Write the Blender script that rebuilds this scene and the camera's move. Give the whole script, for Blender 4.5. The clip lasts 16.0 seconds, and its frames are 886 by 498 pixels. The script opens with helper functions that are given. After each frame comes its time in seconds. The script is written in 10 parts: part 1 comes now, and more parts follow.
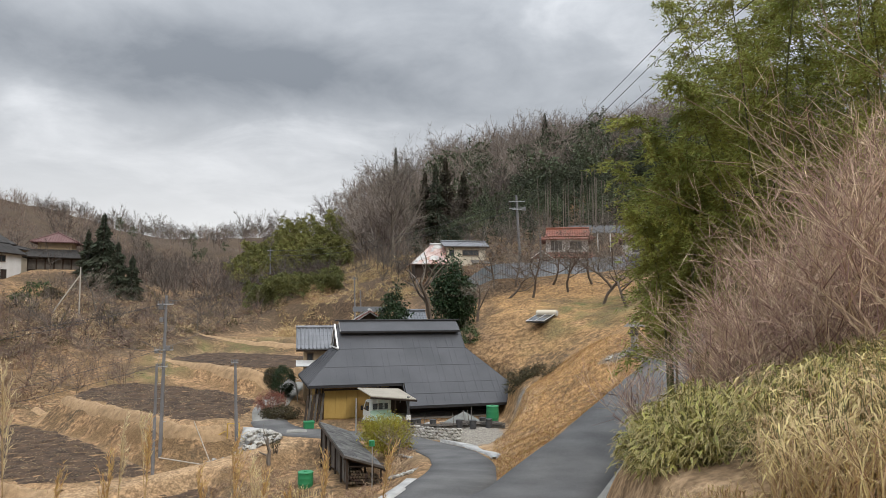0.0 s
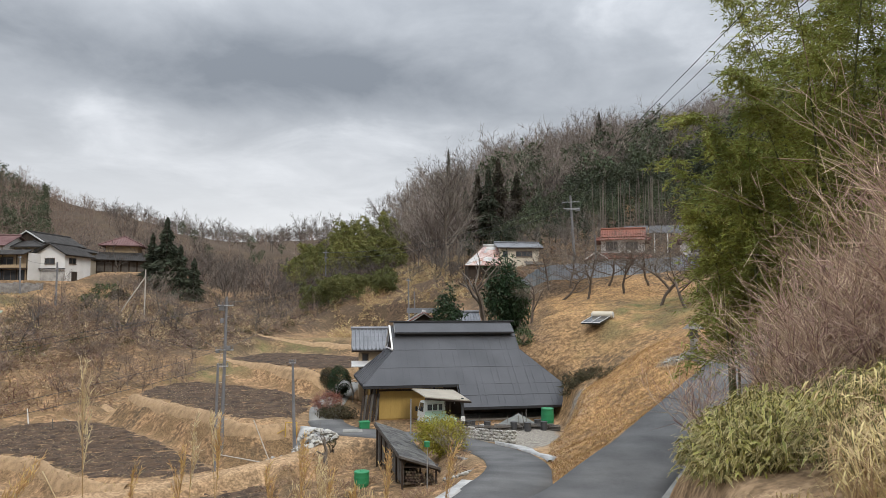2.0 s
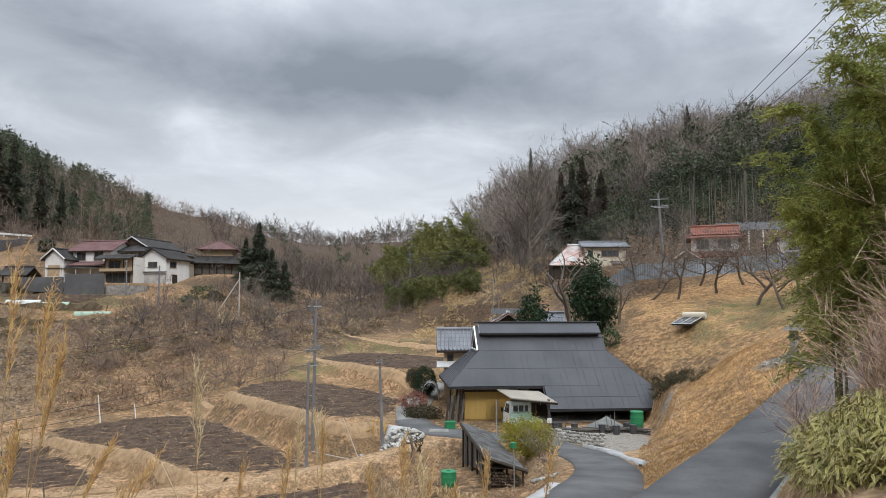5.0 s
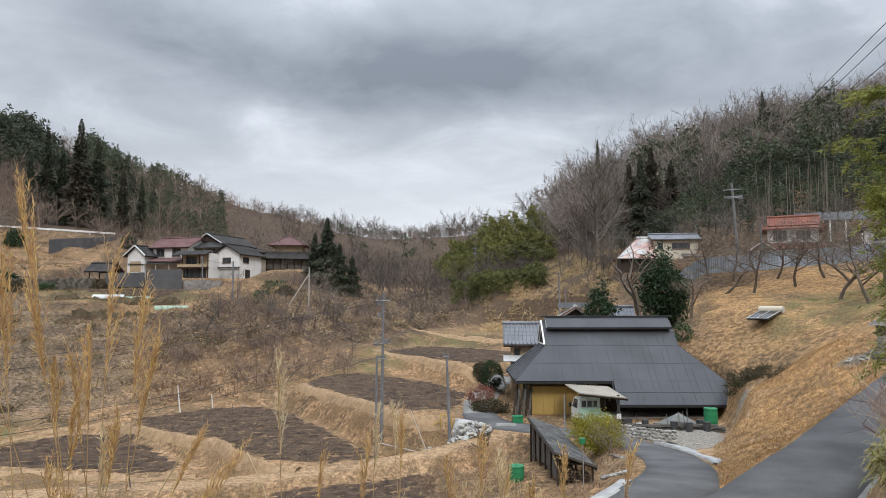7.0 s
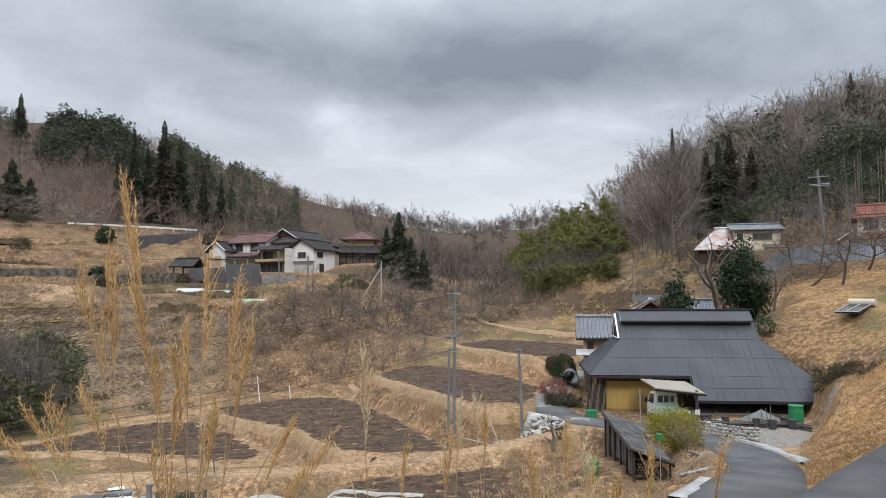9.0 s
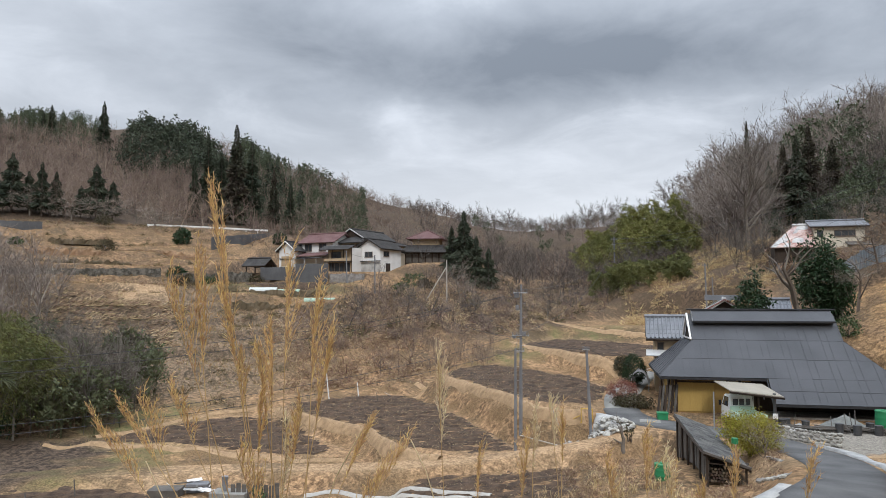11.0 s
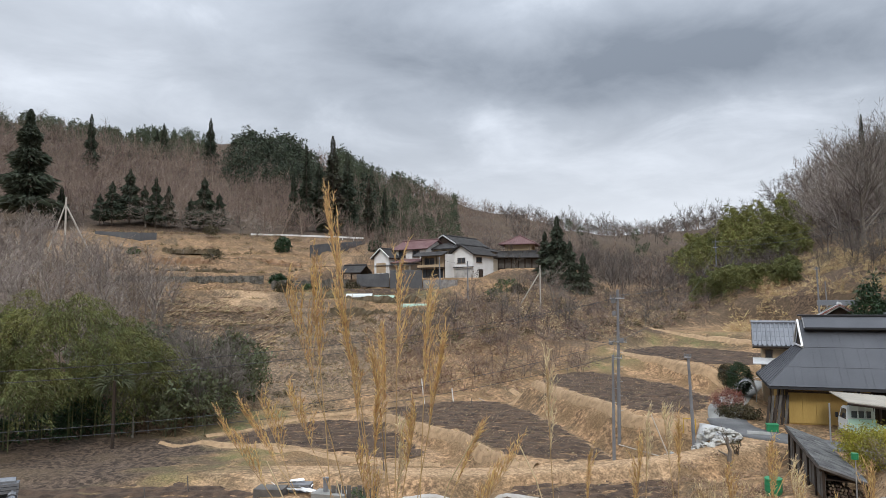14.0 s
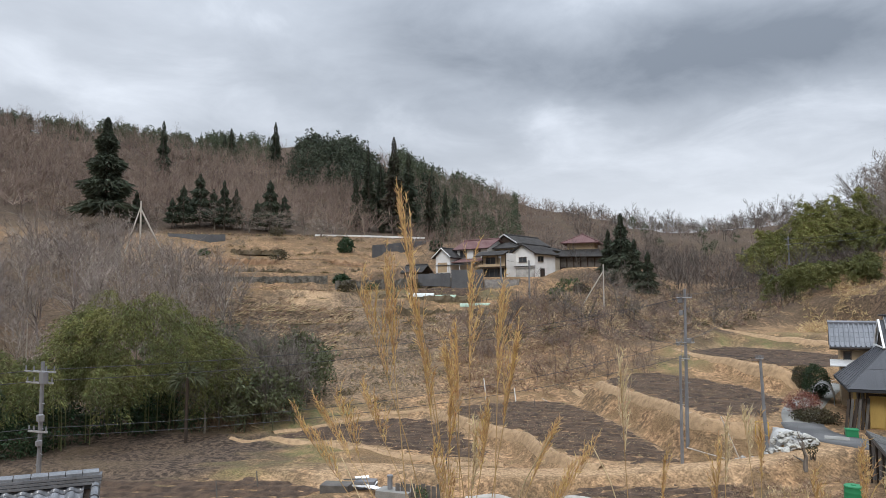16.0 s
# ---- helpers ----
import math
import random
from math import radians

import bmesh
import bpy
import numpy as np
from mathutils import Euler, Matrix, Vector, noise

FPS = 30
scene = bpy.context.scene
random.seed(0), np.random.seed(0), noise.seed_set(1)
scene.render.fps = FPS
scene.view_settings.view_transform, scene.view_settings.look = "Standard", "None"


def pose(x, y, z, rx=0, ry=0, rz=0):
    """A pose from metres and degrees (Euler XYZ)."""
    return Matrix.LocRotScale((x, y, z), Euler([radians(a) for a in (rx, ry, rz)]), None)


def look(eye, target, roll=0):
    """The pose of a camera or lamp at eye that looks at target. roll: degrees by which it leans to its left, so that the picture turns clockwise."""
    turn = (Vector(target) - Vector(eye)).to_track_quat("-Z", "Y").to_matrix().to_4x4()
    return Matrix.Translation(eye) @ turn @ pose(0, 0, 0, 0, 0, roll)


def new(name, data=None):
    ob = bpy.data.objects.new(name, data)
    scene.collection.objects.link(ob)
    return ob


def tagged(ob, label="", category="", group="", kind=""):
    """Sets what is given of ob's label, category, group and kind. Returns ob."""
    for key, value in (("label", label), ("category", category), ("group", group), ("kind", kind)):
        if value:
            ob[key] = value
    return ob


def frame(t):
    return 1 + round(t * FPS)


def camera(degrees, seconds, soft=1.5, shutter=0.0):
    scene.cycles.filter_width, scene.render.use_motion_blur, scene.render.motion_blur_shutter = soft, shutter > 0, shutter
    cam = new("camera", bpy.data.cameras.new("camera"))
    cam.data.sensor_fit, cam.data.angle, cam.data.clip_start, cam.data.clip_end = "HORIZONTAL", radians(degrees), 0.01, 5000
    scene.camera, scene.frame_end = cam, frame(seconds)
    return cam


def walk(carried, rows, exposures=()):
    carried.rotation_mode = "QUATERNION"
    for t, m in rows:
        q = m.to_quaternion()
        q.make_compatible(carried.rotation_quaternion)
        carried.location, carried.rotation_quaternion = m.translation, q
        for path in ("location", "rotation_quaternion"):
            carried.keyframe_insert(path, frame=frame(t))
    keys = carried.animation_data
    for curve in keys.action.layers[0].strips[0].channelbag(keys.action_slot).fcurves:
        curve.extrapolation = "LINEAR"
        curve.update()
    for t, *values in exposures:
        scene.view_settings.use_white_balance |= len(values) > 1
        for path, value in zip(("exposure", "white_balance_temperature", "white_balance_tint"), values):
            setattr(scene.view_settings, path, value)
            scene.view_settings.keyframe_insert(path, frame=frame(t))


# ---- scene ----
cam = camera(64.55, 16.0, soft=0.8)
# seconds, turn to the left, tilt upwards, lean; the lens swings round the holder's body, half a metre ahead of it
SWING = 0.5
ROWS = [
    (0.0, 0.000, 4.500, 0.000), (0.5, 1.045, 4.462, 0.057), (1.0, 2.111, 4.476, 0.008), (1.5, 3.213, 4.516, -0.029),
    (2.0, 4.331, 4.612, -0.058), (2.5, 5.430, 4.691, -0.022), (3.0, 6.511, 4.761, -0.007), (3.5, 7.579, 4.803, 0.039),
    (4.0, 8.710, 4.828, 0.063), (6.5, 15.050, 4.267, 0.031), (7.0, 16.456, 4.188, 0.081), (7.5, 17.964, 4.059, 0.127),
    (8.0, 19.471, 3.926, 0.144), (8.5, 20.888, 3.777, 0.179), (9.0, 22.197, 3.646, 0.191), (11.5, 28.877, 3.676, 0.137),
    (12.0, 30.238, 3.804, 0.182), (12.5, 31.517, 3.938, 0.242), (13.0, 32.694, 4.018, 0.258), (13.5, 33.843, 4.072, 0.263),
    (14.0, 35.051, 4.080, 0.276), (14.5, 36.333, 4.062, 0.266), (15.0, 37.620, 4.056, 0.250), (15.5, 38.855, 4.070, 0.267),
    (16.0, 40.026, 4.067, 0.327),
]
walk(cam, [(t, pose(-SWING * math.sin(radians(yaw)), SWING * (math.cos(radians(yaw)) - 1), 0, 90 + tilt, lean, yaw)) for t, yaw, tilt, lean in ROWS],
     [(0.0, 0.0, 6500, 10), (2.0, 0.0, 6400, 10), (4.0, 0.0, 6250, 10), (9.0, 0.0, 6120, 10), (16.0, 0.0, 6060, 10)])

# ---- light: an overcast winter sky, the sun a wide glow behind the cloud ----
world = bpy.data.worlds.new("world")
scene.world = world
world.use_nodes = True
SUN_EL, SUN_AZ = radians(42), radians(150)


CLOUDS = [(15.4, 17.9, 17.6, 3.2, -0.35), (29.0, 13.8, 3.2, 1.8, 0.45), (12.2, 12.4, 6.9, 1.9, 0.3), (23.2, 11.7, 4.2, 1.6, 0.12), (7.7, 18.8, 10.2, 2.8, -0.12), (-10.1, 20.0, 8.3, 5.6, 0.12), (19.8, 22.0, 7.4, 1.9, -0.1), (20.8, 15.6, 12.0, 1.9, -0.2), (34.8, 16.6, 5.6, 2.8, 0.15), (47.3, 18.5, 7.4, 4.2, 0.18), (14.8, 11.1, 3.7, 1.2, -0.2), (35.4, 18.9, 15.3, 2.8, -0.45), (18.9, 19.7, 12.0, 3.2, -0.2), (70.7, 16.5, 5.1, 2.1, 0.35), (55.3, 21.1, 5.1, 1.6, 0.3), (60.4, 15.5, 6.0, 1.9, 0.28), (67.4, 13.0, 6.5, 1.4, 0.15), (43.9, 13.5, 6.9, 1.4, 0.15)]


def build_sky():
    nt = world.node_tree
    nt.nodes.clear()
    N, L = nt.nodes.new, nt.links.new
    out, bg = N("ShaderNodeOutputWorld"), N("ShaderNodeBackground")
    co, sep = N("ShaderNodeTexCoord"), N("ShaderNodeSeparateXYZ")
    L(co.outputs["Generated"], sep.inputs[0])

    def math_node(op, a, b=None, clamp=False):
        n = N("ShaderNodeMath")
        n.operation, n.use_clamp = op, clamp
        for i, s in enumerate((a, b)):
            if s is None:
                continue
            if isinstance(s, (int, float)):
                n.inputs[i].default_value = s
            else:
                L(s, n.inputs[i])
        return n.outputs[0]

    up = math_node("MAXIMUM", sep.outputs[2], 0.0)
    low = math_node("ADD", up, 0.16)
    flat = N("ShaderNodeCombineXYZ")
    L(math_node("DIVIDE", sep.outputs[0], low), flat.inputs[0])
    L(math_node("DIVIDE", sep.outputs[1], low), flat.inputs[1])
    big, mid = N("ShaderNodeTexNoise"), N("ShaderNodeTexNoise")
    for n, s, d, r, dist in ((big, 0.55, 3.0, 0.5, 0.25), (mid, 2.3, 7.0, 0.58, 0.35)):
        n.inputs["Scale"].default_value, n.inputs["Detail"].default_value = s, d
        n.inputs["Roughness"].default_value, n.inputs["Distortion"].default_value = r, dist
    shift = N("ShaderNodeVectorMath")
    shift.operation = "ADD"
    shift.inputs[1].default_value = (3.1, 1.7, 0.4)
    L(flat.outputs[0], shift.inputs[0])
    L(shift.outputs[0], big.inputs["Vector"])
    L(shift.outputs[0], mid.inputs["Vector"])
    cloud = math_node("ADD", math_node("MULTIPLY", big.outputs[0], 0.52), math_node("MULTIPLY", mid.outputs[0], 0.48))
    # the large banks and breaks of the cloud: bearing and height in degrees, half width and half height, thinner (+) or thicker (-)
    warp = N("ShaderNodeTexNoise")
    warp.inputs["Scale"].default_value, warp.inputs["Detail"].default_value = 5.0, 5.0
    L(co.outputs["Generated"], warp.inputs["Vector"])
    ws = N("ShaderNodeSeparateColor")
    L(warp.outputs["Color"], ws.inputs[0])
    bearing = math_node("MULTIPLY", math_node("ARCTAN2", math_node("MULTIPLY", sep.outputs[0], -1.0), sep.outputs[1]), 57.296)
    bearing = math_node("ADD", bearing, math_node("MULTIPLY", math_node("SUBTRACT", ws.outputs[0], 0.5), 16.0))
    rise_deg = math_node("MULTIPLY", math_node("ARCSINE", sep.outputs[2]), 57.296)
    rise_deg = math_node("ADD", rise_deg, math_node("MULTIPLY", math_node("SUBTRACT", ws.outputs[1], 0.5), 6.0))
    for b, e0, wb, we, amount in CLOUDS:
        u = math_node("DIVIDE", math_node("SUBTRACT", bearing, b), wb)
        v = math_node("DIVIDE", math_node("SUBTRACT", rise_deg, e0), we)
        d2 = math_node("ADD", math_node("MULTIPLY", u, u), math_node("MULTIPLY", v, v))
        cloud = math_node("ADD", cloud, math_node("MULTIPLY", math_node("POWER", 2.718, math_node("MULTIPLY", d2, -1.0)), amount * 0.3))
    ramp = N("ShaderNodeValToRGB")
    L(cloud, ramp.inputs[0])
    e = ramp.color_ramp.elements
    e[0].position, e[0].color = 0.27, (0.235, 0.26, 0.295, 1)
    e[1].position, e[1].color = 0.68, (0.76, 0.785, 0.82, 1)
    m = e.new(0.5)
    m.color = (0.45, 0.478, 0.515, 1)
    # thinner cloud low over the valley's mouth, thicker overhead
    glow = N("ShaderNodeVectorMath")
    glow.operation = "DOT_PRODUCT"
    L(co.outputs["Generated"], glow.inputs[0])
    glow.inputs[1].default_value = Vector((-math.sin(radians(21)), math.cos(radians(21)), 0.12)).normalized()
    clear = math_node("MULTIPLY", math_node("SUBTRACT", 0.27, up), 6.0, True)
    mouth = math_node("MULTIPLY", clear, math_node("POWER", math_node("MAXIMUM", glow.outputs["Value"], 0.0), 7.0))
    side = N("ShaderNodeVectorMath")
    side.operation = "DOT_PRODUCT"
    L(co.outputs["Generated"], side.inputs[0])
    side.inputs[1].default_value = Vector((-math.sin(radians(72)), math.cos(radians(72)), 0.2)).normalized()
    west = math_node("POWER", math_node("MAXIMUM", side.outputs["Value"], 0.0), 9.0)
    band = math_node("POWER", math_node("SUBTRACT", 1.0, up, True), 9.0)
    thin = math_node("ADD", math_node("MULTIPLY", mouth, 0.62), math_node("ADD", math_node("MULTIPLY", band, 0.4), math_node("MULTIPLY", west, 0.26)), True)
    mix = N("ShaderNodeMix")
    mix.data_type = "RGBA"
    L(thin, mix.inputs["Factor"])
    L(ramp.outputs[0], mix.inputs["A"])
    mix.inputs["B"].default_value = (1.0, 1.0, 1.0, 1)
    sky = N("ShaderNodeTexSky")
    sky.sky_type, sky.sun_disc = "NISHITA", False
    sky.sun_elevation, sky.sun_rotation = SUN_EL, SUN_AZ
    dim = N("ShaderNodeVectorMath")
    dim.operation = "SCALE"
    L(sky.outputs[0], dim.inputs[0])
    dim.inputs["Scale"].default_value = 0.06
    # an overcast dome is brightest overhead
    rise = math_node("ADD", 0.98, math_node("MULTIPLY", math_node("POWER", up, 3.0), 6.0))
    lit = N("ShaderNodeVectorMath")
    lit.operation = "SCALE"
    L(mix.outputs["Result"], lit.inputs[0])
    L(rise, lit.inputs["Scale"])
    both = N("ShaderNodeMix")
    both.data_type = "RGBA"
    both.inputs["Factor"].default_value = 0.93
    L(dim.outputs[0], both.inputs["A"])
    L(lit.outputs[0], both.inputs["B"])
    L(both.outputs["Result"], bg.inputs[0])
    bg.inputs[1].default_value = 1.0
    L(bg.outputs[0], out.inputs[0])


build_sky()
sun_data = bpy.data.lights.new("sun", "SUN")
sun_data.energy, sun_data.angle, sun_data.color = 1.5, radians(14), (1.0, 0.93, 0.83)
sun = new("sun", sun_data)
sun.matrix_world = look((0, 0, 60), Vector((0, 0, 60)) - Vector((math.sin(SUN_AZ) * math.cos(SUN_EL), math.cos(SUN_AZ) * math.cos(SUN_EL), math.sin(SUN_EL))))
scene.view_settings.exposure = 0.0


# ---- materials ----
def mat(name, a, b=None, scale=3.0, rough=0.8, bump=0.2, fine=40.0, metal=0.0, rand=0.0, island=0.0, stretch=(1, 1, 1), through_light=0.0, contrast=0.5, local=False, spec=0.3):
    """Two-scale noise between two colours, with fine relief; rand: variation from object to object, island: from piece to piece."""
    m = bpy.data.materials.new(name)
    m.use_nodes = True
    nt = m.node_tree
    N, L = nt.nodes.new, nt.links.new
    bs = nt.nodes["Principled BSDF"]
    bs.inputs["Roughness"].default_value, bs.inputs["Metallic"].default_value = rough, metal
    bs.inputs["Specular IOR Level"].default_value = spec
    b = b or tuple(c * 0.75 for c in a)
    if local:
        src = N("ShaderNodeTexCoord").outputs["Object"]
    else:
        src = N("ShaderNodeNewGeometry").outputs["Position"]
    mp = N("ShaderNodeVectorMath")
    mp.operation = "MULTIPLY"
    mp.inputs[1].default_value = stretch
    L(src, mp.inputs[0])
    n1, n2 = N("ShaderNodeTexNoise"), N("ShaderNodeTexNoise")
    for n, s in ((n1, scale), (n2, fine)):
        n.inputs["Scale"].default_value, n.inputs["Detail"].default_value = s, 4.0
        L(mp.outputs[0], n.inputs["Vector"])
    add = N("ShaderNodeMath")
    add.operation = "MULTIPLY_ADD"
    L(n2.outputs[0], add.inputs[0])
    add.inputs[1].default_value = 0.6
    L(n1.outputs[0], add.inputs[2])
    ramp = N("ShaderNodeMapRange")
    ramp.inputs["From Min"].default_value, ramp.inputs["From Max"].default_value = 0.8 - contrast / 2, 0.8 + contrast / 2
    L(add.outputs[0], ramp.inputs["Value"])
    mix = N("ShaderNodeMix")
    mix.data_type = "RGBA"
    mix.inputs["A"].default_value, mix.inputs["B"].default_value = (*a, 1), (*b, 1)
    L(ramp.outputs[0], mix.inputs["Factor"])
    col = mix.outputs["Result"]
    for amount, node, sock in ((rand, "ShaderNodeObjectInfo", "Random"), (island, "ShaderNodeNewGeometry", "Random Per Island")):
        if amount:
            src2 = N(node).outputs[sock]
            hsv = N("ShaderNodeHueSaturation")
            mr = N("ShaderNodeMapRange")
            mr.inputs["To Min"].default_value, mr.inputs["To Max"].default_value = 1 - amount, 1 + amount
            L(src2, mr.inputs["Value"])
            L(mr.outputs[0], hsv.inputs["Value"])
            mh = N("ShaderNodeMapRange")
            mh.inputs["To Min"].default_value, mh.inputs["To Max"].default_value = 0.5 - 0.03 * amount / 0.4, 0.5 + 0.03 * amount / 0.4
            L(src2, mh.inputs["Value"])
            L(mh.outputs[0], hsv.inputs["Hue"])
            L(col, hsv.inputs["Color"])
            col = hsv.outputs[0]
    L(col, bs.inputs["Base Color"])
    if bump:
        bp = N("ShaderNodeBump")
        bp.inputs["Strength"].default_value = bump
        bp.inputs["Distance"].default_value = 0.02
        L(n2.outputs[0], bp.inputs["Height"])
        L(bp.outputs[0], bs.inputs["Normal"])
    if through_light:
        tl, ms = N("ShaderNodeBsdfTranslucent"), N("ShaderNodeMixShader")
        L(col, tl.inputs[0])
        ms.inputs[0].default_value = through_light
        L(bs.outputs[0], ms.inputs[1])
        L(tl.outputs[0], ms.inputs[2])
        L(ms.outputs[0], nt.nodes["Material Output"].inputs["Surface"])
    return m


ASPHALT = mat("asphalt", (0.075, 0.074, 0.073), (0.145, 0.142, 0.138), 0.7, 0.85, 0.5, 28, contrast=0.45)
CONCRETE = mat("concrete", (0.30, 0.29, 0.265), (0.18, 0.175, 0.155), 1.2, 0.9, 0.3, 25)
WHITE_CONCRETE = mat("white_concrete", (0.56, 0.55, 0.53), (0.26, 0.255, 0.24), 1.2, 0.9, 0.3, 25)
POLE_GREY = mat("pole_concrete", (0.22, 0.22, 0.225), (0.14, 0.14, 0.145), 1.5, 0.8, 0.1, 30)
STEEL = mat("galvanised_steel", (0.5, 0.51, 0.52), (0.38, 0.39, 0.4), 4, 0.45, 0.05, 40, metal=0.7)
DARK_STEEL = mat("dark_steel", (0.06, 0.06, 0.065), (0.1, 0.1, 0.1), 4, 0.5, 0.05, 40, metal=0.4)
CABLE = mat("cable_rubber", (0.03, 0.03, 0.035), (0.05, 0.05, 0.05), 4, 0.6, 0.0)
SOIL = mat("tilled_soil", (0.03, 0.019, 0.012), (0.105, 0.067, 0.042), 1.6, 0.95, 1.0, 16, contrast=0.4)
ROOF_METAL = mat("painted_roof_metal", (0.044, 0.045, 0.05), (0.07, 0.071, 0.077), 0.5, 0.5, 0.06, 14, metal=0.0, rand=0.05, spec=0.35)
ROOF_EDGE = mat("roof_edge_black", (0.02, 0.02, 0.022), (0.035, 0.035, 0.037), 3, 0.6, 0.1)
OCHRE = mat("ochre_board", (0.46, 0.31, 0.10), (0.36, 0.235, 0.075), 1.3, 0.75, 0.1, 30, stretch=(1, 1, 0.15), rand=0.06)
# also used for boards that stand in for the shade of open doorways
DARK_WOOD = mat("dark_brown_wood", (0.028, 0.02, 0.015), (0.062, 0.044, 0.032), 2, 0.8, 0.3, 30, stretch=(1, 1, 0.2))
GREY_WOOD = mat("weathered_grey_wood", (0.15, 0.135, 0.12), (0.075, 0.068, 0.06), 2, 0.9, 0.5, 25)
WHITE_WALL = mat("white_plaster", (0.78, 0.77, 0.75), (0.66, 0.65, 0.62), 0.8, 0.85, 0.1, 20)
CREAM_WALL = mat("cream_plaster", (0.62, 0.56, 0.45), (0.52, 0.46, 0.36), 0.8, 0.85, 0.1, 20)
BEIGE_WALL = mat("beige_plaster", (0.46, 0.35, 0.225), (0.36, 0.27, 0.17), 0.8, 0.85, 0.1, 20)
TILE_GREY = mat("grey_roof_tile", (0.12, 0.125, 0.135), (0.19, 0.195, 0.21), 1.0, 0.5, 0.1, 20, rand=0.12, spec=0.5)
TILE_DARK = mat("dark_roof_tile", (0.04, 0.038, 0.037), (0.075, 0.071, 0.068), 1.0, 0.85, 0.2, 12, rand=0.1, spec=0.12)
TILE_RED = mat("red_brown_roof_tile", (0.21, 0.07, 0.045), (0.16, 0.055, 0.04), 1.0, 0.6, 0.1, 20, rand=0.1)
TILE_MAROON = mat("faded_maroon_roof_tile", (0.13, 0.07, 0.066), (0.19, 0.12, 0.113), 0.7, 0.8, 0.1, 20, rand=0.1, spec=0.15)
RUST = mat("rusty_patched_sheet", (0.50, 0.40, 0.36), (0.26, 0.10, 0.07), 0.5, 0.6, 0.2, 5, stretch=(1, 1, 1), rand=0.3, contrast=0.3)
GLASS = mat("dark_window_glass", (0.03, 0.035, 0.04), (0.05, 0.055, 0.06), 1, 0.08, 0.0, spec=0.6)
FRAME_MAT = mat("window_frame_brown", (0.12, 0.09, 0.07), (0.16, 0.12, 0.09), 4, 0.5, 0.0)
ALU = mat("aluminium_frame", (0.55, 0.55, 0.54), (0.45, 0.45, 0.44), 4, 0.45, 0.0)
TRUCK_WHITE = mat("truck_white_paint", (0.72, 0.73, 0.70), (0.66, 0.67, 0.64), 2, 0.35, 0.0, spec=0.5)
TRUCK_MINT = mat("truck_mint_paint", (0.48, 0.62, 0.52), (0.42, 0.55, 0.46), 2, 0.5, 0.0)
RUBBER = mat("black_rubber", (0.02, 0.02, 0.02), (0.03, 0.03, 0.03), 4, 0.8, 0.0)
GREEN_PLASTIC = mat("green_plastic", (0.035, 0.24, 0.10), (0.03, 0.19, 0.08), 2, 0.45, 0.05)
STONE = mat("field_stone", (0.34, 0.32, 0.29), (0.19, 0.175, 0.155), 2.2, 0.9, 0.6, 12, rand=0.25, island=0.25)
WHITE_STONE = mat("pale_rubble_stone", (0.42, 0.40, 0.365), (0.17, 0.16, 0.145), 2.2, 0.9, 0.6, 12, rand=0.2, island=0.25)
GRAVEL = mat("gravel", (0.36, 0.355, 0.33), (0.24, 0.235, 0.22), 1.5, 0.95, 0.7, 25, contrast=0.7)
WALL_DARK = mat("dark_retaining_wall", (0.075, 0.075, 0.08), (0.12, 0.12, 0.12), 0.6, 0.9, 0.3, 8)
BARK = mat("bark", (0.17, 0.135, 0.105), (0.09, 0.07, 0.055), 2, 0.95, 0.5, 18, stretch=(1, 1, 0.3))
BARK_PALE = mat("pale_grey_bark", (0.21, 0.18, 0.15), (0.13, 0.11, 0.09), 2, 0.95, 0.4, 18, stretch=(1, 1, 0.3), island=0.25)
TWIG = mat("winter_twigs", (0.19, 0.162, 0.138), (0.10, 0.085, 0.072), 0.06, 0.95, 0.0, 0.4, island=0.35)
TWIG_RED = mat("red_brown_twigs", (0.58, 0.41, 0.31), (0.28, 0.185, 0.14), 0.8, 0.9, 0.0, 3, island=0.5)
# far conifers: needle colour lightened to carry the aerial haze
CEDAR_HAZED = mat("hazed_cedar_needles", (0.042, 0.054, 0.036), (0.075, 0.08, 0.05), 0.12, 0.9, 0.0, 1.0, island=0.45, through_light=0.15)
CEDAR_RED = mat("winter_red_cedar", (0.07, 0.052, 0.038), (0.05, 0.056, 0.035), 0.2, 0.9, 0.0, 1.0, island=0.45, through_light=0.15)
EVERGREEN = mat("evergreen_leaves", (0.035, 0.065, 0.022), (0.06, 0.09, 0.03), 0.4, 0.6, 0.0, 3, island=0.45, through_light=0.2)
BAMBOO = mat("bamboo_leaves", (0.38, 0.37, 0.085), (0.13, 0.16, 0.04), 0.45, 0.6, 0.0, 1.5, island=0.4, through_light=0.35)
BAMBOO_FAR = mat("far_bamboo_leaves", (0.29, 0.27, 0.085), (0.13, 0.138, 0.045), 0.10, 0.7, 0.0, 0.6, island=0.4, through_light=0.3)
CULM = mat("bamboo_culm", (0.085, 0.10, 0.035), (0.13, 0.13, 0.055), 1.5, 0.5, 0.0, 6)
DRY = mat("dry_grass_blades", (0.60, 0.45, 0.25), (0.42, 0.30, 0.16), 0.25, 0.9, 0.0, 2.0, island=0.35, through_light=0.25)
DRY_BROWN = mat("dead_brown_stalks", (0.36, 0.25, 0.165), (0.22, 0.148, 0.10), 0.3, 0.9, 0.0, 2.0, island=0.4, through_light=0.15)
PLUME = mat("golden_plume", (0.66, 0.45, 0.21), (0.46, 0.29, 0.12), 6.0, 0.8, 0.0, 30.0, island=0.3, through_light=0.4)
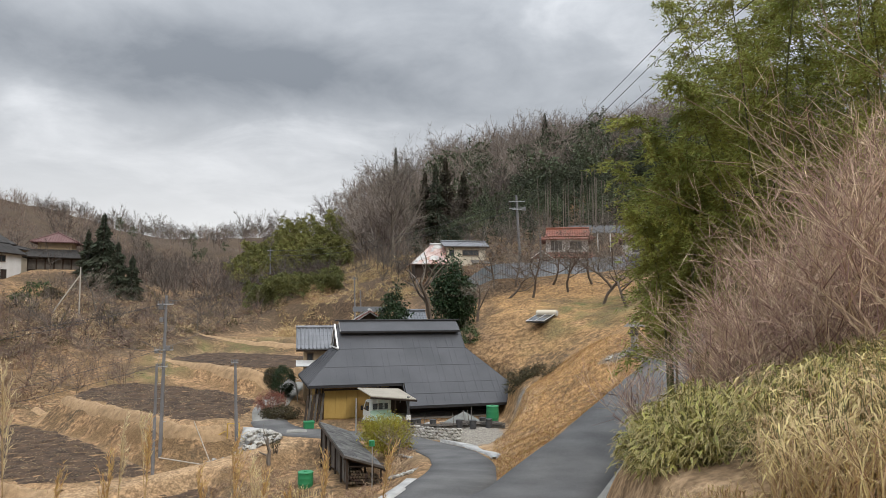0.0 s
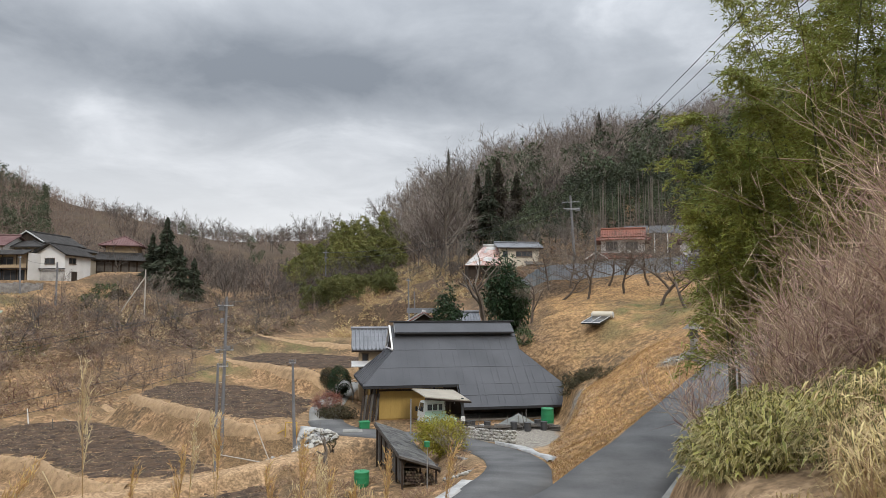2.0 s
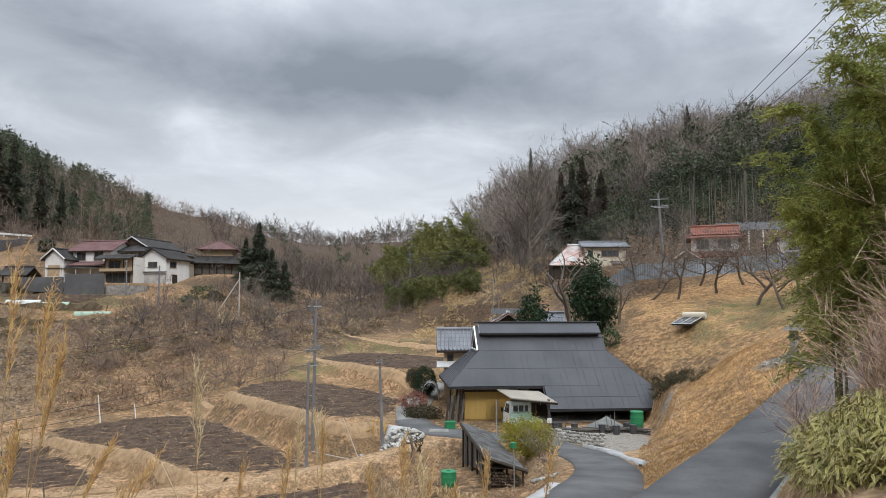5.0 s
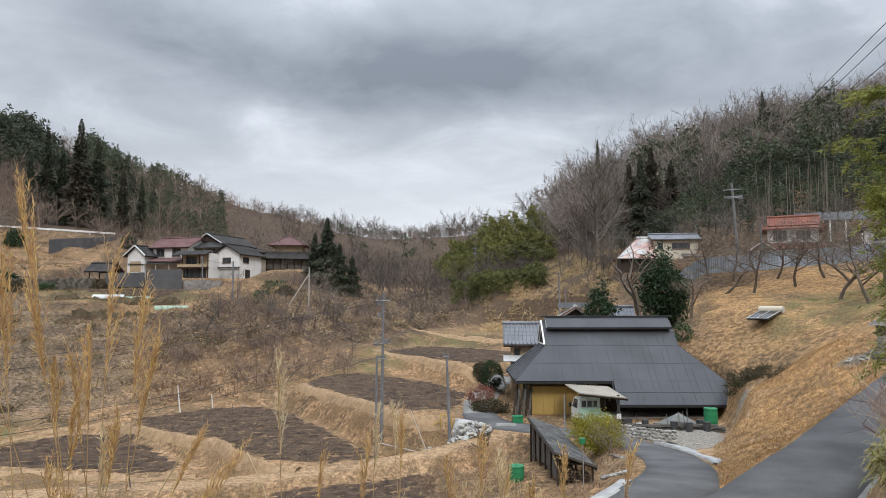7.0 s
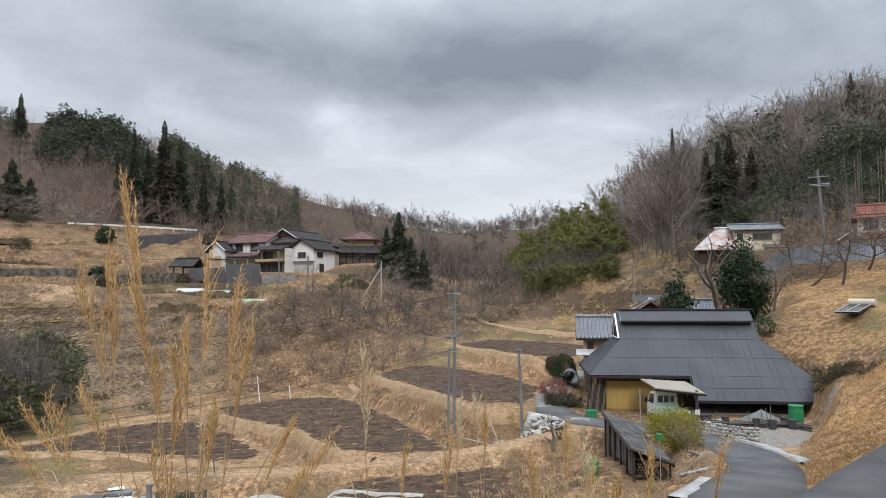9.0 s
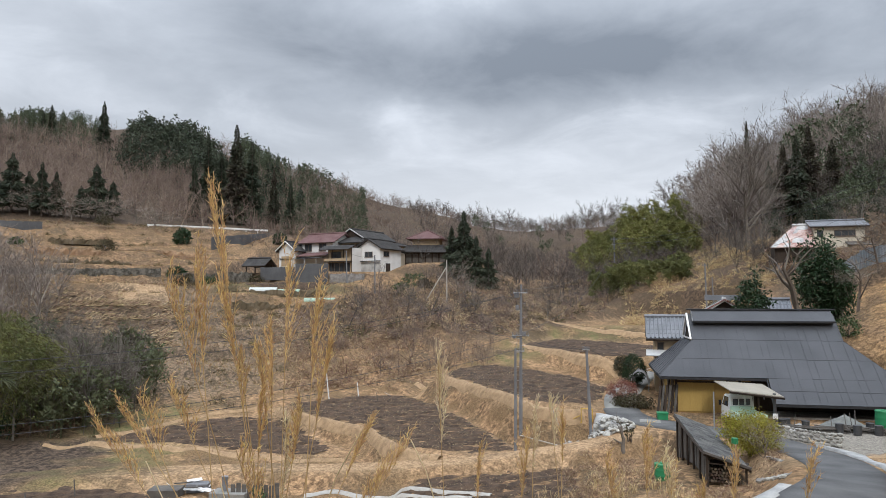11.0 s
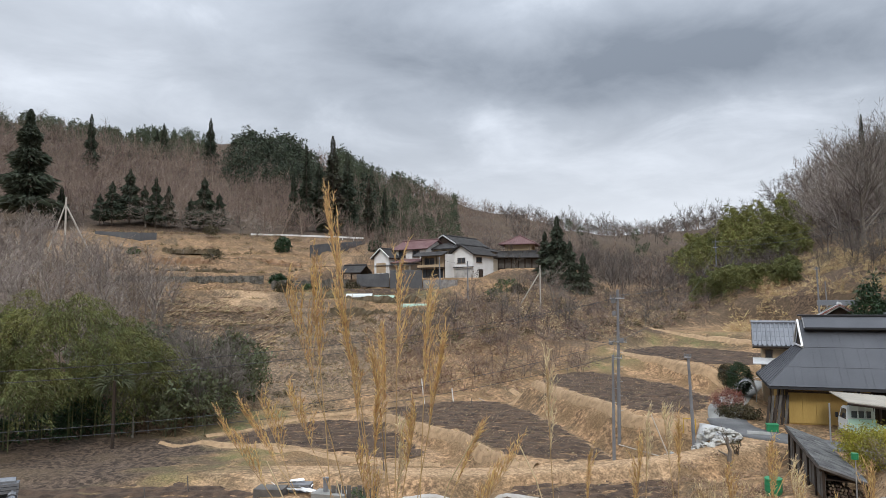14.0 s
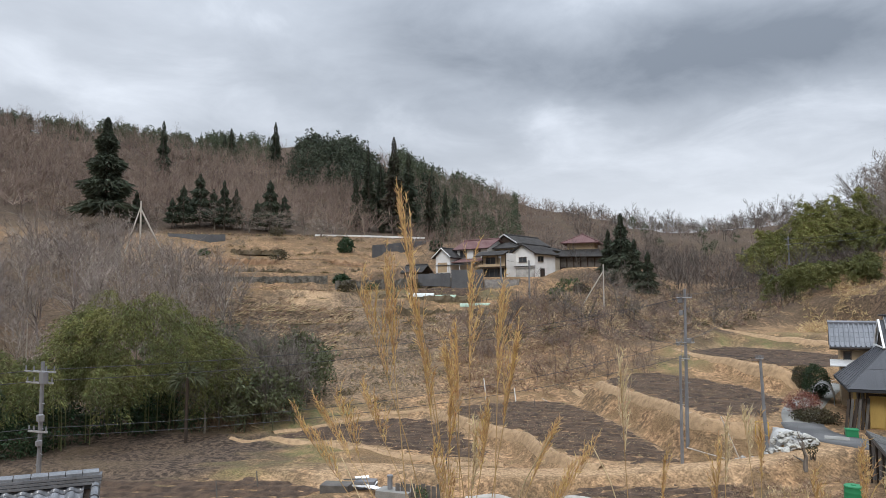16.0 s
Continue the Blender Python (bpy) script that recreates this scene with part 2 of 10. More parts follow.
PLUME_PALE = mat("pale_plume", (0.70, 0.58, 0.38), (0.58, 0.45, 0.27), 6.0, 0.8, 0.0, 30.0, island=0.3, through_light=0.4)
STALK = mat("dry_stalk", (0.42, 0.28, 0.12), (0.30, 0.19, 0.085), 5.0, 0.7, 0.0, 30.0)


# ---- mesh helpers ----
def part(name, data, material, parent=None, label="", smooth=False):
    """Links a bmesh or mesh as one object under parent."""
    if isinstance(data, bmesh.types.BMesh):
        me = bpy.data.meshes.new(name)
        bmesh.ops.recalc_face_normals(data, faces=data.faces)
        data.to_mesh(me)
        data.free()
    else:
        me = data
    if material and not me.materials:
        me.materials.append(material)
    if smooth:
        me.shade_smooth()
    ob = new(name, me)
    if parent:
        ob.parent = parent
    if label:
        ob["label"] = label
    return ob


def thing(name, m, label, category, group="", kind=""):
    ob = new(name)
    ob.empty_display_size = 0.2
    ob.matrix_world = m
    return tagged(ob, label, category, group, kind)


def box(bm, x0, y0, z0, x1, y1, z1, m=None, bevel=0.0):
    vs = [bm.verts.new((x, y, z)) for z in (z0, z1) for y in (y0, y1) for x in (x0, x1)]
    fs = [bm.faces.new([vs[i] for i in f]) for f in ((0, 2, 3, 1), (4, 5, 7, 6), (0, 1, 5, 4), (1, 3, 7, 5), (3, 2, 6, 7), (2, 0, 4, 6))]
    if bevel:
        es = list({e for f in fs for e in f.edges})
        r = bmesh.ops.bevel(bm, geom=es, offset=bevel, segments=1, affect="EDGES")
        vs = list({v for f in r["faces"] for v in f.verts} | {v for v in vs if v.is_valid})
    if m is not None:
        bmesh.ops.transform(bm, matrix=m, verts=vs)
    return bm


def boxed(x0, y0, z0, x1, y1, z1, bevel=0.0):
    return box(bmesh.new(), x0, y0, z0, x1, y1, z1, None, bevel)


def tube(bm, p, q, r0, r1=None, sides=8):
    """A round bar from p to q."""
    p, q, r1 = Vector(p), Vector(q), r0 if r1 is None else r1
    ax = (q - p).normalized()
    s = ax.orthogonal().normalized()
    t = ax.cross(s)
    rings = []
    for c, r in ((p, r0), (q, r1)):
        rings.append([bm.verts.new(c + r * (math.cos(a) * s + math.sin(a) * t)) for a in [2 * math.pi * i / sides for i in range(sides)]])
    for i in range(sides):
        bm.faces.new((rings[0][i], rings[0][(i + 1) % sides], rings[1][(i + 1) % sides], rings[1][i]))
    bm.faces.new(rings[0][::-1])
    bm.faces.new(rings[1])
    return bm


def bar(p, q, r0, r1=None, sides=8):
    return tube(bmesh.new(), p, q, r0, r1, sides)


def slab(bm, pts, thick):
    """A flat polygon with thickness below it (against its normal)."""
    pts = [Vector(p) for p in pts]
    n = (pts[1] - pts[0]).cross(pts[2] - pts[0]).normalized()
    if n.z < 0:
        pts, n = pts[::-1], -n
    a, b = [bm.verts.new(p) for p in pts], [bm.verts.new(p - n * thick) for p in pts]
    bm.faces.new(a)
    bm.faces.new(b[::-1])
    k = len(pts)
    for i in range(k):
        bm.faces.new((a[i], b[i], b[(i + 1) % k], a[(i + 1) % k]))
    return bm


def slabbed(pts, thick):
    return slab(bmesh.new(), pts, thick)


def mesh_np(name, verts, faces, smooth=False):
    """A mesh from numpy arrays; faces all have the same number of corners."""
    verts, faces = np.asarray(verts, float).reshape(-1, 3), np.asarray(faces, np.int32)
    me = bpy.data.meshes.new(name)
    k = faces.shape[1]
    me.vertices.add(len(verts))
    me.vertices.foreach_set("co", verts.ravel())
    me.loops.add(faces.size)
    me.loops.foreach_set("vertex_index", faces.ravel())
    me.polygons.add(len(faces))
    me.polygons.foreach_set("loop_start", np.arange(len(faces), dtype=np.int32) * k)
    me.polygons.foreach_set("loop_total", np.full(len(faces), k, np.int32))
    me.update(calc_edges=True)
    if smooth:
        me.shade_smooth()
    return me


def soup(name, corners, smooth=False):
    """Loose triangles or quads: corners is (n, 3 or 4, 3)."""
    n, k = corners.shape[:2]
    return mesh_np(name, corners.reshape(-1, 3), np.arange(n * k).reshape(n, k), smooth)


def cross_frames(d):
    d = d / (np.linalg.norm(d, axis=1, keepdims=True) + 1e-9)
    ref = np.where(np.abs(d[:, 2:3]) < 0.9, np.array([[0.0, 0, 1]]), np.array([[1.0, 0, 0]]))
    s = np.cross(d, ref)
    s /= np.linalg.norm(s, axis=1, keepdims=True) + 1e-9
    return d, s, np.cross(d, s)


def bars_np(segs, sides=3):
    """Tapered bars as (n * sides, 4, 3) quads; segs is (n, 8): from, to, both radii."""
    segs = np.asarray(segs, float)
    p, q, r0, r1 = segs[:, :3], segs[:, 3:6], segs[:, 6:7], segs[:, 7:8]
    _, s, t = cross_frames(q - p)
    out = []
    for i in range(sides):
        a, b = 2 * math.pi * i / sides, 2 * math.pi * (i + 1) / sides
        ua, ub = math.cos(a) * s + math.sin(a) * t, math.cos(b) * s + math.sin(b) * t
        out.append(np.stack([p + r0 * ua, p + r0 * ub, q + r1 * ub, q + r1 * ua], 1))
    return np.concatenate(out)


def pipe_np(name, pts, radii, sides=5):
    """One unbroken tapering stalk through the points."""
    pts, radii = np.asarray(pts, float), np.asarray(radii, float)
    _, u, w = cross_frames(pts[-1:] - pts[:1])
    a = np.arange(sides) * 2 * math.pi / sides
    ring = np.cos(a)[:, None] * u + np.sin(a)[:, None] * w
    v = (pts[:, None] + radii[:, None, None] * ring[None]).reshape(-1, 3)
    f = [(i * sides + j, i * sides + (j + 1) % sides, (i + 1) * sides + (j + 1) % sides, (i + 1) * sides + j) for i in range(len(pts) - 1) for j in range(sides)]
    return mesh_np(name, v, f, True)


def slivers_np(p, d, length, width, rng, droop=0.0):
    """Narrow leaf blades as diamonds (n, 4, 3): base, two sides, tip."""
    n = len(p)
    d, s, t = cross_frames(d)
    a = rng.uniform(0, 2 * math.pi, (n, 1))
    w = (np.cos(a) * s + np.sin(a) * t) * np.reshape(width, (-1, 1)) * 0.5
    L = np.reshape(length, (-1, 1))
    mid, tip = p + d * L * 0.42, p + d * L
    tip = tip - np.array([0, 0, 1.0]) * L * droop
    return np.stack([p, mid + w, tip, mid - w], 1)


def tri_slivers(p, d, length, width, r):
    """Twigs as single tapering triangles (n, 3, 3)."""
    d, s, t = cross_frames(d)
    a = r.uniform(0, 2 * math.pi, (len(p), 1))
    w = (np.cos(a) * s + np.sin(a) * t) * np.reshape(width, (-1, 1)) * 0.5
    return np.stack([p + w, p - w, p + d * np.reshape(length, (-1, 1))], 1)


def stuff(name, quads, material, label, category, smooth=False):
    return tagged(part(name, soup(name, quads, smooth), material), label, category, kind="stuff")
TWIG_HEAD = mat("dark_winter_twigs", (0.14, 0.118, 0.102), (0.075, 0.063, 0.055), 0.05, 0.95, 0.0, 0.4, island=0.4)
TWIG_GREY = mat("pale_grey_brown_twigs", (0.30, 0.25, 0.215), (0.17, 0.14, 0.12), 0.06, 0.95, 0.0, 0.5, island=0.4)
# lightened as well, for the haze over the left hill
TWIG_BROWN = mat("red_brown_winter_twigs", (0.27, 0.20, 0.158), (0.15, 0.11, 0.09), 0.05, 0.95, 0.0, 0.4, island=0.35)
TWIG_PALE = mat("pale_twigs", (0.30, 0.25, 0.21), (0.22, 0.18, 0.15), 0.3, 0.95, 0.0, 2, island=0.3)
# distant evergreens, with the haze mixed into a paler leaf colour
EVERGREEN_HAZED = mat("hazed_evergreen_leaves", (0.065, 0.082, 0.046), (0.095, 0.105, 0.06), 0.1, 0.8, 0.0, 0.8, island=0.4, through_light=0.15)
EVERGREEN_DARK = mat("dark_evergreen_leaves", (0.022, 0.045, 0.018), (0.04, 0.062, 0.026), 0.5, 0.6, 0.0, 3, island=0.45, through_light=0.15)
YELLOW_GREEN = mat("yellow_green_leaves", (0.42, 0.35, 0.045), (0.20, 0.19, 0.03), 1.2, 0.6, 0.0, 6, island=0.4, through_light=0.3)
BROWN_GREEN = mat("brown_green_leaves", (0.055, 0.05, 0.025), (0.09, 0.07, 0.038), 0.8, 0.7, 0.0, 5, island=0.45, through_light=0.15)
RED_LEAF = mat("dull_red_leaves", (0.22, 0.07, 0.05), (0.26, 0.14, 0.10), 1.5, 0.7, 0.0, 8, island=0.4, through_light=0.2)
BAMBOO_LOW = mat("lower_bamboo_leaves", (0.21, 0.205, 0.07), (0.10, 0.11, 0.04), 0.15, 0.7, 0.0, 1.0, island=0.4, through_light=0.3)
BAMBOO_DARK = mat("dark_bamboo_leaves", (0.21, 0.195, 0.06), (0.065, 0.08, 0.03), 0.35, 0.65, 0.0, 1.6, island=0.5, through_light=0.3)
DRY_TAN = mat("tan_dead_stalks", (0.55, 0.41, 0.26), (0.36, 0.255, 0.16), 0.3, 0.9, 0.0, 2.0, island=0.4, through_light=0.2)
WEED_DARK = mat("dark_olive_weeds", (0.15, 0.115, 0.06), (0.08, 0.07, 0.036), 0.4, 0.9, 0.0, 3, island=0.4, through_light=0.15)
STRAW = mat("pale_straw", (0.36, 0.26, 0.165), (0.16, 0.112, 0.07), 0.4, 0.9, 0.0, 3, island=0.45)
ORANGE_GRASS = mat("orange_grass_blades", (0.52, 0.325, 0.15), (0.32, 0.20, 0.095), 0.4, 0.9, 0.0, 3.0, island=0.35, through_light=0.2)
DRY_MIX = mat("mixed_dry_grass_blades", (0.37, 0.252, 0.135), (0.21, 0.15, 0.078), 0.3, 0.9, 0.0, 3.0, island=0.4, through_light=0.2)
GREY_GREEN = mat("grey_green_leaves", (0.12, 0.125, 0.06), (0.075, 0.085, 0.045), 0.4, 0.7, 0.0, 3, island=0.4, through_light=0.2)


# ---- ground: spot heights of the valley, with roads and terraces cut into it ----
NEAR = [(0, 0, -1.6), (0, -15, -0.6), (8, -8, 1.5), (-10, -8, -3.5), (-8, 4, -4.9), (-16, 8, -8.2), (-6, 18, -7.4), (-12, 27, -9.3), 
        (5, 8, -1.0), (3.2, 6.2, -1.65), (5.2, 6.0, -0.9), (4, 14, -3.0), (2.3, 8.2, -1.75), (10, 14, 0.5), (14, 22, 1.5), (10.0, 29, -3.2), (20, 40, 3), (-3, 30, -8.0), (-2, 24, -6.9), (-7, 34, -8.5)]
YARD = [(3, 30, -6.0), (5, 36, -5.6), (4.6, 44.8, -5.75), (7, 49, -4.0), (9.2, 41, -2.0), (4.8, 51.8, -4.2), (2.9, 60, -1.5), (7.5, 54.5, -1.36),
        (13.2, 58.5, -0.06), (9, 71.4, 0.5), (4.1, 78, 0.5), (18.6, 78, 3.7), (16, 93.6, 3.7), (3, 105, 5.8), (9.5, 84.5, 2.4), (28, 60, 4), (30, 100, 8),
        (14, 45, -0.5), (-3, 63, -5.6), (-4, 75, -3.6), (-8, 90, -2.6), (0, 90, 2.0)]
VALLEY = [(-15, 104, -1.5), (-18, 124, 4), (-13, 134, 7.5), (-5, 120, 7), (-29, 80, -5.8), (-26, 107, -3.2), (-64, 210, 9), (-45, 150, 2.5), (-40, 120, -1.0),
          (-43, 72, -4.4), (-45, 63.5, -6.6), (-40, 56, -8.4), (-47.9, 93.4, -0.2), (-68.6, 104.5, 3.4), (-74, 92, 1.8), (-61.5, 114.5, 5.5),
          (-56, 41.8, -9), (-70, 56, -4.8), (-83, 72, 0.9), (-52, 25, -10.2), (-75, 30, -6), (-95, 35, 0), (-90, 5, -4), (-40, -5, -9), (-28, 10, -9.3),
          (-22, 24, -9.9), (-34, 26, -9.9)]
HILLS = [(-116, 117, 13.5), (-143, 71, 13), (-419, 164, 84), (-334, 220, 82), (-314, 279, 88), (-301, 334, 58), (-300, 400, 39), (-203, 565, 26),
         (-101, 438, 36), (-44, 297, 30), (-4, 220, 36), (29, 198, 38), (50, 194, 40), (110, 160, 46), (-190, 130, 30), (-250, 180, 56), (-230, 90, 42),
         (-120, 220, 24), (-100, 300, 26), (10, 150, 17), (50, 130, 20), (-320, 60, 70)]
FAR = [(-700, 300, 80), (-400, 700, 16), (0, 700, 26), (350, 450, 70), (350, 0, 60), (100, 30, 26), (0, -250, 20), (-350, -150, 45), (-100, -70, 0), (500, -400, 50)]
SPOTS = np.array(NEAR + YARD + VALLEY + HILLS + FAR, float)


def tps(a, b):
    d2 = ((a[:, None, :2] - b[None, :, :2]) ** 2).sum(2)
    return 0.5 * d2 * np.log(d2 + 1e-9)


def spline(smooth=6.0):
    s = SPOTS / np.array([1, 1, 1])
    n = len(s)
    q = np.hstack([np.ones((n, 1)), s[:, :2]])
    a = np.block([[tps(s, s) + smooth * np.eye(n), q], [q.T, np.zeros((3, 3))]])
    return np.linalg.solve(a, np.concatenate([s[:, 2], np.zeros(3)]))


SPLINE = spline()
rng = np.random.default_rng(7)

# roads: x, y, z along the middle, and half the width
ROAD = [(0, -30, 1.0), (0, -10, -0.9), (0, 0, -1.6), (0.3, 6, -2.55), (0.9, 12, -3.7), (2.45, 17, -4.35), (4.7, 22, -4.2), (6.75, 26.15, -3.86), (9.25, 31.16, -3.4), (11.7, 36.17, -2.97), (14.6, 41.5, -2.2), (18.8, 46.3, -0.8)]
LANE = [(1.5, 14.5, -4.1), (-0.1, 19.5, -5.24), (0.5, 23.5, -5.7), (0.75, 28, -6.2), (0.16, 33, -6.8), (-1.5, 38.3, -7.45), (-3.4, 41, -7.62), (-6.5, 42.3, -7.7), (-10, 44.2, -7.75), (-11.8, 48, -7.6), (-12.5, 53, -7.2), (-12.8, 62, -6.8)]
TRACK = [(-9.1, 41.0, -7.9), (-11.8, 37.9, -8.4), (-14.5, 36.2, -8.7), (-17.1, 34.6, -9.0), (-19.7, 33.1, -9.2), (-23.4, 31.3, -9.4), (-28.5, 29.6, -9.6), (-38.5, 23.8, -9.9), (-50, 16, -10)]
RAIL_ROAD = [(-160, 40, 14.5), (-143, 71, 14.2), (-118, 116, 14.1), (-98, 140, 13.0), (-85, 160, 14)]
# terraces: corners, height, width of the bank at the foot
YARD_AREA = [(-11.5, 43.5), (-3, 40.5), (0.6, 38.0), (2.4, 36.4), (3.6, 40), (4.0, 43.5), (3.6, 51), (-2, 58), (-13, 58)]
FIELD_A = [(-15.4, 37.8), (-18.6, 41.4), (-22.9, 45.9), (-27.8, 50.3), (-31.8, 53.0), (-35.4, 50.3), (-37.6, 45.0), (-35.1, 42.7), (-31.2, 41.2), (-27.3, 40.1), (-24.1, 37.8), (-21.2, 35.7), (-19.0, 35.5), (-16.4, 36.6)]
FIELD_B = [(-29.2, 56.1), (-22.6, 49.8), (-18.3, 46.0), (-15.4, 43.9), (-13.8, 45.3), (-13.4, 47.9), (-13.6, 52.7), (-18.0, 58.5), (-23.7, 62.6), (-28.6, 64.7), (-30.0, 60.9)]
FIELD_C = [(-30.4, 78.3), (-29.4, 88.4), (-23.0, 87.2), (-15.6, 82.6), (-13.6, 69.0), (-18.0, 68.1), (-23.4, 72.1)]
FIELD_D = [(-43.2, 31.6), (-43.4, 35.6), (-43.0, 39.5), (-42.0, 42.8), (-38.8, 44.0), (-35.2, 41.6), (-31.0, 39.4), (-27.4, 37.0), (-27.4, 35.3), (-29.9, 34.4), (-34.1, 34.1), (-39.1, 33.5)]
FIELD_E = [(-17.5, 28.8), (-17.9, 31.3), (-16.4, 33.2), (-14.0, 34.9), (-12.0, 36.6), (-10.3, 33.6), (-9.4, 30.1), (-10.9, 27.1), (-14.8, 25.6)]
FIELD_F = [(-29.5, 25.2), (-34, 24.6), (-39, 20.6), (-46, 14), (-43, 7), (-30, 17)]
MEADOW = [(-31, 95), (-13, 88), (-9, 104), (-25, 113)]
TERRACES = [(MEADOW, -4.3, 3.0), (FIELD_C, -6.1, 2.2), (YARD_AREA, -7.58, 1.2), (FIELD_D, -9.95, 1.0), (FIELD_A, -8.9, 1.5), (FIELD_B, -7.2, 3.0), (FIELD_E, -9.4, 0.8), (FIELD_F, -10.15, 1.0)]
HOUSE_TERRACE = [(-90, 95), (-76.8, 90), (-70.5, 95), (-63, 100.5), (-62, 112), (-72, 122), (-94, 114)]
PAGODA_TERRACE = [(-62, 106), (-52, 110), (-55, 122), (-68, 120)]
RED_TERRACE = [(6, 82), (32, 84), (34, 102), (10, 100)]
LEFT_HILL = [(-44, 54), (-56, 40), (-80, 44), (-112, 64), (-132, 78), (-120, 104), (-98, 128), (-92, 92), (-72, 84), (-60, 76)]
GARDEN = [(-90, 82), (-76, 80), (-63, 90), (-69.5, 93.6), (-76.4, 88.6), (-88, 92.5)]
SHELVES = [(GARDEN, 1.55, 3.0), (HOUSE_TERRACE, 3.6, 2.0), (PAGODA_TERRACE, 5.3, 4.0), (RED_TERRACE, 3.6, 5.0)]


def poly_distance(x, y, poly):
    """Distance to the polygon's edge, negative inside."""
    d = np.full(x.shape, 1e9)
    inside = np.zeros(x.shape, bool)
    for (ax, ay), (bx, by) in zip(poly, poly[1:] + poly[:1]):
        ex, ey = bx - ax, by - ay
        t = np.clip(((x - ax) * ex + (y - ay) * ey) / (ex * ex + ey * ey), 0, 1)
        d = np.minimum(d, np.hypot(x - ax - t * ex, y - ay - t * ey))
        crosses = ((ay > y) != (by > y)) & (x < (bx - ax) * (y - ay) / (by - ay + 1e-12) + ax)
        inside ^= crosses
    return np.where(inside, -d, d)


def line_distance(x, y, line):
    """Distance to a polyline, and the line's height there."""
    d, z = np.full(x.shape, 1e9), np.zeros(x.shape)
    for (ax, ay, az), (bx, by, bz) in zip(line, line[1:]):
        ex, ey = bx - ax, by - ay
        t = np.clip(((x - ax) * ex + (y - ay) * ey) / (ex * ex + ey * ey), 0, 1)
        e = np.hypot(x - ax - t * ex, y - ay - t * ey)
        z = np.where(e < d, az + t * (bz - az), z)
        d = np.minimum(d, e)
    return d, z


def smooth_line(line, n=8):
    """Catmull-Rom through the points."""
    p = [Vector(v) for v in line]
    p = [2 * p[0] - p[1]] + p + [2 * p[-1] - p[-2]]
    out = []
    for a, b, c, d in zip(p, p[1:], p[2:], p[3:]):
        for i in range(n):
            t = i / n
            out.append(0.5 * (2 * b + (c - a) * t + (2 * a - 5 * b + 4 * c - d) * t * t + (3 * b - a - 3 * c + d) * t ** 3))
    return [tuple(v) for v in out + [p[-2]]]


ROAD_L, LANE_L, TRACK_L, RAIL_L = smooth_line(ROAD, 6), smooth_line(LANE, 6), smooth_line(TRACK, 4), smooth_line(RAIL_ROAD, 4)


def wave(x, y, size, seed):
    """Cheap smooth noise of about -1 to 1."""
    r = np.random.default_rng(seed)
    s = np.zeros(np.shape(x))
    for k in range(5):
        a, ph = r.uniform(0, 6.28, 2)
        f = 6.28 / size * r.uniform(0.7, 1.8)
        s = s + np.sin(f * (x * math.cos(a) + y * math.sin(a)) + ph + 1.3 * np.sin(f * 0.6 * (y * math.cos(a) - x * math.sin(a)) + ph * 2))
    return s / 3


def ground(x, y, rough=True):
    x, y = np.asarray(x, float), np.asarray(y, float)
    shape = x.shape
    x, y = x.ravel(), y.ravel()
    n = len(SPOTS)
    z = np.empty(len(x))
    for i in range(0, len(x), 20000):
        p = np.stack([x[i:i + 20000], y[i:i + 20000]], 1)
        z[i:i + 20000] = tps(p, SPOTS) @ SPLINE[:n] + SPLINE[n] + p @ SPLINE[n + 1:]
    r = np.hypot(x, y)
    w = np.clip((r - 600) / 500, 0, 1)
    z = z * (1 - w) + 18 * w
    if rough:
        z = z + 0.12 * wave(x, y, 5, 3) * np.clip(r / 20, 0.2, 1) + 0.5 * wave(x, y, 23, 4) * np.clip((r - 50) / 60, 0, 1) + 2.5 * wave(x, y, 70, 5) * np.clip((r - 150) / 150, 0, 1)
    for poly, h, bank in SHELVES:
        d = poly_distance(x, y, poly)
        w = np.clip(1 - d / bank, 0, 1)
        z = z + (h - z) * w
    # old contour terraces on the left hill
    d = poly_distance(x, y, LEFT_HILL)
    w = np.clip(-d / 8, 0, 1) * 0.85
    s = (z + 0.35 * wave(x, y, 30, 17)) / 1.5
    fr = s - np.floor(s)
    z = z + w * 1.5 * (np.clip((fr - 0.68) / 0.32, 0, 1) - fr)
    for line, half, bank in ((RAIL_L, 3.0, 7.0), (TRACK_L, 0.9, 1.1)):
        d, h = line_distance(x, y, line)
        w = np.clip(1 - (d - half) / bank, 0, 1)
        z = z + (h - z) * w * w * (3 - 2 * w)
    for poly, h, bank in TERRACES:
        d = poly_distance(x, y, poly)
        w = np.clip(1 - d / bank, 0, 1)
        w = w * w * (3 - 2 * w)
        z = z + (h + 0.05 * wave(x, y, 3, 8) - z) * w
    for line, half, bank in ((ROAD_L, 1.35, 0.75), (LANE_L, 1.4, 1.6)):
        d, h = line_distance(x, y, line)
        w = np.clip(1 - (d - half) / bank, 0, 1)
        z = z + (h - 0.03 - z) * w * w * (3 - 2 * w)
    return z.reshape(shape)


def gz(x, y):
    return float(ground(np.array([x]), np.array([y]))[0])


def on_ground(x, y, turn=0.0, sink=0.0):
    return pose(x, y, gz(x, y) - sink, 0, 0, turn)


def at(bearing, r):
    """A place by its bearing (degrees to the left of straight ahead) and range from the bend in the road."""
    return -r * math.sin(radians(bearing)), r * math.cos(radians(bearing))


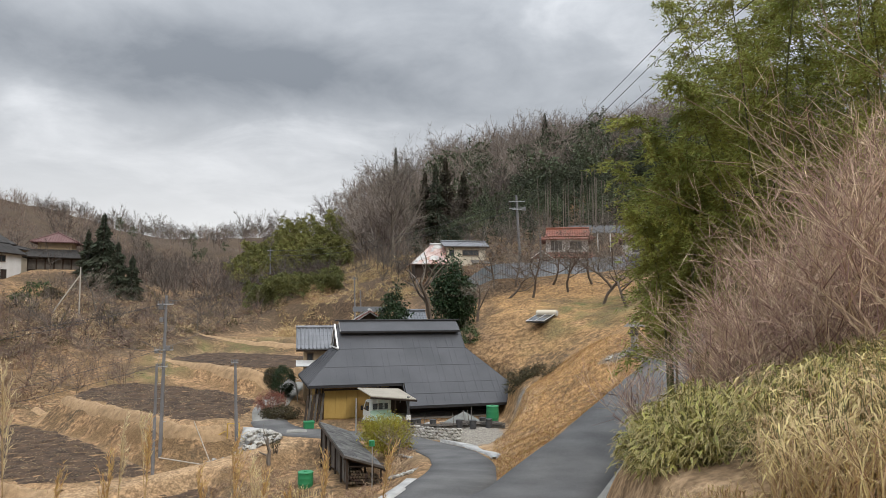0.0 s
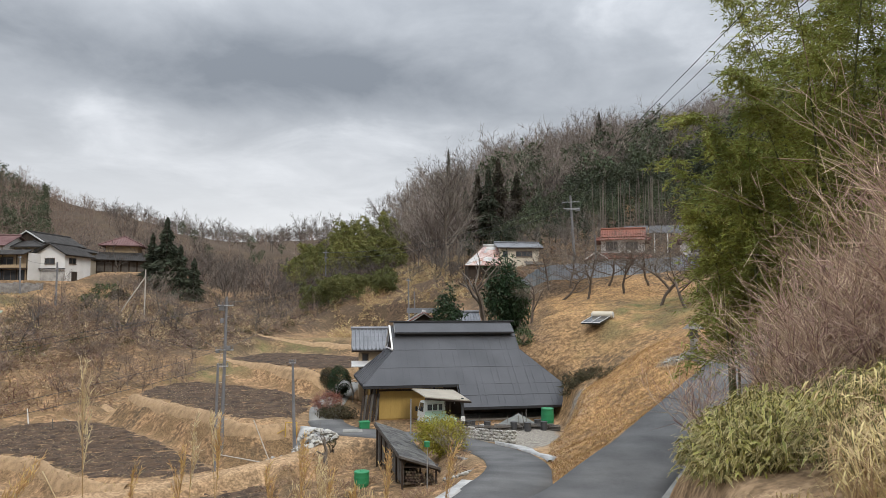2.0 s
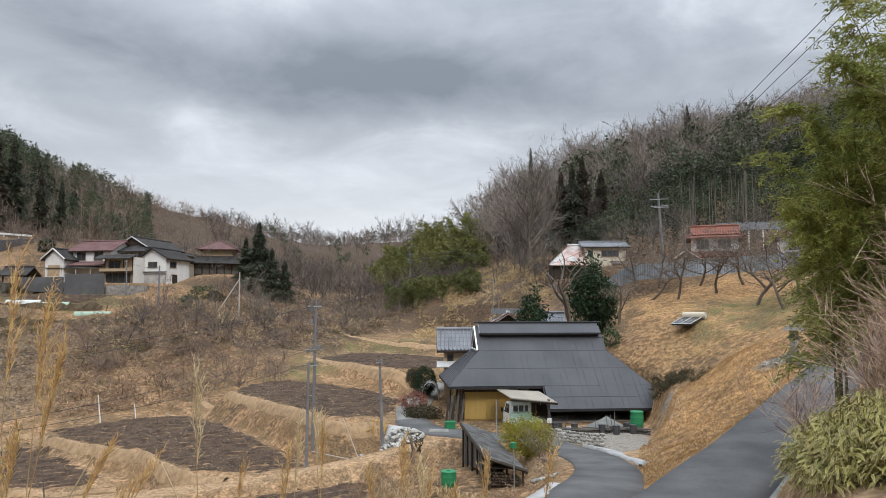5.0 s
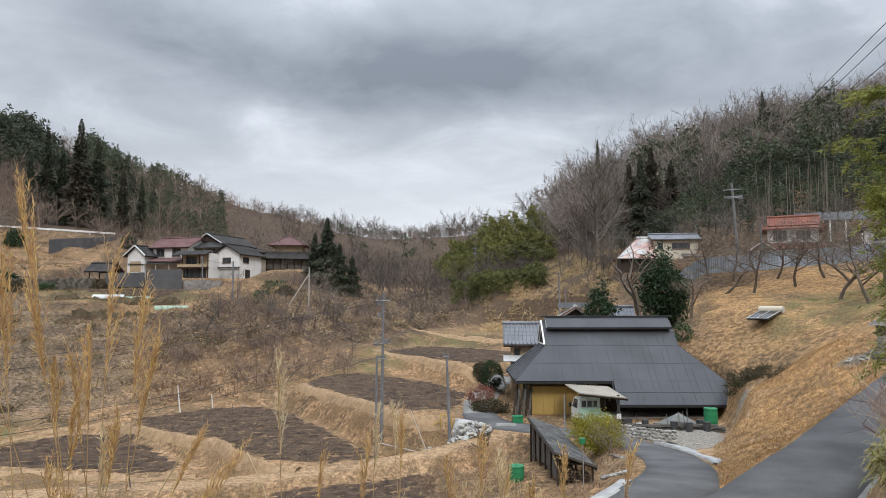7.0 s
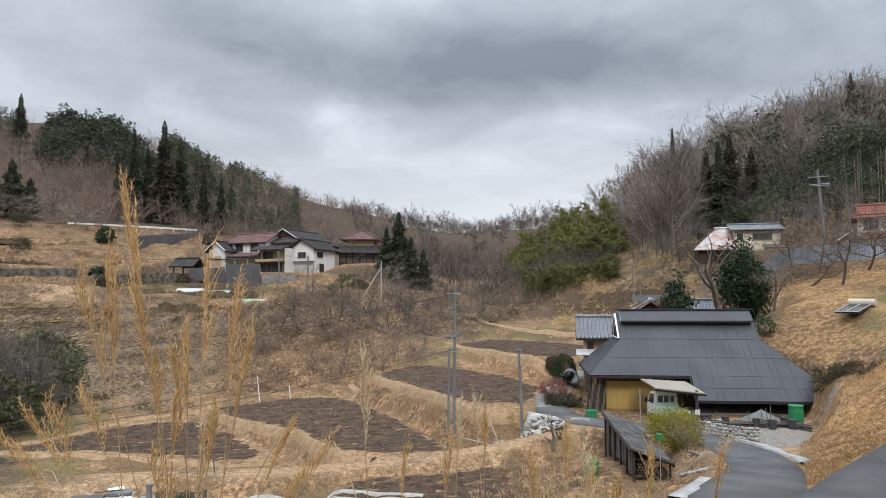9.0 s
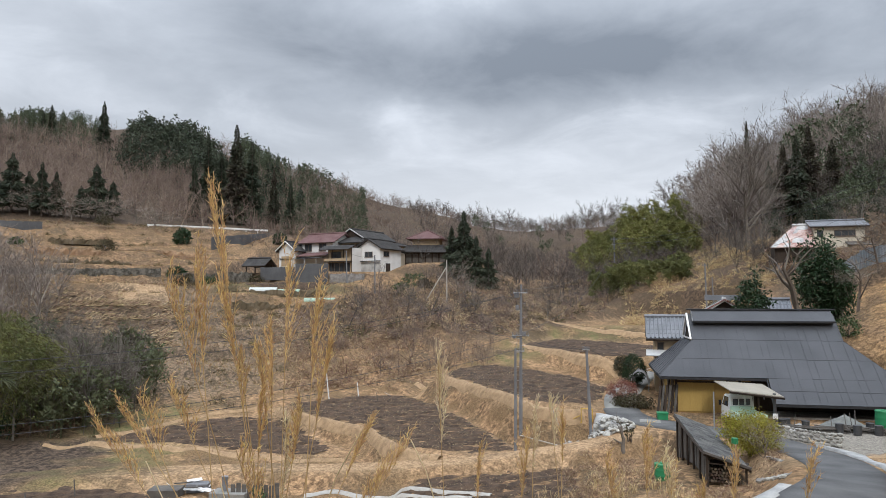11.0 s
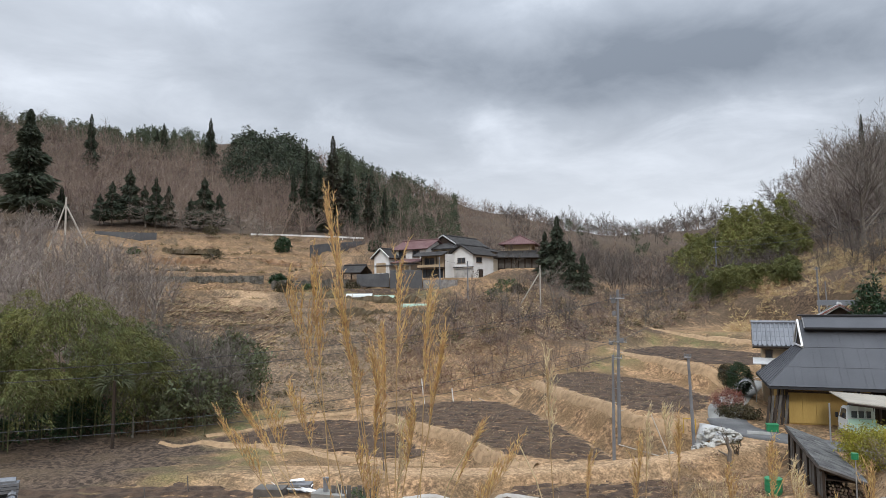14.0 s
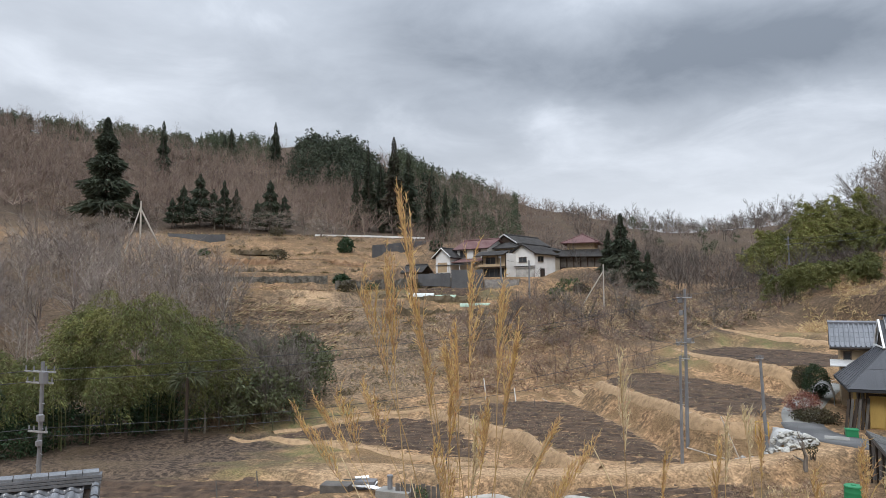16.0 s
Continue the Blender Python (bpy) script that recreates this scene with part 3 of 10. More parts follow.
def ground_material():
    m = bpy.data.materials.new("winter_ground")
    m.use_nodes = True
    nt = m.node_tree
    N, L = nt.nodes.new, nt.links.new
    bs = nt.nodes["Principled BSDF"]
    bs.inputs["Roughness"].default_value, bs.inputs["Specular IOR Level"].default_value = 0.95, 0.1
    pos = N("ShaderNodeNewGeometry").outputs["Position"]

    def noise_of(scale, detail=5.0):
        n = N("ShaderNodeTexNoise")
        n.inputs["Scale"].default_value, n.inputs["Detail"].default_value = scale, detail
        L(pos, n.inputs["Vector"])
        return n.outputs[0]

    def ramp(src, lo, hi):
        n = N("ShaderNodeMapRange")
        n.inputs["From Min"].default_value, n.inputs["From Max"].default_value = lo, hi
        L(src, n.inputs["Value"])
        return n.outputs[0]

    def mixed(f, a, b):
        n = N("ShaderNodeMix")
        n.data_type = "RGBA"
        L(f, n.inputs["Factor"])
        for k, c in (("A", a), ("B", b)):
            if isinstance(c, tuple):
                n.inputs[k].default_value = (*c, 1)
            else:
                L(c, n.inputs[k])
        return n.outputs["Result"]

    def times(a, b):
        n = N("ShaderNodeMath")
        n.operation, n.use_clamp = "MULTIPLY", True
        L(a, n.inputs[0])
        L(b, n.inputs[1])
        return n.outputs[0]

    big, mid, fine, tiny = noise_of(0.11), noise_of(0.55, 8), noise_of(3.0, 10), noise_of(22, 8)
    tan = mixed(ramp(fine, 0.4, 0.6), (0.40, 0.25, 0.133), (0.165, 0.102, 0.057))
    tan = mixed(ramp(mid, 0.45, 0.58), tan, mixed(ramp(tiny, 0.35, 0.65), (0.125, 0.085, 0.045), (0.27, 0.17, 0.09)))
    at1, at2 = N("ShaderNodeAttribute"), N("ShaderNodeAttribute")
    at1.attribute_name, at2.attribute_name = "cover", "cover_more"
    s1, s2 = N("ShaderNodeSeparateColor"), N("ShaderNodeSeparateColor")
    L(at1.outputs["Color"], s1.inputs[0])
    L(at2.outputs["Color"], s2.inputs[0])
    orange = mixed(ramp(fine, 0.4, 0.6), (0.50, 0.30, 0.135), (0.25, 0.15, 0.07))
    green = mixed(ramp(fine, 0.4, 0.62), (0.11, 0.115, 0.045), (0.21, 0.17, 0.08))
    # leaf litter, also laid under the bamboo thicket as its painted shade
    litter_and_shade = mixed(ramp(fine, 0.4, 0.6), (0.125, 0.09, 0.064), (0.045, 0.034, 0.026))
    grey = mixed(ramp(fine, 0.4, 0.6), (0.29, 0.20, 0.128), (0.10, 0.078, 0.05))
    # bare dirt, which also colours the highlights on the field banks
    dirt_and_highlight = mixed(ramp(fine, 0.35, 0.66), (0.46, 0.315, 0.185), (0.30, 0.20, 0.115))
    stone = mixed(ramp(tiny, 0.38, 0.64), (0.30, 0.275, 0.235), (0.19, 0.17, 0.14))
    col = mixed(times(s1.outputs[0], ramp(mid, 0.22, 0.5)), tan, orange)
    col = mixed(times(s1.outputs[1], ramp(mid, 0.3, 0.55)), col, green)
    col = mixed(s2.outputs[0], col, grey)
    col = mixed(s1.outputs[2], col, litter_and_shade)
    col = mixed(s2.outputs[1], col, dirt_and_highlight)
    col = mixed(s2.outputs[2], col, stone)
    worn = noise_of(0.23, 9)
    col = mixed(times(ramp(worn, 0.48, 0.68), ramp(fine, 0.3, 0.55)), col, (0.11, 0.08, 0.05))
    speck = N("ShaderNodeMapRange")
    speck.inputs["From Min"].default_value, speck.inputs["From Max"].default_value = 0.38, 0.62
    speck.inputs["To Min"].default_value, speck.inputs["To Max"].default_value = 0.68, 1.25
    L(noise_of(9.0, 8), speck.inputs["Value"])
    mottle = N("ShaderNodeVectorMath")
    mottle.operation = "SCALE"
    L(col, mottle.inputs[0])
    L(speck.outputs[0], mottle.inputs["Scale"])
    L(mottle.outputs[0], bs.inputs["Base Color"])
    bp = N("ShaderNodeBump")
    bp.inputs["Strength"].default_value, bp.inputs["Distance"].default_value = 0.8, 0.12
    L(fine, bp.inputs["Height"])
    L(bp.outputs[0], bs.inputs["Normal"])
    return m


def soft_in(d, width):
    return np.clip(0.5 - d / width, 0, 1)


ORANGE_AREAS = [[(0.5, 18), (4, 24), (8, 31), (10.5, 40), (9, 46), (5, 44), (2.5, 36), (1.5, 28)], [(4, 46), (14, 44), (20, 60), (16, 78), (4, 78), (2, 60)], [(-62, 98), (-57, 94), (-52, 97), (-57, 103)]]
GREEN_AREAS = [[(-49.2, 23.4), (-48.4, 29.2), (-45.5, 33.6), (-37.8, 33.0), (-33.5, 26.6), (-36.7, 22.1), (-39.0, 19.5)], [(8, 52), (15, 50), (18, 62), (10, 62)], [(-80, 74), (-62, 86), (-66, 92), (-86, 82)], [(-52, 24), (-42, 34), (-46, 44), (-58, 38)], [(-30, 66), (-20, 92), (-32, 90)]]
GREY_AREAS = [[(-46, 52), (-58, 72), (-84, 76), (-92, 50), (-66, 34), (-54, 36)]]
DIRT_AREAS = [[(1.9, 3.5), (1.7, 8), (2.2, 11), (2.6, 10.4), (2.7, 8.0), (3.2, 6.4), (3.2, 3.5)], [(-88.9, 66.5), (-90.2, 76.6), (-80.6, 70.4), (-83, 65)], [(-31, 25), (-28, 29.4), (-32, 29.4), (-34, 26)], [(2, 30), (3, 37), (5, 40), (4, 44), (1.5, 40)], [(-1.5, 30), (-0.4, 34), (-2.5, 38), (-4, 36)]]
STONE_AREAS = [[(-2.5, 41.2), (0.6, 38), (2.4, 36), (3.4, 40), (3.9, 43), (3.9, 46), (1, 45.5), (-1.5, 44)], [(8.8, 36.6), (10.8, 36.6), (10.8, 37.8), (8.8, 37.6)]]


def build_ground():
    fine_az = np.arange(-46, 90.01, 0.42)
    az = np.concatenate([fine_az, np.arange(93, 313, 3.0)])
    r = np.concatenate([np.geomspace(0.4, 12, 60)[:-1], np.geomspace(12, 30, 60)[:-1], np.geomspace(30, 62, 120)[:-1], np.geomspace(62, 140, 80)[:-1], np.geomspace(140, 3500, 70)])
    A, R = np.meshgrid(np.radians(az), r)
    X, Y = -R * np.sin(A), R * np.cos(A)
    Z = ground(X, Y)
    n, k = len(r), len(az)
    i, j = np.meshgrid(np.arange(n - 1), np.arange(k), indexing="ij")
    j2 = (j + 1) % k
    faces = np.stack([i * k + j, (i + 1) * k + j, (i + 1) * k + j2, i * k + j2], -1).reshape(-1, 4)
    verts = np.stack([X, Y, Z], -1).reshape(-1, 3)
    verts = np.vstack([verts, [[0, 0, ground(np.array([0.0]), np.array([0.0]))[0]]]])
    me = mesh_np("ground", verts, faces, True)
    bm = bmesh.new()
    bm.from_mesh(me)
    bm.verts.ensure_lookup_table()
    c = bm.verts[len(verts) - 1]
    for q in range(k):
        bm.faces.new((c, bm.verts[q], bm.verts[(q + 1) % k]))
    bm.to_mesh(me)
    bm.free()
    me.shade_smooth()
    x, y = verts[:, 0], verts[:, 1]
    rr = np.hypot(x, y)

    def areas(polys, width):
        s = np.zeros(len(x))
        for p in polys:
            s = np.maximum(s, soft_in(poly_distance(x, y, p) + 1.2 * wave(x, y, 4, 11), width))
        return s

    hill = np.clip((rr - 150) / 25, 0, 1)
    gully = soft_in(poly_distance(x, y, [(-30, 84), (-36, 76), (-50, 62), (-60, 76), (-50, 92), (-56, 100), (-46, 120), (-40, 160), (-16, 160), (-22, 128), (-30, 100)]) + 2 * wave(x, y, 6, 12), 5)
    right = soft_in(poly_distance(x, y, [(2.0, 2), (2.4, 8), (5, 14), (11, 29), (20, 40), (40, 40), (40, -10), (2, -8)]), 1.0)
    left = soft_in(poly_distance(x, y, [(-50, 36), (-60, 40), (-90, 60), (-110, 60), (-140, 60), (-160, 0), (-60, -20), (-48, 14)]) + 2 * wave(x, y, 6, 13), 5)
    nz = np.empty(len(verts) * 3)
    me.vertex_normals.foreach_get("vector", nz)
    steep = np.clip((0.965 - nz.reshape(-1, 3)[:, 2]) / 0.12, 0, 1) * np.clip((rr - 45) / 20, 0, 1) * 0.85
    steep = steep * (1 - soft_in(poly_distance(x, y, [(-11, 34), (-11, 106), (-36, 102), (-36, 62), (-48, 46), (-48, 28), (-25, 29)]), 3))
    # first area: ground darkened to paint the shade at the bamboo's foot
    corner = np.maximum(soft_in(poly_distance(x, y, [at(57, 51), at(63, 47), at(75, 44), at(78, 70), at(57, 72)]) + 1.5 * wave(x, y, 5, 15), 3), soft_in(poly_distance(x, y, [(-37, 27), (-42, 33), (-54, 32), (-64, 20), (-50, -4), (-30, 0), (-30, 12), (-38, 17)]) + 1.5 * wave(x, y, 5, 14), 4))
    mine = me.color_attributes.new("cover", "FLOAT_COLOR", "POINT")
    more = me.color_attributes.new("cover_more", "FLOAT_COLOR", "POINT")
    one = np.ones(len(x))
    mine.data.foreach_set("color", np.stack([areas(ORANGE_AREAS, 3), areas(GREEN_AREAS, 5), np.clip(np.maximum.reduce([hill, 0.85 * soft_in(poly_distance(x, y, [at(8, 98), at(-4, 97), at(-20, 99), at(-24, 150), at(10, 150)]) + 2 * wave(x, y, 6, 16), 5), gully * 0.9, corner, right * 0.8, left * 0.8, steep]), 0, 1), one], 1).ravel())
    # highlights painted along the crests of the field banks, as pale cover
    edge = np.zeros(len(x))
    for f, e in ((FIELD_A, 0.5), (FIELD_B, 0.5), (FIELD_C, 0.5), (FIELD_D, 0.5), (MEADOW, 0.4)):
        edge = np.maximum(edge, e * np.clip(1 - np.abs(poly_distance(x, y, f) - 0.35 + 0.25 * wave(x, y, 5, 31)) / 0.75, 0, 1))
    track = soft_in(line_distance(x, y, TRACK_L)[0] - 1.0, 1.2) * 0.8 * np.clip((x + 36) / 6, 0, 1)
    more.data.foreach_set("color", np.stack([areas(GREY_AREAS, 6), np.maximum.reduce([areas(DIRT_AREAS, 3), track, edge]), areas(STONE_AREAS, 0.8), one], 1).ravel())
    me.materials.append(ground_material())
    return tagged(new("ground", me), "dry winter grass ground of a terraced valley", "ground", kind="structure")


build_ground()


def ribbon(name, line, half, lift, material, label, category, left=0.0):
    """A road laid along a line, with a slight crown and its sides turned down into the ground."""
    p = [Vector(v) for v in line]
    rows = []
    for i, v in enumerate(p):
        t = (p[min(i + 1, len(p) - 1)] - p[max(i - 1, 0)])
        n = Vector((-t.y, t.x, 0)).normalized()
        wob = 0.09 * noise.noise(v * 0.6)
        half_i = half(v.y) if callable(half) else half
        rows.append([(*(v + n * (s * (half_i + wob) + left)).xy, v.z + h) for s, h in ((-1.0, lift - 0.2), (-1.0, lift), (-0.5, lift + 0.015), (0, lift + 0.02), (0.5, lift + 0.015), (1.0, lift), (1.0, lift - 0.2))])
    k = 7
    v = np.array(rows).reshape(-1, 3)
    f = [(i * k + j, i * k + j + 1, (i + 1) * k + j + 1, (i + 1) * k + j) for i in range(len(rows) - 1) for j in range(k - 1)]
    return tagged(part(name, mesh_np(name, v, np.array(f)[:, ::-1]), material), label, category, kind="structure")


ribbon("road", [v for v in smooth_line(ROAD, 12) if v[1] > -25], 1.3, 0.015, ASPHALT, "worn grey asphalt hill road", "road")
ribbon("lane", [v for v in smooth_line(LANE, 12) if v[1] > 15 and v[1] < 47], 1.22, 0.03, ASPHALT, "curving asphalt lane down to the farmhouse", "road")
ribbon("side_lane", [v for v in smooth_line(LANE, 12) if v[1] > 46.5], 1.1, 0.02, CONCRETE, "concrete lane beside the farmhouse", "road")


def field(poly, h, name, label, furrow, step=0.33):
    """Tilled soil as a sheet of clods and furrows over a terrace."""
    xs, ys = [p[0] for p in poly], [p[1] for p in poly]
    X, Y = np.meshgrid(np.arange(min(xs), max(xs), step), np.arange(min(ys), max(ys), step), indexing="ij")
    d = poly_distance(X, Y, poly)
    a = radians(furrow)
    u = -X * math.sin(a) + Y * math.cos(a)
    r = np.random.default_rng(len(name) + len(poly))
    edge = np.clip(0.5 - (d + 0.3 * wave(X, Y, 3, 21)) / 0.6, 0, 1)
    z = ground(X, Y) - 0.06 + edge * (0.11 + 0.05 * np.sin(u * 6.28 / 1.1 + 0.5 * wave(X, Y, 9, 22)) + 0.03 * wave(X, Y, 1.3, 23) + r.uniform(-0.05, 0.05, X.shape))
    keep = d < 0.5
    n, k = X.shape
    X, Y = X + r.uniform(-0.1, 0.1, X.shape), Y + r.uniform(-0.1, 0.1, X.shape)
    i, j = np.meshgrid(np.arange(n - 1), np.arange(k - 1), indexing="ij")
    ok = keep[:-1, :-1] & keep[1:, :-1] & keep[:-1, 1:] & keep[1:, 1:]
    f = np.stack([i * k + j, (i + 1) * k + j, (i + 1) * k + j + 1, i * k + j + 1], -1)[ok]
    used, inv = np.unique(f, return_inverse=True)
    v = np.stack([X, Y, z], -1).reshape(-1, 3)[used]
    return tagged(part(name, mesh_np(name, v, inv.reshape(-1, 4)), SOIL), label, "field", group="tilled fields", kind="structure")


field(FIELD_A, -8.9, "tilled_field", "dark tilled field strewn with pale stubble", 25)
field(FIELD_B, -7.2, "tilled_field", "dark brown tilled field below the farmhouse lane", 20, 0.4)
field(FIELD_C, -6.1, "tilled_field", "far dark tilled field on an upper terrace", 15, 0.5)
field(FIELD_D, -9.95, "tilled_field", "small low tilled field behind a grass ridge", 30)
field(FIELD_E, -9.4, "tilled_field", "dark bare plot with plastic mulch strips", 60, 0.3)
field([(-85, 85.5), (-79, 84), (-73, 88.6), (-67, 90.5), (-64.6, 88), (-69, 81.5), (-77, 80)], 1.55, "vegetable_garden", "dark dug vegetable garden below the hamlet", 30, 0.45)
field(FIELD_F, -10.15, "tilled_field", "bare dark plot beside the track", 40, 0.3)


BUND = mat("trodden_pale_grass", (0.43, 0.288, 0.163), (0.22, 0.148, 0.082), 2.2, 0.95, 0.6, 20, contrast=0.5)
BUND_SPOTS = []


def bund(line, half, height, label):
    """A low rounded earth rim along the edge of a terrace."""
    p = [Vector((x, y, 0)) for x, y, _ in smooth_line([(x, y, 0) for x, y in line], 7)]
    prof = ((-1.8, -0.6), (-1.15, 0.12), (-0.55, 0.75), (0.0, 1.0), (0.5, 0.8), (1.15, 0.12), (1.8, -0.6))
    rows = []
    for i, v in enumerate(p):
        t = p[min(i + 1, len(p) - 1)] - p[max(i - 1, 0)]
        n = Vector((-t.y, t.x, 0)).normalized()
        v = v + n * 0.22 * noise.noise(v * 0.35)
        w = half * 0.66 * (1 + 0.35 * noise.noise(v * 0.5 + Vector((9, 0, 0))))
        h = height * 0.75 * (1 + 0.5 * noise.noise(v * 0.4 + Vector((0, 7, 0))))
        rows.append([(*(v + n * s * w).xy, h * k) for s, k in prof])
    v = np.array(rows).reshape(-1, 3)
    v[:, 2] += ground(v[:, 0], v[:, 1])
    BUND_SPOTS.append(v.reshape(len(rows), -1, 3)[:, 1:6].reshape(-1, 3))
    k = len(prof)
    f = [(i * k + j, i * k + j + 1, (i + 1) * k + j + 1, (i + 1) * k + j) for i in range(len(rows) - 1) for j in range(k - 1)]
    return tagged(part("field_bund", mesh_np("field_bund", v, np.array(f)[:, ::-1], True), BUND), label, "bank", "field bunds", kind="structure")


bund([(-33.5, 58.5), (-30.6, 56.6), (-26.4, 52.6), (-22.4, 49.0), (-18.2, 45.3), (-15.4, 43.2), (-13.2, 44.4)], 0.45, 0.24, "pale grassy rim above the bank between two fields")
bund([(-39.8, 46.2), (-37.6, 43.8), (-35.0, 42.2), (-31.2, 40.7), (-27.2, 39.5), (-24.0, 37.2), (-21.2, 35.2), (-18.4, 34.6)], 0.38, 0.2, "pale grassy rim along the low edge of the large field")
bund([(-39.2, 44.6), (-37.4, 49.0), (-35.0, 51.6), (-32.0, 53.8), (-31.0, 55.8)], 0.35, 0.2, "narrow trodden rim behind the large field")
bund([(-31.5, 77.6), (-27.0, 74.4), (-23.2, 71.4), (-18.0, 67.4), (-14.0, 67.2)], 0.5, 0.24, "pale grassy rim along the upper field")
bund([(-46.0, 30.0), (-41.0, 32.0), (-36.0, 33.2), (-30.5, 33.6), (-27.2, 34.4), (-25.6, 35.6)], 0.4, 0.18, "pale trodden rim along the low field")
bund([(-45.0, 33.0), (-44.4, 37.0), (-44.0, 41.0), (-42.4, 44.2), (-39.6, 45.8)], 0.35, 0.2, "trodden rim behind the low field")
bund([(-34, 94.4), (-27, 91.6), (-20, 88.6), (-13, 86.2)], 0.5, 0.24, "pale grassy rim along the upper meadow")


# ---- windows, doors and roofs shared by the houses ----
def window(parent, x, z, w, h, y=0.0, panes=2, frame_mat=None, name="window", face=-1):
    """A window on the wall plane y, which faces -y: frame, sill and panes; set into its opening."""
    fm = frame_mat or FRAME_MAT
    win = part(name, boxed(x - w / 2, y + 0.05, z - h / 2, x + w / 2, y + 0.07, z + h / 2), DARK_WOOD, parent)
    bm = bmesh.new()
    for x0, x1, z0, z1 in ((-w / 2 - 0.06, w / 2 + 0.06, h / 2, h / 2 + 0.07), (-w / 2 - 0.06, w / 2 + 0.06, -h / 2 - 0.07, -h / 2), (-w / 2 - 0.06, -w / 2, -h / 2, h / 2), (w / 2, w / 2 + 0.06, -h / 2, h / 2)):
        box(bm, x + x0, y - 0.05, z + z0, x + x1, y + 0.05, z + z1)
    part("window_frame", bm, fm, win)
    for i in range(panes):
        x0 = x - w / 2 + w * i / panes
        part("pane", boxed(x0 + 0.03, y + 0.015, z - h / 2 + 0.02, x0 + w / panes - 0.03, y + 0.03, z + h / 2 - 0.02), GLASS, win)
        if i:
            part("mullion", boxed(x0 - 0.03, y - 0.01, z - h / 2, x0 + 0.03, y + 0.04, z + h / 2), fm, win)
    part("sill", boxed(x - w / 2 - 0.1, y - 0.12, z - h / 2 - 0.13, x + w / 2 + 0.1, y + 0.02, z - h / 2 - 0.07), fm, win)
    return win


def wall_with_holes(x0, x1, z0, z1, y0, y1, holes):
    """A wall along x between y0 and y1, with openings (x0, x1, z0, z1) cut right through."""
    xs = sorted({x0, x1, *[v for h in holes for v in h[:2]]})
    bm = bmesh.new()
    for a, b in zip(xs, xs[1:]):
        cuts = sorted((h[2], h[3]) for h in holes if h[0] <= a + 1e-6 and h[1] >= b - 1e-6)
        z = z0
        for c, d in cuts:
            if c > z:
                box(bm, a, y0, z, b, y1, c)
            z = d
        if z < z1:
            box(bm, a, y0, z, b, y1, z1)
    return bm


def gable_end(x0, x1, z0, rise, y0, y1):
    bm = bmesh.new()
    a = [bm.verts.new((x, y, z)) for y in (y0, y1) for x, z in ((x0, z0), (x1, z0), ((x0 + x1) / 2, z0 + rise))]
    bm.faces.new(a[:3])
    bm.faces.new(a[3:][::-1])
    for i, j in ((0, 1), (1, 2), (2, 0)):
        bm.faces.new((a[i], a[j], a[3 + j], a[3 + i]))
    return bm


def tiled_slope(pts, thick, rib, course, lift=0.05):
    """A roof slope (eave left, eave right, top right, top left) with raised tile rolls running up it and stepped courses."""
    a, b, c, d = [Vector(p) for p in pts]
    n = (b - a).cross(d - a).normalized()
    if n.z < 0:
        n = -n
    bm = slab(bmesh.new(), pts, thick)
    L = (b - a).length
    k = max(2, int(L / rib))
    for i in range(k + 1 if rib < 5 else 0):
        s = i / k
        p, q = a.lerp(b, s), d.lerp(c, s)
        if (q - p).length < 0.3:
            continue
        w = (b - a).normalized() * rib * 0.22
        vs = [bm.verts.new(v) for v in (p - w, p + n * lift, p + w, q - w, q + n * lift, q + w)]
        for f in ((0, 1, 4, 3), (1, 2, 5, 4), (0, 2, 1), (3, 4, 5)):
            bm.faces.new([vs[t] for t in f])
    if course:
        m = int((d - a).length / course)
        for i in range(1, m):
            s = i / m
            p, q = a.lerp(d, s), b.lerp(c, s)
            u = (d - a).normalized() * 0.03
            vs = [bm.verts.new(v) for v in (p, q, q + n * 0.025 + u, p + n * 0.025 + u)]
            bm.faces.new(vs)
    return bm


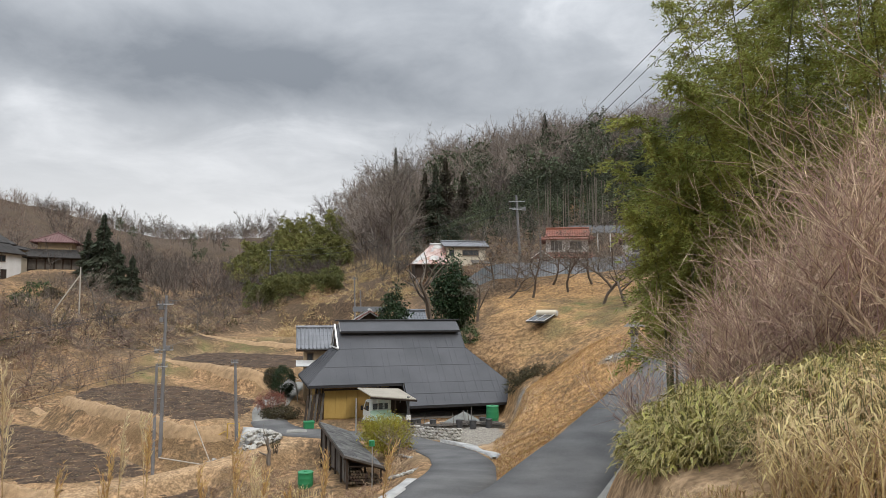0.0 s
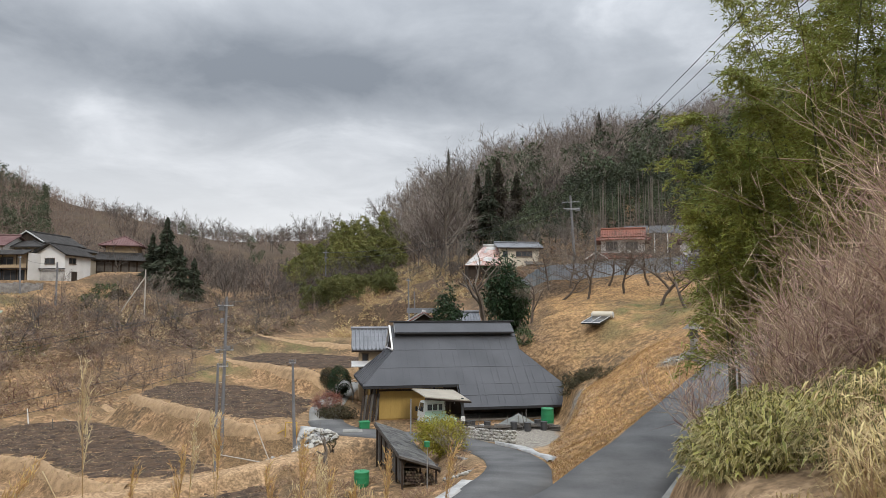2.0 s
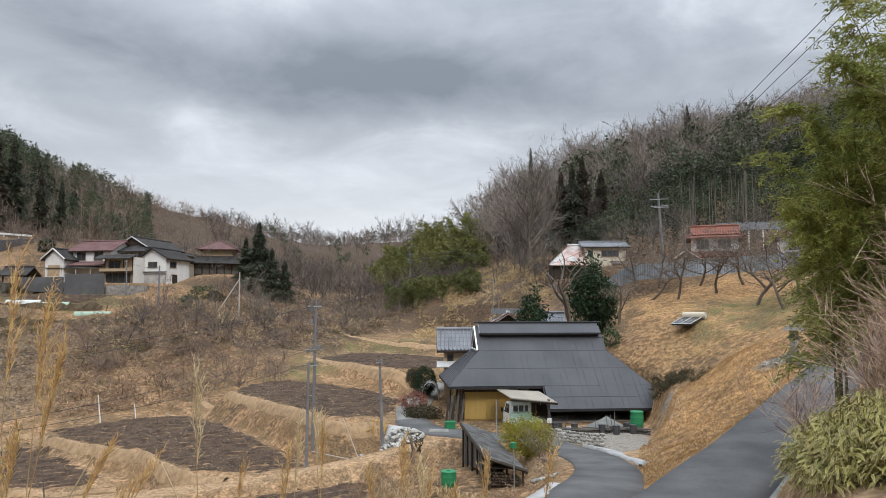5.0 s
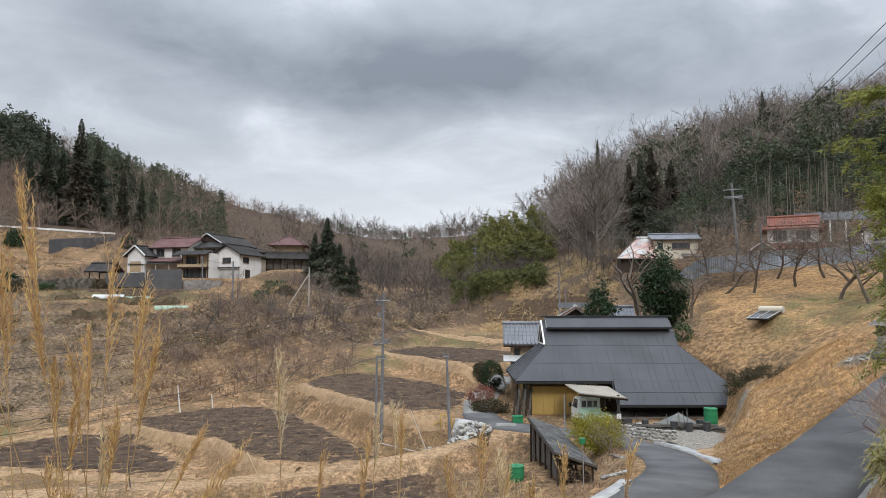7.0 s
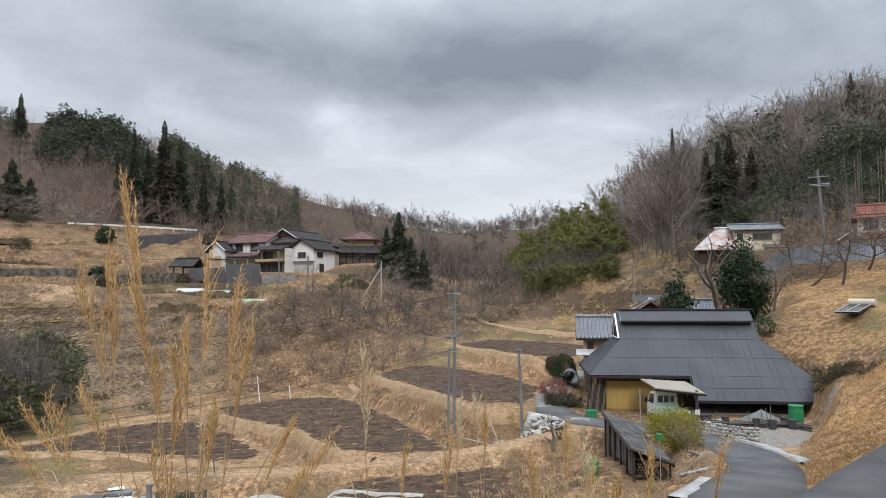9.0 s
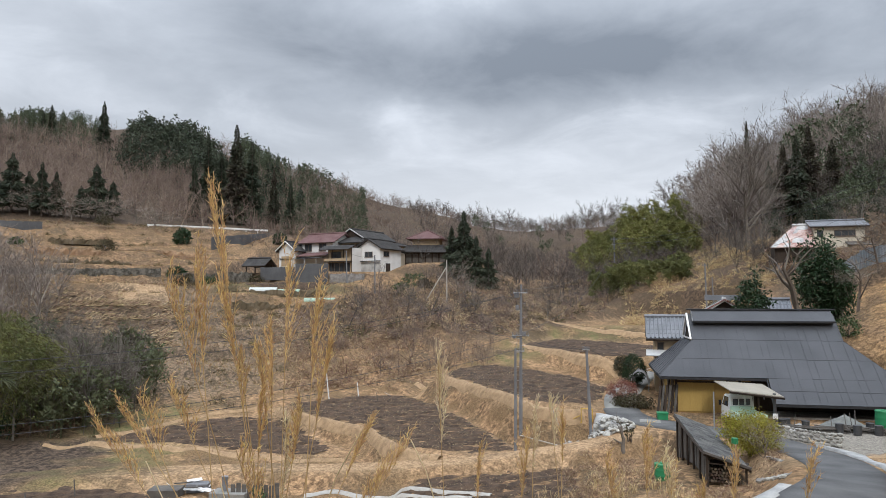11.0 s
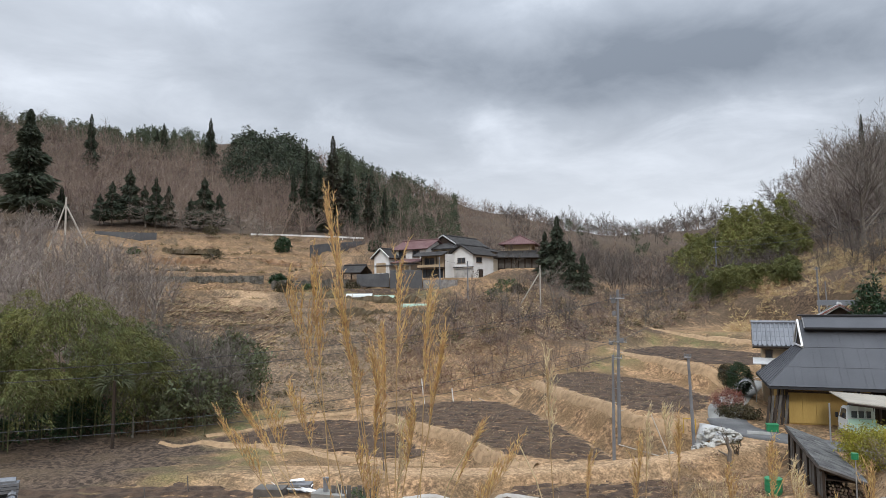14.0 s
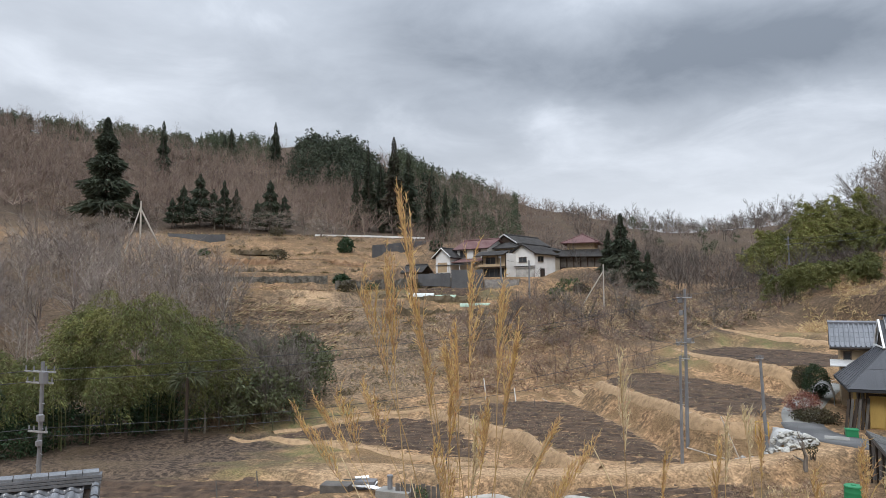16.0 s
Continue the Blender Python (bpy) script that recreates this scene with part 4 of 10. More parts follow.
def gable_roof(parent, x0, x1, y0, y1, z, rise, mat_, along="x", over=0.5, rib=0.35, thick=0.14, ridge=True, name="roof"):
    """Two tiled slopes with a ridge cap."""
    if along == "x":
        ym, s = (y0 + y1) / 2, rise / ((y1 - y0) / 2) * over
        front = [(x0 - over, y0 - over, z - s), (x1 + over, y0 - over, z - s), (x1 + over, ym, z + rise), (x0 - over, ym, z + rise)]
        back = [(x1 + over, y1 + over, z - s), (x0 - over, y1 + over, z - s), (x0 - over, ym, z + rise), (x1 + over, ym, z + rise)]
        ends = ((x0 - over - 0.05, ym, z + rise + 0.06), (x1 + over + 0.05, ym, z + rise + 0.06))
    else:
        xm, s = (x0 + x1) / 2, rise / ((x1 - x0) / 2) * over
        front = [(x0 - over, y1 + over, z - s), (x0 - over, y0 - over, z - s), (xm, y0 - over, z + rise), (xm, y1 + over, z + rise)]
        back = [(x1 + over, y0 - over, z - s), (x1 + over, y1 + over, z - s), (xm, y1 + over, z + rise), (xm, y0 - over, z + rise)]
        ends = ((xm, y0 - over - 0.05, z + rise + 0.06), (xm, y1 + over + 0.05, z + rise + 0.06))
    r = part(name, tiled_slope(front, thick, rib, 0.6), mat_, parent)
    part("roof_slope", tiled_slope(back, thick, rib, 0.6), mat_, r)
    if ridge:
        part("ridge_cap", bar(*ends, 0.16, 0.16, 6), mat_, r)
    for p in (front, back):
        part("fascia", slabbed([Vector(p[0]) + Vector((0, 0, -0.10)), Vector(p[1]) + Vector((0, 0, -0.10)), Vector(p[1]).lerp(Vector(p[2]), 0.04) + Vector((0, 0, -0.10)), Vector(p[0]).lerp(Vector(p[3]), 0.04) + Vector((0, 0, -0.10))], 0.12), DARK_WOOD, r)
    return r


def hip_roof(parent, x0, x1, y0, y1, z, rise, mat_, ridge=0.0, along="x", over=0.6, rib=0.35, thick=0.14, name="roof"):
    """Four tiled slopes up to a ridge of the given length."""
    x0, x1, y0, y1 = x0 - over, x1 + over, y0 - over, y1 + over
    xm, ym, t = (x0 + x1) / 2, (y0 + y1) / 2, z + rise
    h = max(ridge, 0.12) / 2
    a, b = ((xm - h, ym, t), (xm + h, ym, t)) if along == "x" else ((xm, ym - h, t), (xm, ym + h, t))
    if along == "x":
        faces = [[(x0, y0, z), (x1, y0, z), b, a], [(x1, y1, z), (x0, y1, z), a, b], [(x0, y1, z), (x0, y0, z), a, a], [(x1, y0, z), (x1, y1, z), b, b]]
    else:
        faces = [[(x0, y1, z), (x0, y0, z), a, b], [(x1, y0, z), (x1, y1, z), b, a], [(x0, y0, z), (x1, y0, z), a, a], [(x1, y1, z), (x0, y1, z), b, b]]
    top = None
    for f in faces:
        bm = bmesh.new()
        pts = [Vector(p) for p in f]
        if pts[2] == pts[3]:
            slab(bm, pts[:3], thick)
            L = (pts[1] - pts[0]).length
            n = (pts[1] - pts[0]).cross(pts[2] - pts[0]).normalized()
            for i in range(1, int(L / rib)):
                s = i * rib / L
                p = pts[0].lerp(pts[1], s)
                e = 1 - abs(2 * s - 1)
                foot = pts[0].lerp(pts[1], 0.5)
                q = p + (pts[2] - foot) * e
                w = (pts[1] - pts[0]).normalized() * rib * 0.22
                vs = [bm.verts.new(v) for v in (p - w, p + n * 0.05, p + w, q - w, q + n * 0.05, q + w)]
                for g in ((0, 1, 4, 3), (1, 2, 5, 4), (0, 2, 1)):
                    bm.faces.new([vs[k] for k in g])
        else:
            bm = slab(bm, pts, thick)
            n = (pts[1] - pts[0]).cross(pts[3] - pts[0]).normalized()
            u = (pts[1] - pts[0]).normalized()
            L = (pts[1] - pts[0]).length
            s0, s1 = (pts[3] - pts[0]).dot(u), (pts[2] - pts[0]).dot(u)
            up = (pts[3] - pts[0]) - u * s0
            for i in range(1, int(L / rib)):
                s = i * rib
                e = s / s0 if s < s0 else ((L - s) / (L - s1) if s > s1 else 1.0)
                p = pts[0] + u * s
                q = p + up * e
                w = u * rib * 0.22
                vs = [bm.verts.new(v) for v in (p - w, p + n * 0.05, p + w, q - w, q + n * 0.05, q + w)]
                for g in ((0, 1, 4, 3), (1, 2, 5, 4), (0, 2, 1)):
                    bm.faces.new([vs[k] for k in g])
        if top is None:
            top = part(name, bm, mat_, parent)
        else:
            part("roof_slope", bm, mat_, top)
    for p, q in ((f[0], f[3]) for f in faces):
        part("hip_cap", bar(Vector(p) + Vector((0, 0, 0.05)), Vector(q) + Vector((0, 0, 0.05)), 0.12, 0.12, 6), mat_, top)
    part("ridge_cap", bar(Vector(a) + Vector((0, 0, 0.12)), Vector(b) + Vector((0.01, 0, 0.12)), 0.2, 0.2, 6), mat_, top)
    return top


def shell(parent, x0, x1, y0, y1, z0, z1, mat_, holes=(), holes_r=(), t=0.16):
    """Four walls; the front (-y) and the right (+x) may have openings."""
    w = part("wall", wall_with_holes(x0, x1, z0, z1, y0, y0 + t, holes), mat_, parent)
    part("wall", boxed(x0, y1 - t, z0, x1, y1, z1), mat_, parent)
    part("wall", boxed(x0, y0 + t, z0, x0 + t, y1 - t, z1), mat_, parent)
    bm = wall_with_holes(0, y1 - y0 - 2 * t, z0, z1, 0, t, holes_r)
    bmesh.ops.transform(bm, matrix=Matrix.Translation((x1, y0 + t, 0)) @ Matrix.Rotation(radians(90), 4, "Z"), verts=bm.verts)
    part("wall", bm, mat_, parent)
    return w


def hole(x, z, w, h):
    return (x - w / 2, x + w / 2, z - h / 2, z + h / 2)


# ---- the farmhouse: a thatched form under painted metal ----
FH = pose(-8.7, 45.8, -7.65, 0, 0, 16)


def farmhouse():
    h = thing("farmhouse", FH, "old farmhouse with a steep dark grey metal-clad hipped roof", "house")
    D, E, R = 8.3, 2.38, 6.18            # depth, eave height, ridge height
    A0, A1, B0, B1 = 2.3, 11.4, 0.0, 15.1  # ridge ends, eave ends
    gz0 = 4.55                          # foot of the gablets
    k = (R - E) / (D / 2)

    def zf(v):
        return E + v * k

    def left_edge(v):
        vg = (gz0 - E) / k
        return v / vg * A0 if v < vg else A0

    def right_edge(v):
        vg = (gz0 - E) / k
        return B1 - (v + 1.45) / (vg + 1.45) * (B1 - A1) if v < vg else A1

    roof = part("roof", slabbed([(A0 + 0.05, D / 2, R - 0.2), (A0 + 0.05, D / 2 - 0.6, R - 0.75), (A1 - 0.05, D / 2 - 0.6, R - 0.75), (A1 - 0.05, D / 2, R - 0.2)], 0.1), ROOF_METAL, h)
    # front slope in courses, each a row of long sheets; the part over the store room runs lower
    steps = [-1.45, -0.72, 0.0, 1.15, (gz0 - E) / k, 3.3, D / 2]
    for v0, v1 in zip(steps, steps[1:]):
        lo0 = 6.35 if v0 < -0.01 else left_edge(v0)
        lo1 = 6.35 if v1 <= 0.0 and v0 < -0.01 else left_edge(v1)
        hi0, hi1 = right_edge(v0), right_edge(v1)
        if v0 >= (gz0 - E) / k - 1e-6:
            lo0 = lo1 = A0
            hi0 = hi1 = A1
        n = 3 if v0 < 0 else 4
        for i in range(n):
            s0, s1 = i / n, (i + 1) / n
            s0 = s0 - 0.012 * (i > 0)
            p = [(lo0 + (hi0 - lo0) * s0, v0, zf(v0) + 0.02), (lo0 + (hi0 - lo0) * s1, v0, zf(v0) + 0.02), (lo1 + (hi1 - lo1) * s1, v1 + 0.04, zf(v1 + 0.04)), (lo1 + (hi1 - lo1) * s0, v1 + 0.04, zf(v1 + 0.04))]
            d = (-0.004 * i) - 0.01 * (random.random())
            part("roof_panel", slabbed([(x, y, z + d) for x, y, z in p], 0.05), ROOF_METAL, roof)
    # seams running up the slope
    bm = bmesh.new()
    for i in range(36):
        a = 0.25 + i * 0.41
        v1 = D / 2
        if a < A0:
            v1 = a / A0 * (gz0 - E) / k
        elif a > A1:
            v1 = (B1 - a) / (B1 - A1) * ((gz0 - E) / k + 1.45) - 1.45
        v0 = 0.0 if a < 6.4 else -1.42
        if v1 - v0 > 0.3 and i % 3 != 2:
            tube(bm, (a, v0, zf(v0) + 0.022), (a, v1 - 0.05, zf(v1 - 0.05) + 0.012), 0.009, 0.009, 4)
    part("standing_seam", bm, ROOF_METAL, roof)
    # back slope and the two hips
    part("roof_slope", slabbed([(B1, D, E), (0, D, E), (A0, D - (gz0 - E) / k, gz0), (A1 + 0.5, D - (gz0 - E) / k, gz0)], 0.06), ROOF_METAL, roof)
    part("roof_slope", slabbed([(A1, D - (gz0 - E) / k, gz0), (A0, D - (gz0 - E) / k, gz0), (A0, D / 2, R), (A1, D / 2, R)], 0.06), ROOF_METAL, roof)
    vg = (gz0 - E) / k
    hip = [(0, D, E), (0, 0, E), (A0, vg, gz0), (A0, D - vg, gz0)]
    part("roof_slope", slabbed(hip, 0.06), ROOF_METAL, roof)
    for i in range(1, 9):
        s = i / 9
        part("roof_batten", bar(Vector(hip[0]).lerp(Vector(hip[1]), s) + Vector((0, 0, 0.01)), Vector(hip[3]).lerp(Vector(hip[2]), s) + Vector((0, 0, 0.01)), 0.012, 0.012, 4), ROOF_METAL, roof)
    part("roof_slope", slabbed([(B1, -1.45, zf(-1.45)), (B1, D, E), (A1, D - vg, gz0), (A1, vg, gz0)], 0.06), ROOF_METAL, roof)
    # gablets with white barge boards
    for a, s in ((A0, -1), (A1, 1)):
        part("gablet", slabbed([(a - 0.03 * s, vg + 0.2, gz0 + 0.02), (a - 0.03 * s, D - vg - 0.2, gz0 + 0.02), (a - 0.035 * s, D / 2, R - 0.25)], 0.04), DARK_WOOD, roof)
    for y0, y1 in ((vg - 0.05, D / 2), (D - vg + 0.05, D / 2)):
        bm = bmesh.new()
        tube(bm, (A0 - 0.1, y0, gz0 + 0.03), (A0 - 0.1, y1, R + 0.02), 0.085, 0.085, 4)
        part("barge_board", bm, WHITE_WALL, roof, "white painted barge board")
    part("gablet_sill", bar((A0 - 0.12, vg, gz0 + 0.05), (A0 - 0.12, D - vg, gz0 + 0.05), 0.06, 0.06, 4), WHITE_WALL, roof)
    # raised ridge box; a black board stands in for the shade in its gap
    part("ridge_shadow_board", boxed(A0 + 0.35, D / 2 - 0.75, R - 0.62, A1 - 0.35, D / 2 + 0.75, R - 0.28), ROOF_EDGE, roof)
    part("ridge_cover", slabbed([(A0 + 0.2, D / 2 - 1.0, R - 0.42), (A1 - 0.2, D / 2 - 1.0, R - 0.42), (A1 - 0.2, D / 2, R + 0.3), (A0 + 0.2, D / 2, R + 0.3)], 0.09), ROOF_METAL, roof)
    part("ridge_cover", slabbed([(A1 - 0.2, D / 2 + 1.0, R - 0.42), (A0 + 0.2, D / 2 + 1.0, R - 0.42), (A0 + 0.2, D / 2, R + 0.3), (A1 - 0.2, D / 2, R + 0.3)], 0.09), ROOF_METAL, roof)
    part("ridge_trim", boxed(A0 - 0.1, D / 2 - 0.14, R + 0.26, A1 + 0.1, D / 2 + 0.14, R + 0.36, 0.02), ROOF_EDGE, roof)
    part("ridge_trim", boxed(A0 + 0.15, D / 2 - 1.06, R - 0.54, A1 - 0.15, D / 2 - 0.96, R - 0.44), ROOF_EDGE, roof)
    for x in (A0 + 0.18, A1 - 0.24):
        part("ridge_end", slabbed([(x, D / 2 - 1.0, R - 0.5), (x, D / 2 + 1.0, R - 0.5), (x + 0.002, D / 2, R + 0.28)], 0.06), ALU, roof)
    # eaves, black underneath
    part("eave_board", boxed(0.0, 0.0, E - 0.17, 6.3, 0.12, E - 0.03), ROOF_EDGE, roof)
    part("eave_board", boxed(0.0, 0.12, E - 0.17, 0.12, D, E - 0.04), ROOF_EDGE, roof)
    part("eave_board", boxed(6.35, -1.45, zf(-1.45) - 0.16, B1, -1.34, zf(-1.45) - 0.02), ROOF_EDGE, roof)
    part("eave_board", slabbed([(6.3, -1.45, zf(-1.45) - 0.05), (6.3, 0.1, zf(0.1) - 0.04), (6.32, 0.1, zf(0.1) - 0.3), (6.32, -1.45, zf(-1.45) - 0.2)], 0.06), ROOF_EDGE, roof)
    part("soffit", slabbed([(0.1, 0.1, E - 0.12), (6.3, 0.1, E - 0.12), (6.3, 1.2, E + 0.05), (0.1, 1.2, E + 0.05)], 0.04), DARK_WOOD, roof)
    # walls: ochre boards below a dark lintel
    for i in range(6):
        x0 = 1.15 + i * 0.74
        part("wall_board", boxed(x0, 0.95, 0.12, x0 + 0.725, 1.0, 1.92), OCHRE, h)
    part("wall", boxed(1.1, 1.0, 0.0, 5.6, 1.12, 2.4), OCHRE, h)
    part("lintel", boxed(1.1, 0.93, 1.92, 5.6, 1.0, 2.04), DARK_WOOD, h)
    for i in range(5):
        part("transom", boxed(1.2 + i * 0.72, 0.97, 2.06, 1.8 + i * 0.72, 0.998, 2.3), BEIGE_WALL if i < 4 else DARK_WOOD, h)
    part("wall", boxed(5.6, 1.6, 0.0, 14.0, 1.75, 2.0), DARK_WOOD, h, "dark wall deep under the roof")
    part("wall", boxed(1.0, 1.12, 0.0, 1.12, 7.4, 2.4), OCHRE, h)
    part("wall", boxed(1.12, 7.3, 0.0, 13.4, 7.4, 2.4), OCHRE, h)
    part("wall", boxed(13.4, -0.9, 0.0, 13.5, 7.4, 1.6), DARK_WOOD, h)
    for x, y in ((1.05, 0.98), (1.05, 3.0), (1.05, 5.2), (5.6, 1.05), (4.86, 0.9)):
        part("post", boxed(x - 0.07, y - 0.07, 0, x + 0.07, y + 0.07, 2.4, 0.01), DARK_WOOD, h)
    for y in (1.6, 2.3, 3.6, 4.4):
        part("shutter", boxed(0.93, y, 0.3, 0.98, y + 0.5, 2.0), GREY_WOOD, h)
    door = part("door", boxed(5.75, 1.5, 0.05, 7.1, 1.58, 2.0), DARK_WOOD, h, "dark wooden sliding door")
    part("door_handle", boxed(6.38, 1.47, 0.9, 6.44, 1.5, 1.1), STEEL, door)
    part("rafter_pole", bar((0.1, 0.5, 0.0), (0.75, 1.2, 2.3), 0.05, 0.05), DARK_WOOD, h)
    part("rafter_pole", bar((0.25, 2.2, 0.0), (0.3, 2.2, 2.3), 0.05, 0.05), DARK_WOOD, h)
    # plinth stones under the low eave
    part("foundation", boxed(6.2, -0.6, -0.25, 13.6, 1.6, 0.18), STONE, h)
    return h


farmhouse()


CANOPY_SHEET = mat("weathered_cream_sheet", (0.42, 0.38, 0.31), (0.30, 0.27, 0.22), 1.0, 0.6, 0.1, 14)


def porch():
    """The lean-to canopy in front of the farmhouse."""
    c = thing("porch_canopy", FH, "cream corrugated lean-to canopy on slim posts", "canopy")
    roof = part("canopy_roof", slabbed([(3.3, -4.5, 2.2), (5.95, -4.97, 1.98), (5.95, -0.2, 2.06), (3.15, -0.2, 2.2)], 0.05), CANOPY_SHEET, c)
    for i in range(15):
        s = (i + 0.5) / 15
        part("corrugation", bar(Vector((3.3, -4.5, 2.205)).lerp(Vector((5.95, -4.97, 1.985)), s), Vector((3.15, -0.2, 2.205)).lerp(Vector((5.95, -0.2, 2.065)), s), 0.022, 0.022, 4), CANOPY_SHEET, roof)
    part("fascia", slabbed([(3.25, -4.55, 2.16), (6.0, -5.02, 1.94), (6.0, -4.96, 1.84), (3.25, -4.49, 2.06)], 0.05), DARK_WOOD, c)
    for x, y, r, m in ((2.4, -4.55, 0.04, STEEL), (5.55, -4.6, 0.085, DARK_STEEL), (5.7, -0.2, 0.06, DARK_WOOD)):
        part("post", bar((x, y, -0.25), (x, y, 2.1), r, r, 8), m, c)
    part("post_sleeve", bar((5.55, -4.6, -0.2), (5.55, -4.6, 0.22), 0.16, 0.16, 10), mat("orange_clay", (0.42, 0.17, 0.08), (0.34, 0.13, 0.06), 3, 0.7, 0.1), c, "orange clay sleeve at the foot of the post")
    part("notice_plate", boxed(5.42, -4.72, 0.72, 5.68, -4.69, 1.02), WHITE_WALL, c, "small white plate on the post")
    return c


porch()


def annex():
    """The tiled store beside the farmhouse."""
    h = thing("storehouse", pose(-10.6, 54.0, -7.35, 0, 0, 12), "narrow two-storey beige storehouse under grey tiles", "house")
    shell(h, 0, 4.6, 0, 4.4, 0, 4.25, BEIGE_WALL, [hole(0.45, 3.1, 0.4, 1.0)])
    part("gable_wall", gable_end(0, 4.4, 4.25, 1.1, 0, 0.15), BEIGE_WALL, h).matrix_local = Matrix.Translation((0.15, 0, 0)) @ Matrix.Rotation(radians(90), 4, "Z")
    window(h, 0.45, 3.1, 0.4, 1.0, 0, 1)
    roof = gable_roof(h, 0, 4.6, 0, 4.4, 4.3, 1.15, TILE_GREY, "x", 0.6, 30)
    for i in range(20):
        x = -0.55 + i * 0.3
        part("tile_roll", bar((x, -0.6, 4.03), (x, 2.2, 5.49), 0.06, 0.06, 6), TILE_GREY, roof)
    aw = part("awning", slabbed([(-0.6, -1.0, 2.75), (1.0, -1.0, 2.75), (1.0, 0.0, 3.1), (-0.6, 0.0, 3.1)], 0.06), ALU, h, "pale metal awning")
    part("awning_bracket", bar((0.2, -0.9, 2.72), (0.2, 0.0, 2.3), 0.03), DARK_STEEL, aw)
    return h


annex()


def rear_house():
    h = thing("rear_house", pose(-9.2, 64.5, -5.6, 0, 0, 8), "low house behind the farmhouse with a pale metal roof", "house")
    shell(h, 0, 5.0, 0, 6, 0, 3.3, OCHRE)
    r = gable_roof(h, 0, 5.0, 0, 6, 3.35, 1.65, ALU, "y", 0.5, 0.5)
    part("gable_wall", gable_end(0, 5.0, 3.3, 1.55, 0, 0.15), DARK_WOOD, h)
    for p, q in (((-0.5, -0.52, 3.15), (2.5, -0.52, 5.0)), ((5.5, -0.52, 3.15), (2.5, -0.52, 5.0))):
        part("barge_board", bar(p, q, 0.09, 0.09, 4), TILE_RED, r)
    part("roof_crest", boxed(1.0, 2.4, 4.9, 4.0, 6.2, 5.35), TILE_GREY, r)
    g = thing("garden_shed", pose(-4.2, 71, -4.7, 0, 0, 10), "small shed with a grey tiled roof", "shed")
    shell(g, 0, 2.2, 0, 2.2, 0, 3.3, GREY_WOOD)
    gable_roof(g, 0, 2.2, 0, 2.2, 3.3, 0.7, TILE_GREY, "x", 0.35, 0.28)


rear_house()


def barge(h, x0, x1, z, rise, over, y, m):
    for s in (0, 1):
        a = (x0 - over, x1 + over)[s]
        part("barge_board", bar((a, y, z - rise / ((x1 - x0) / 2) * over + 0.02), ((x0 + x1) / 2, y, z + rise + 0.02), 0.11, 0.11, 4), m, h)


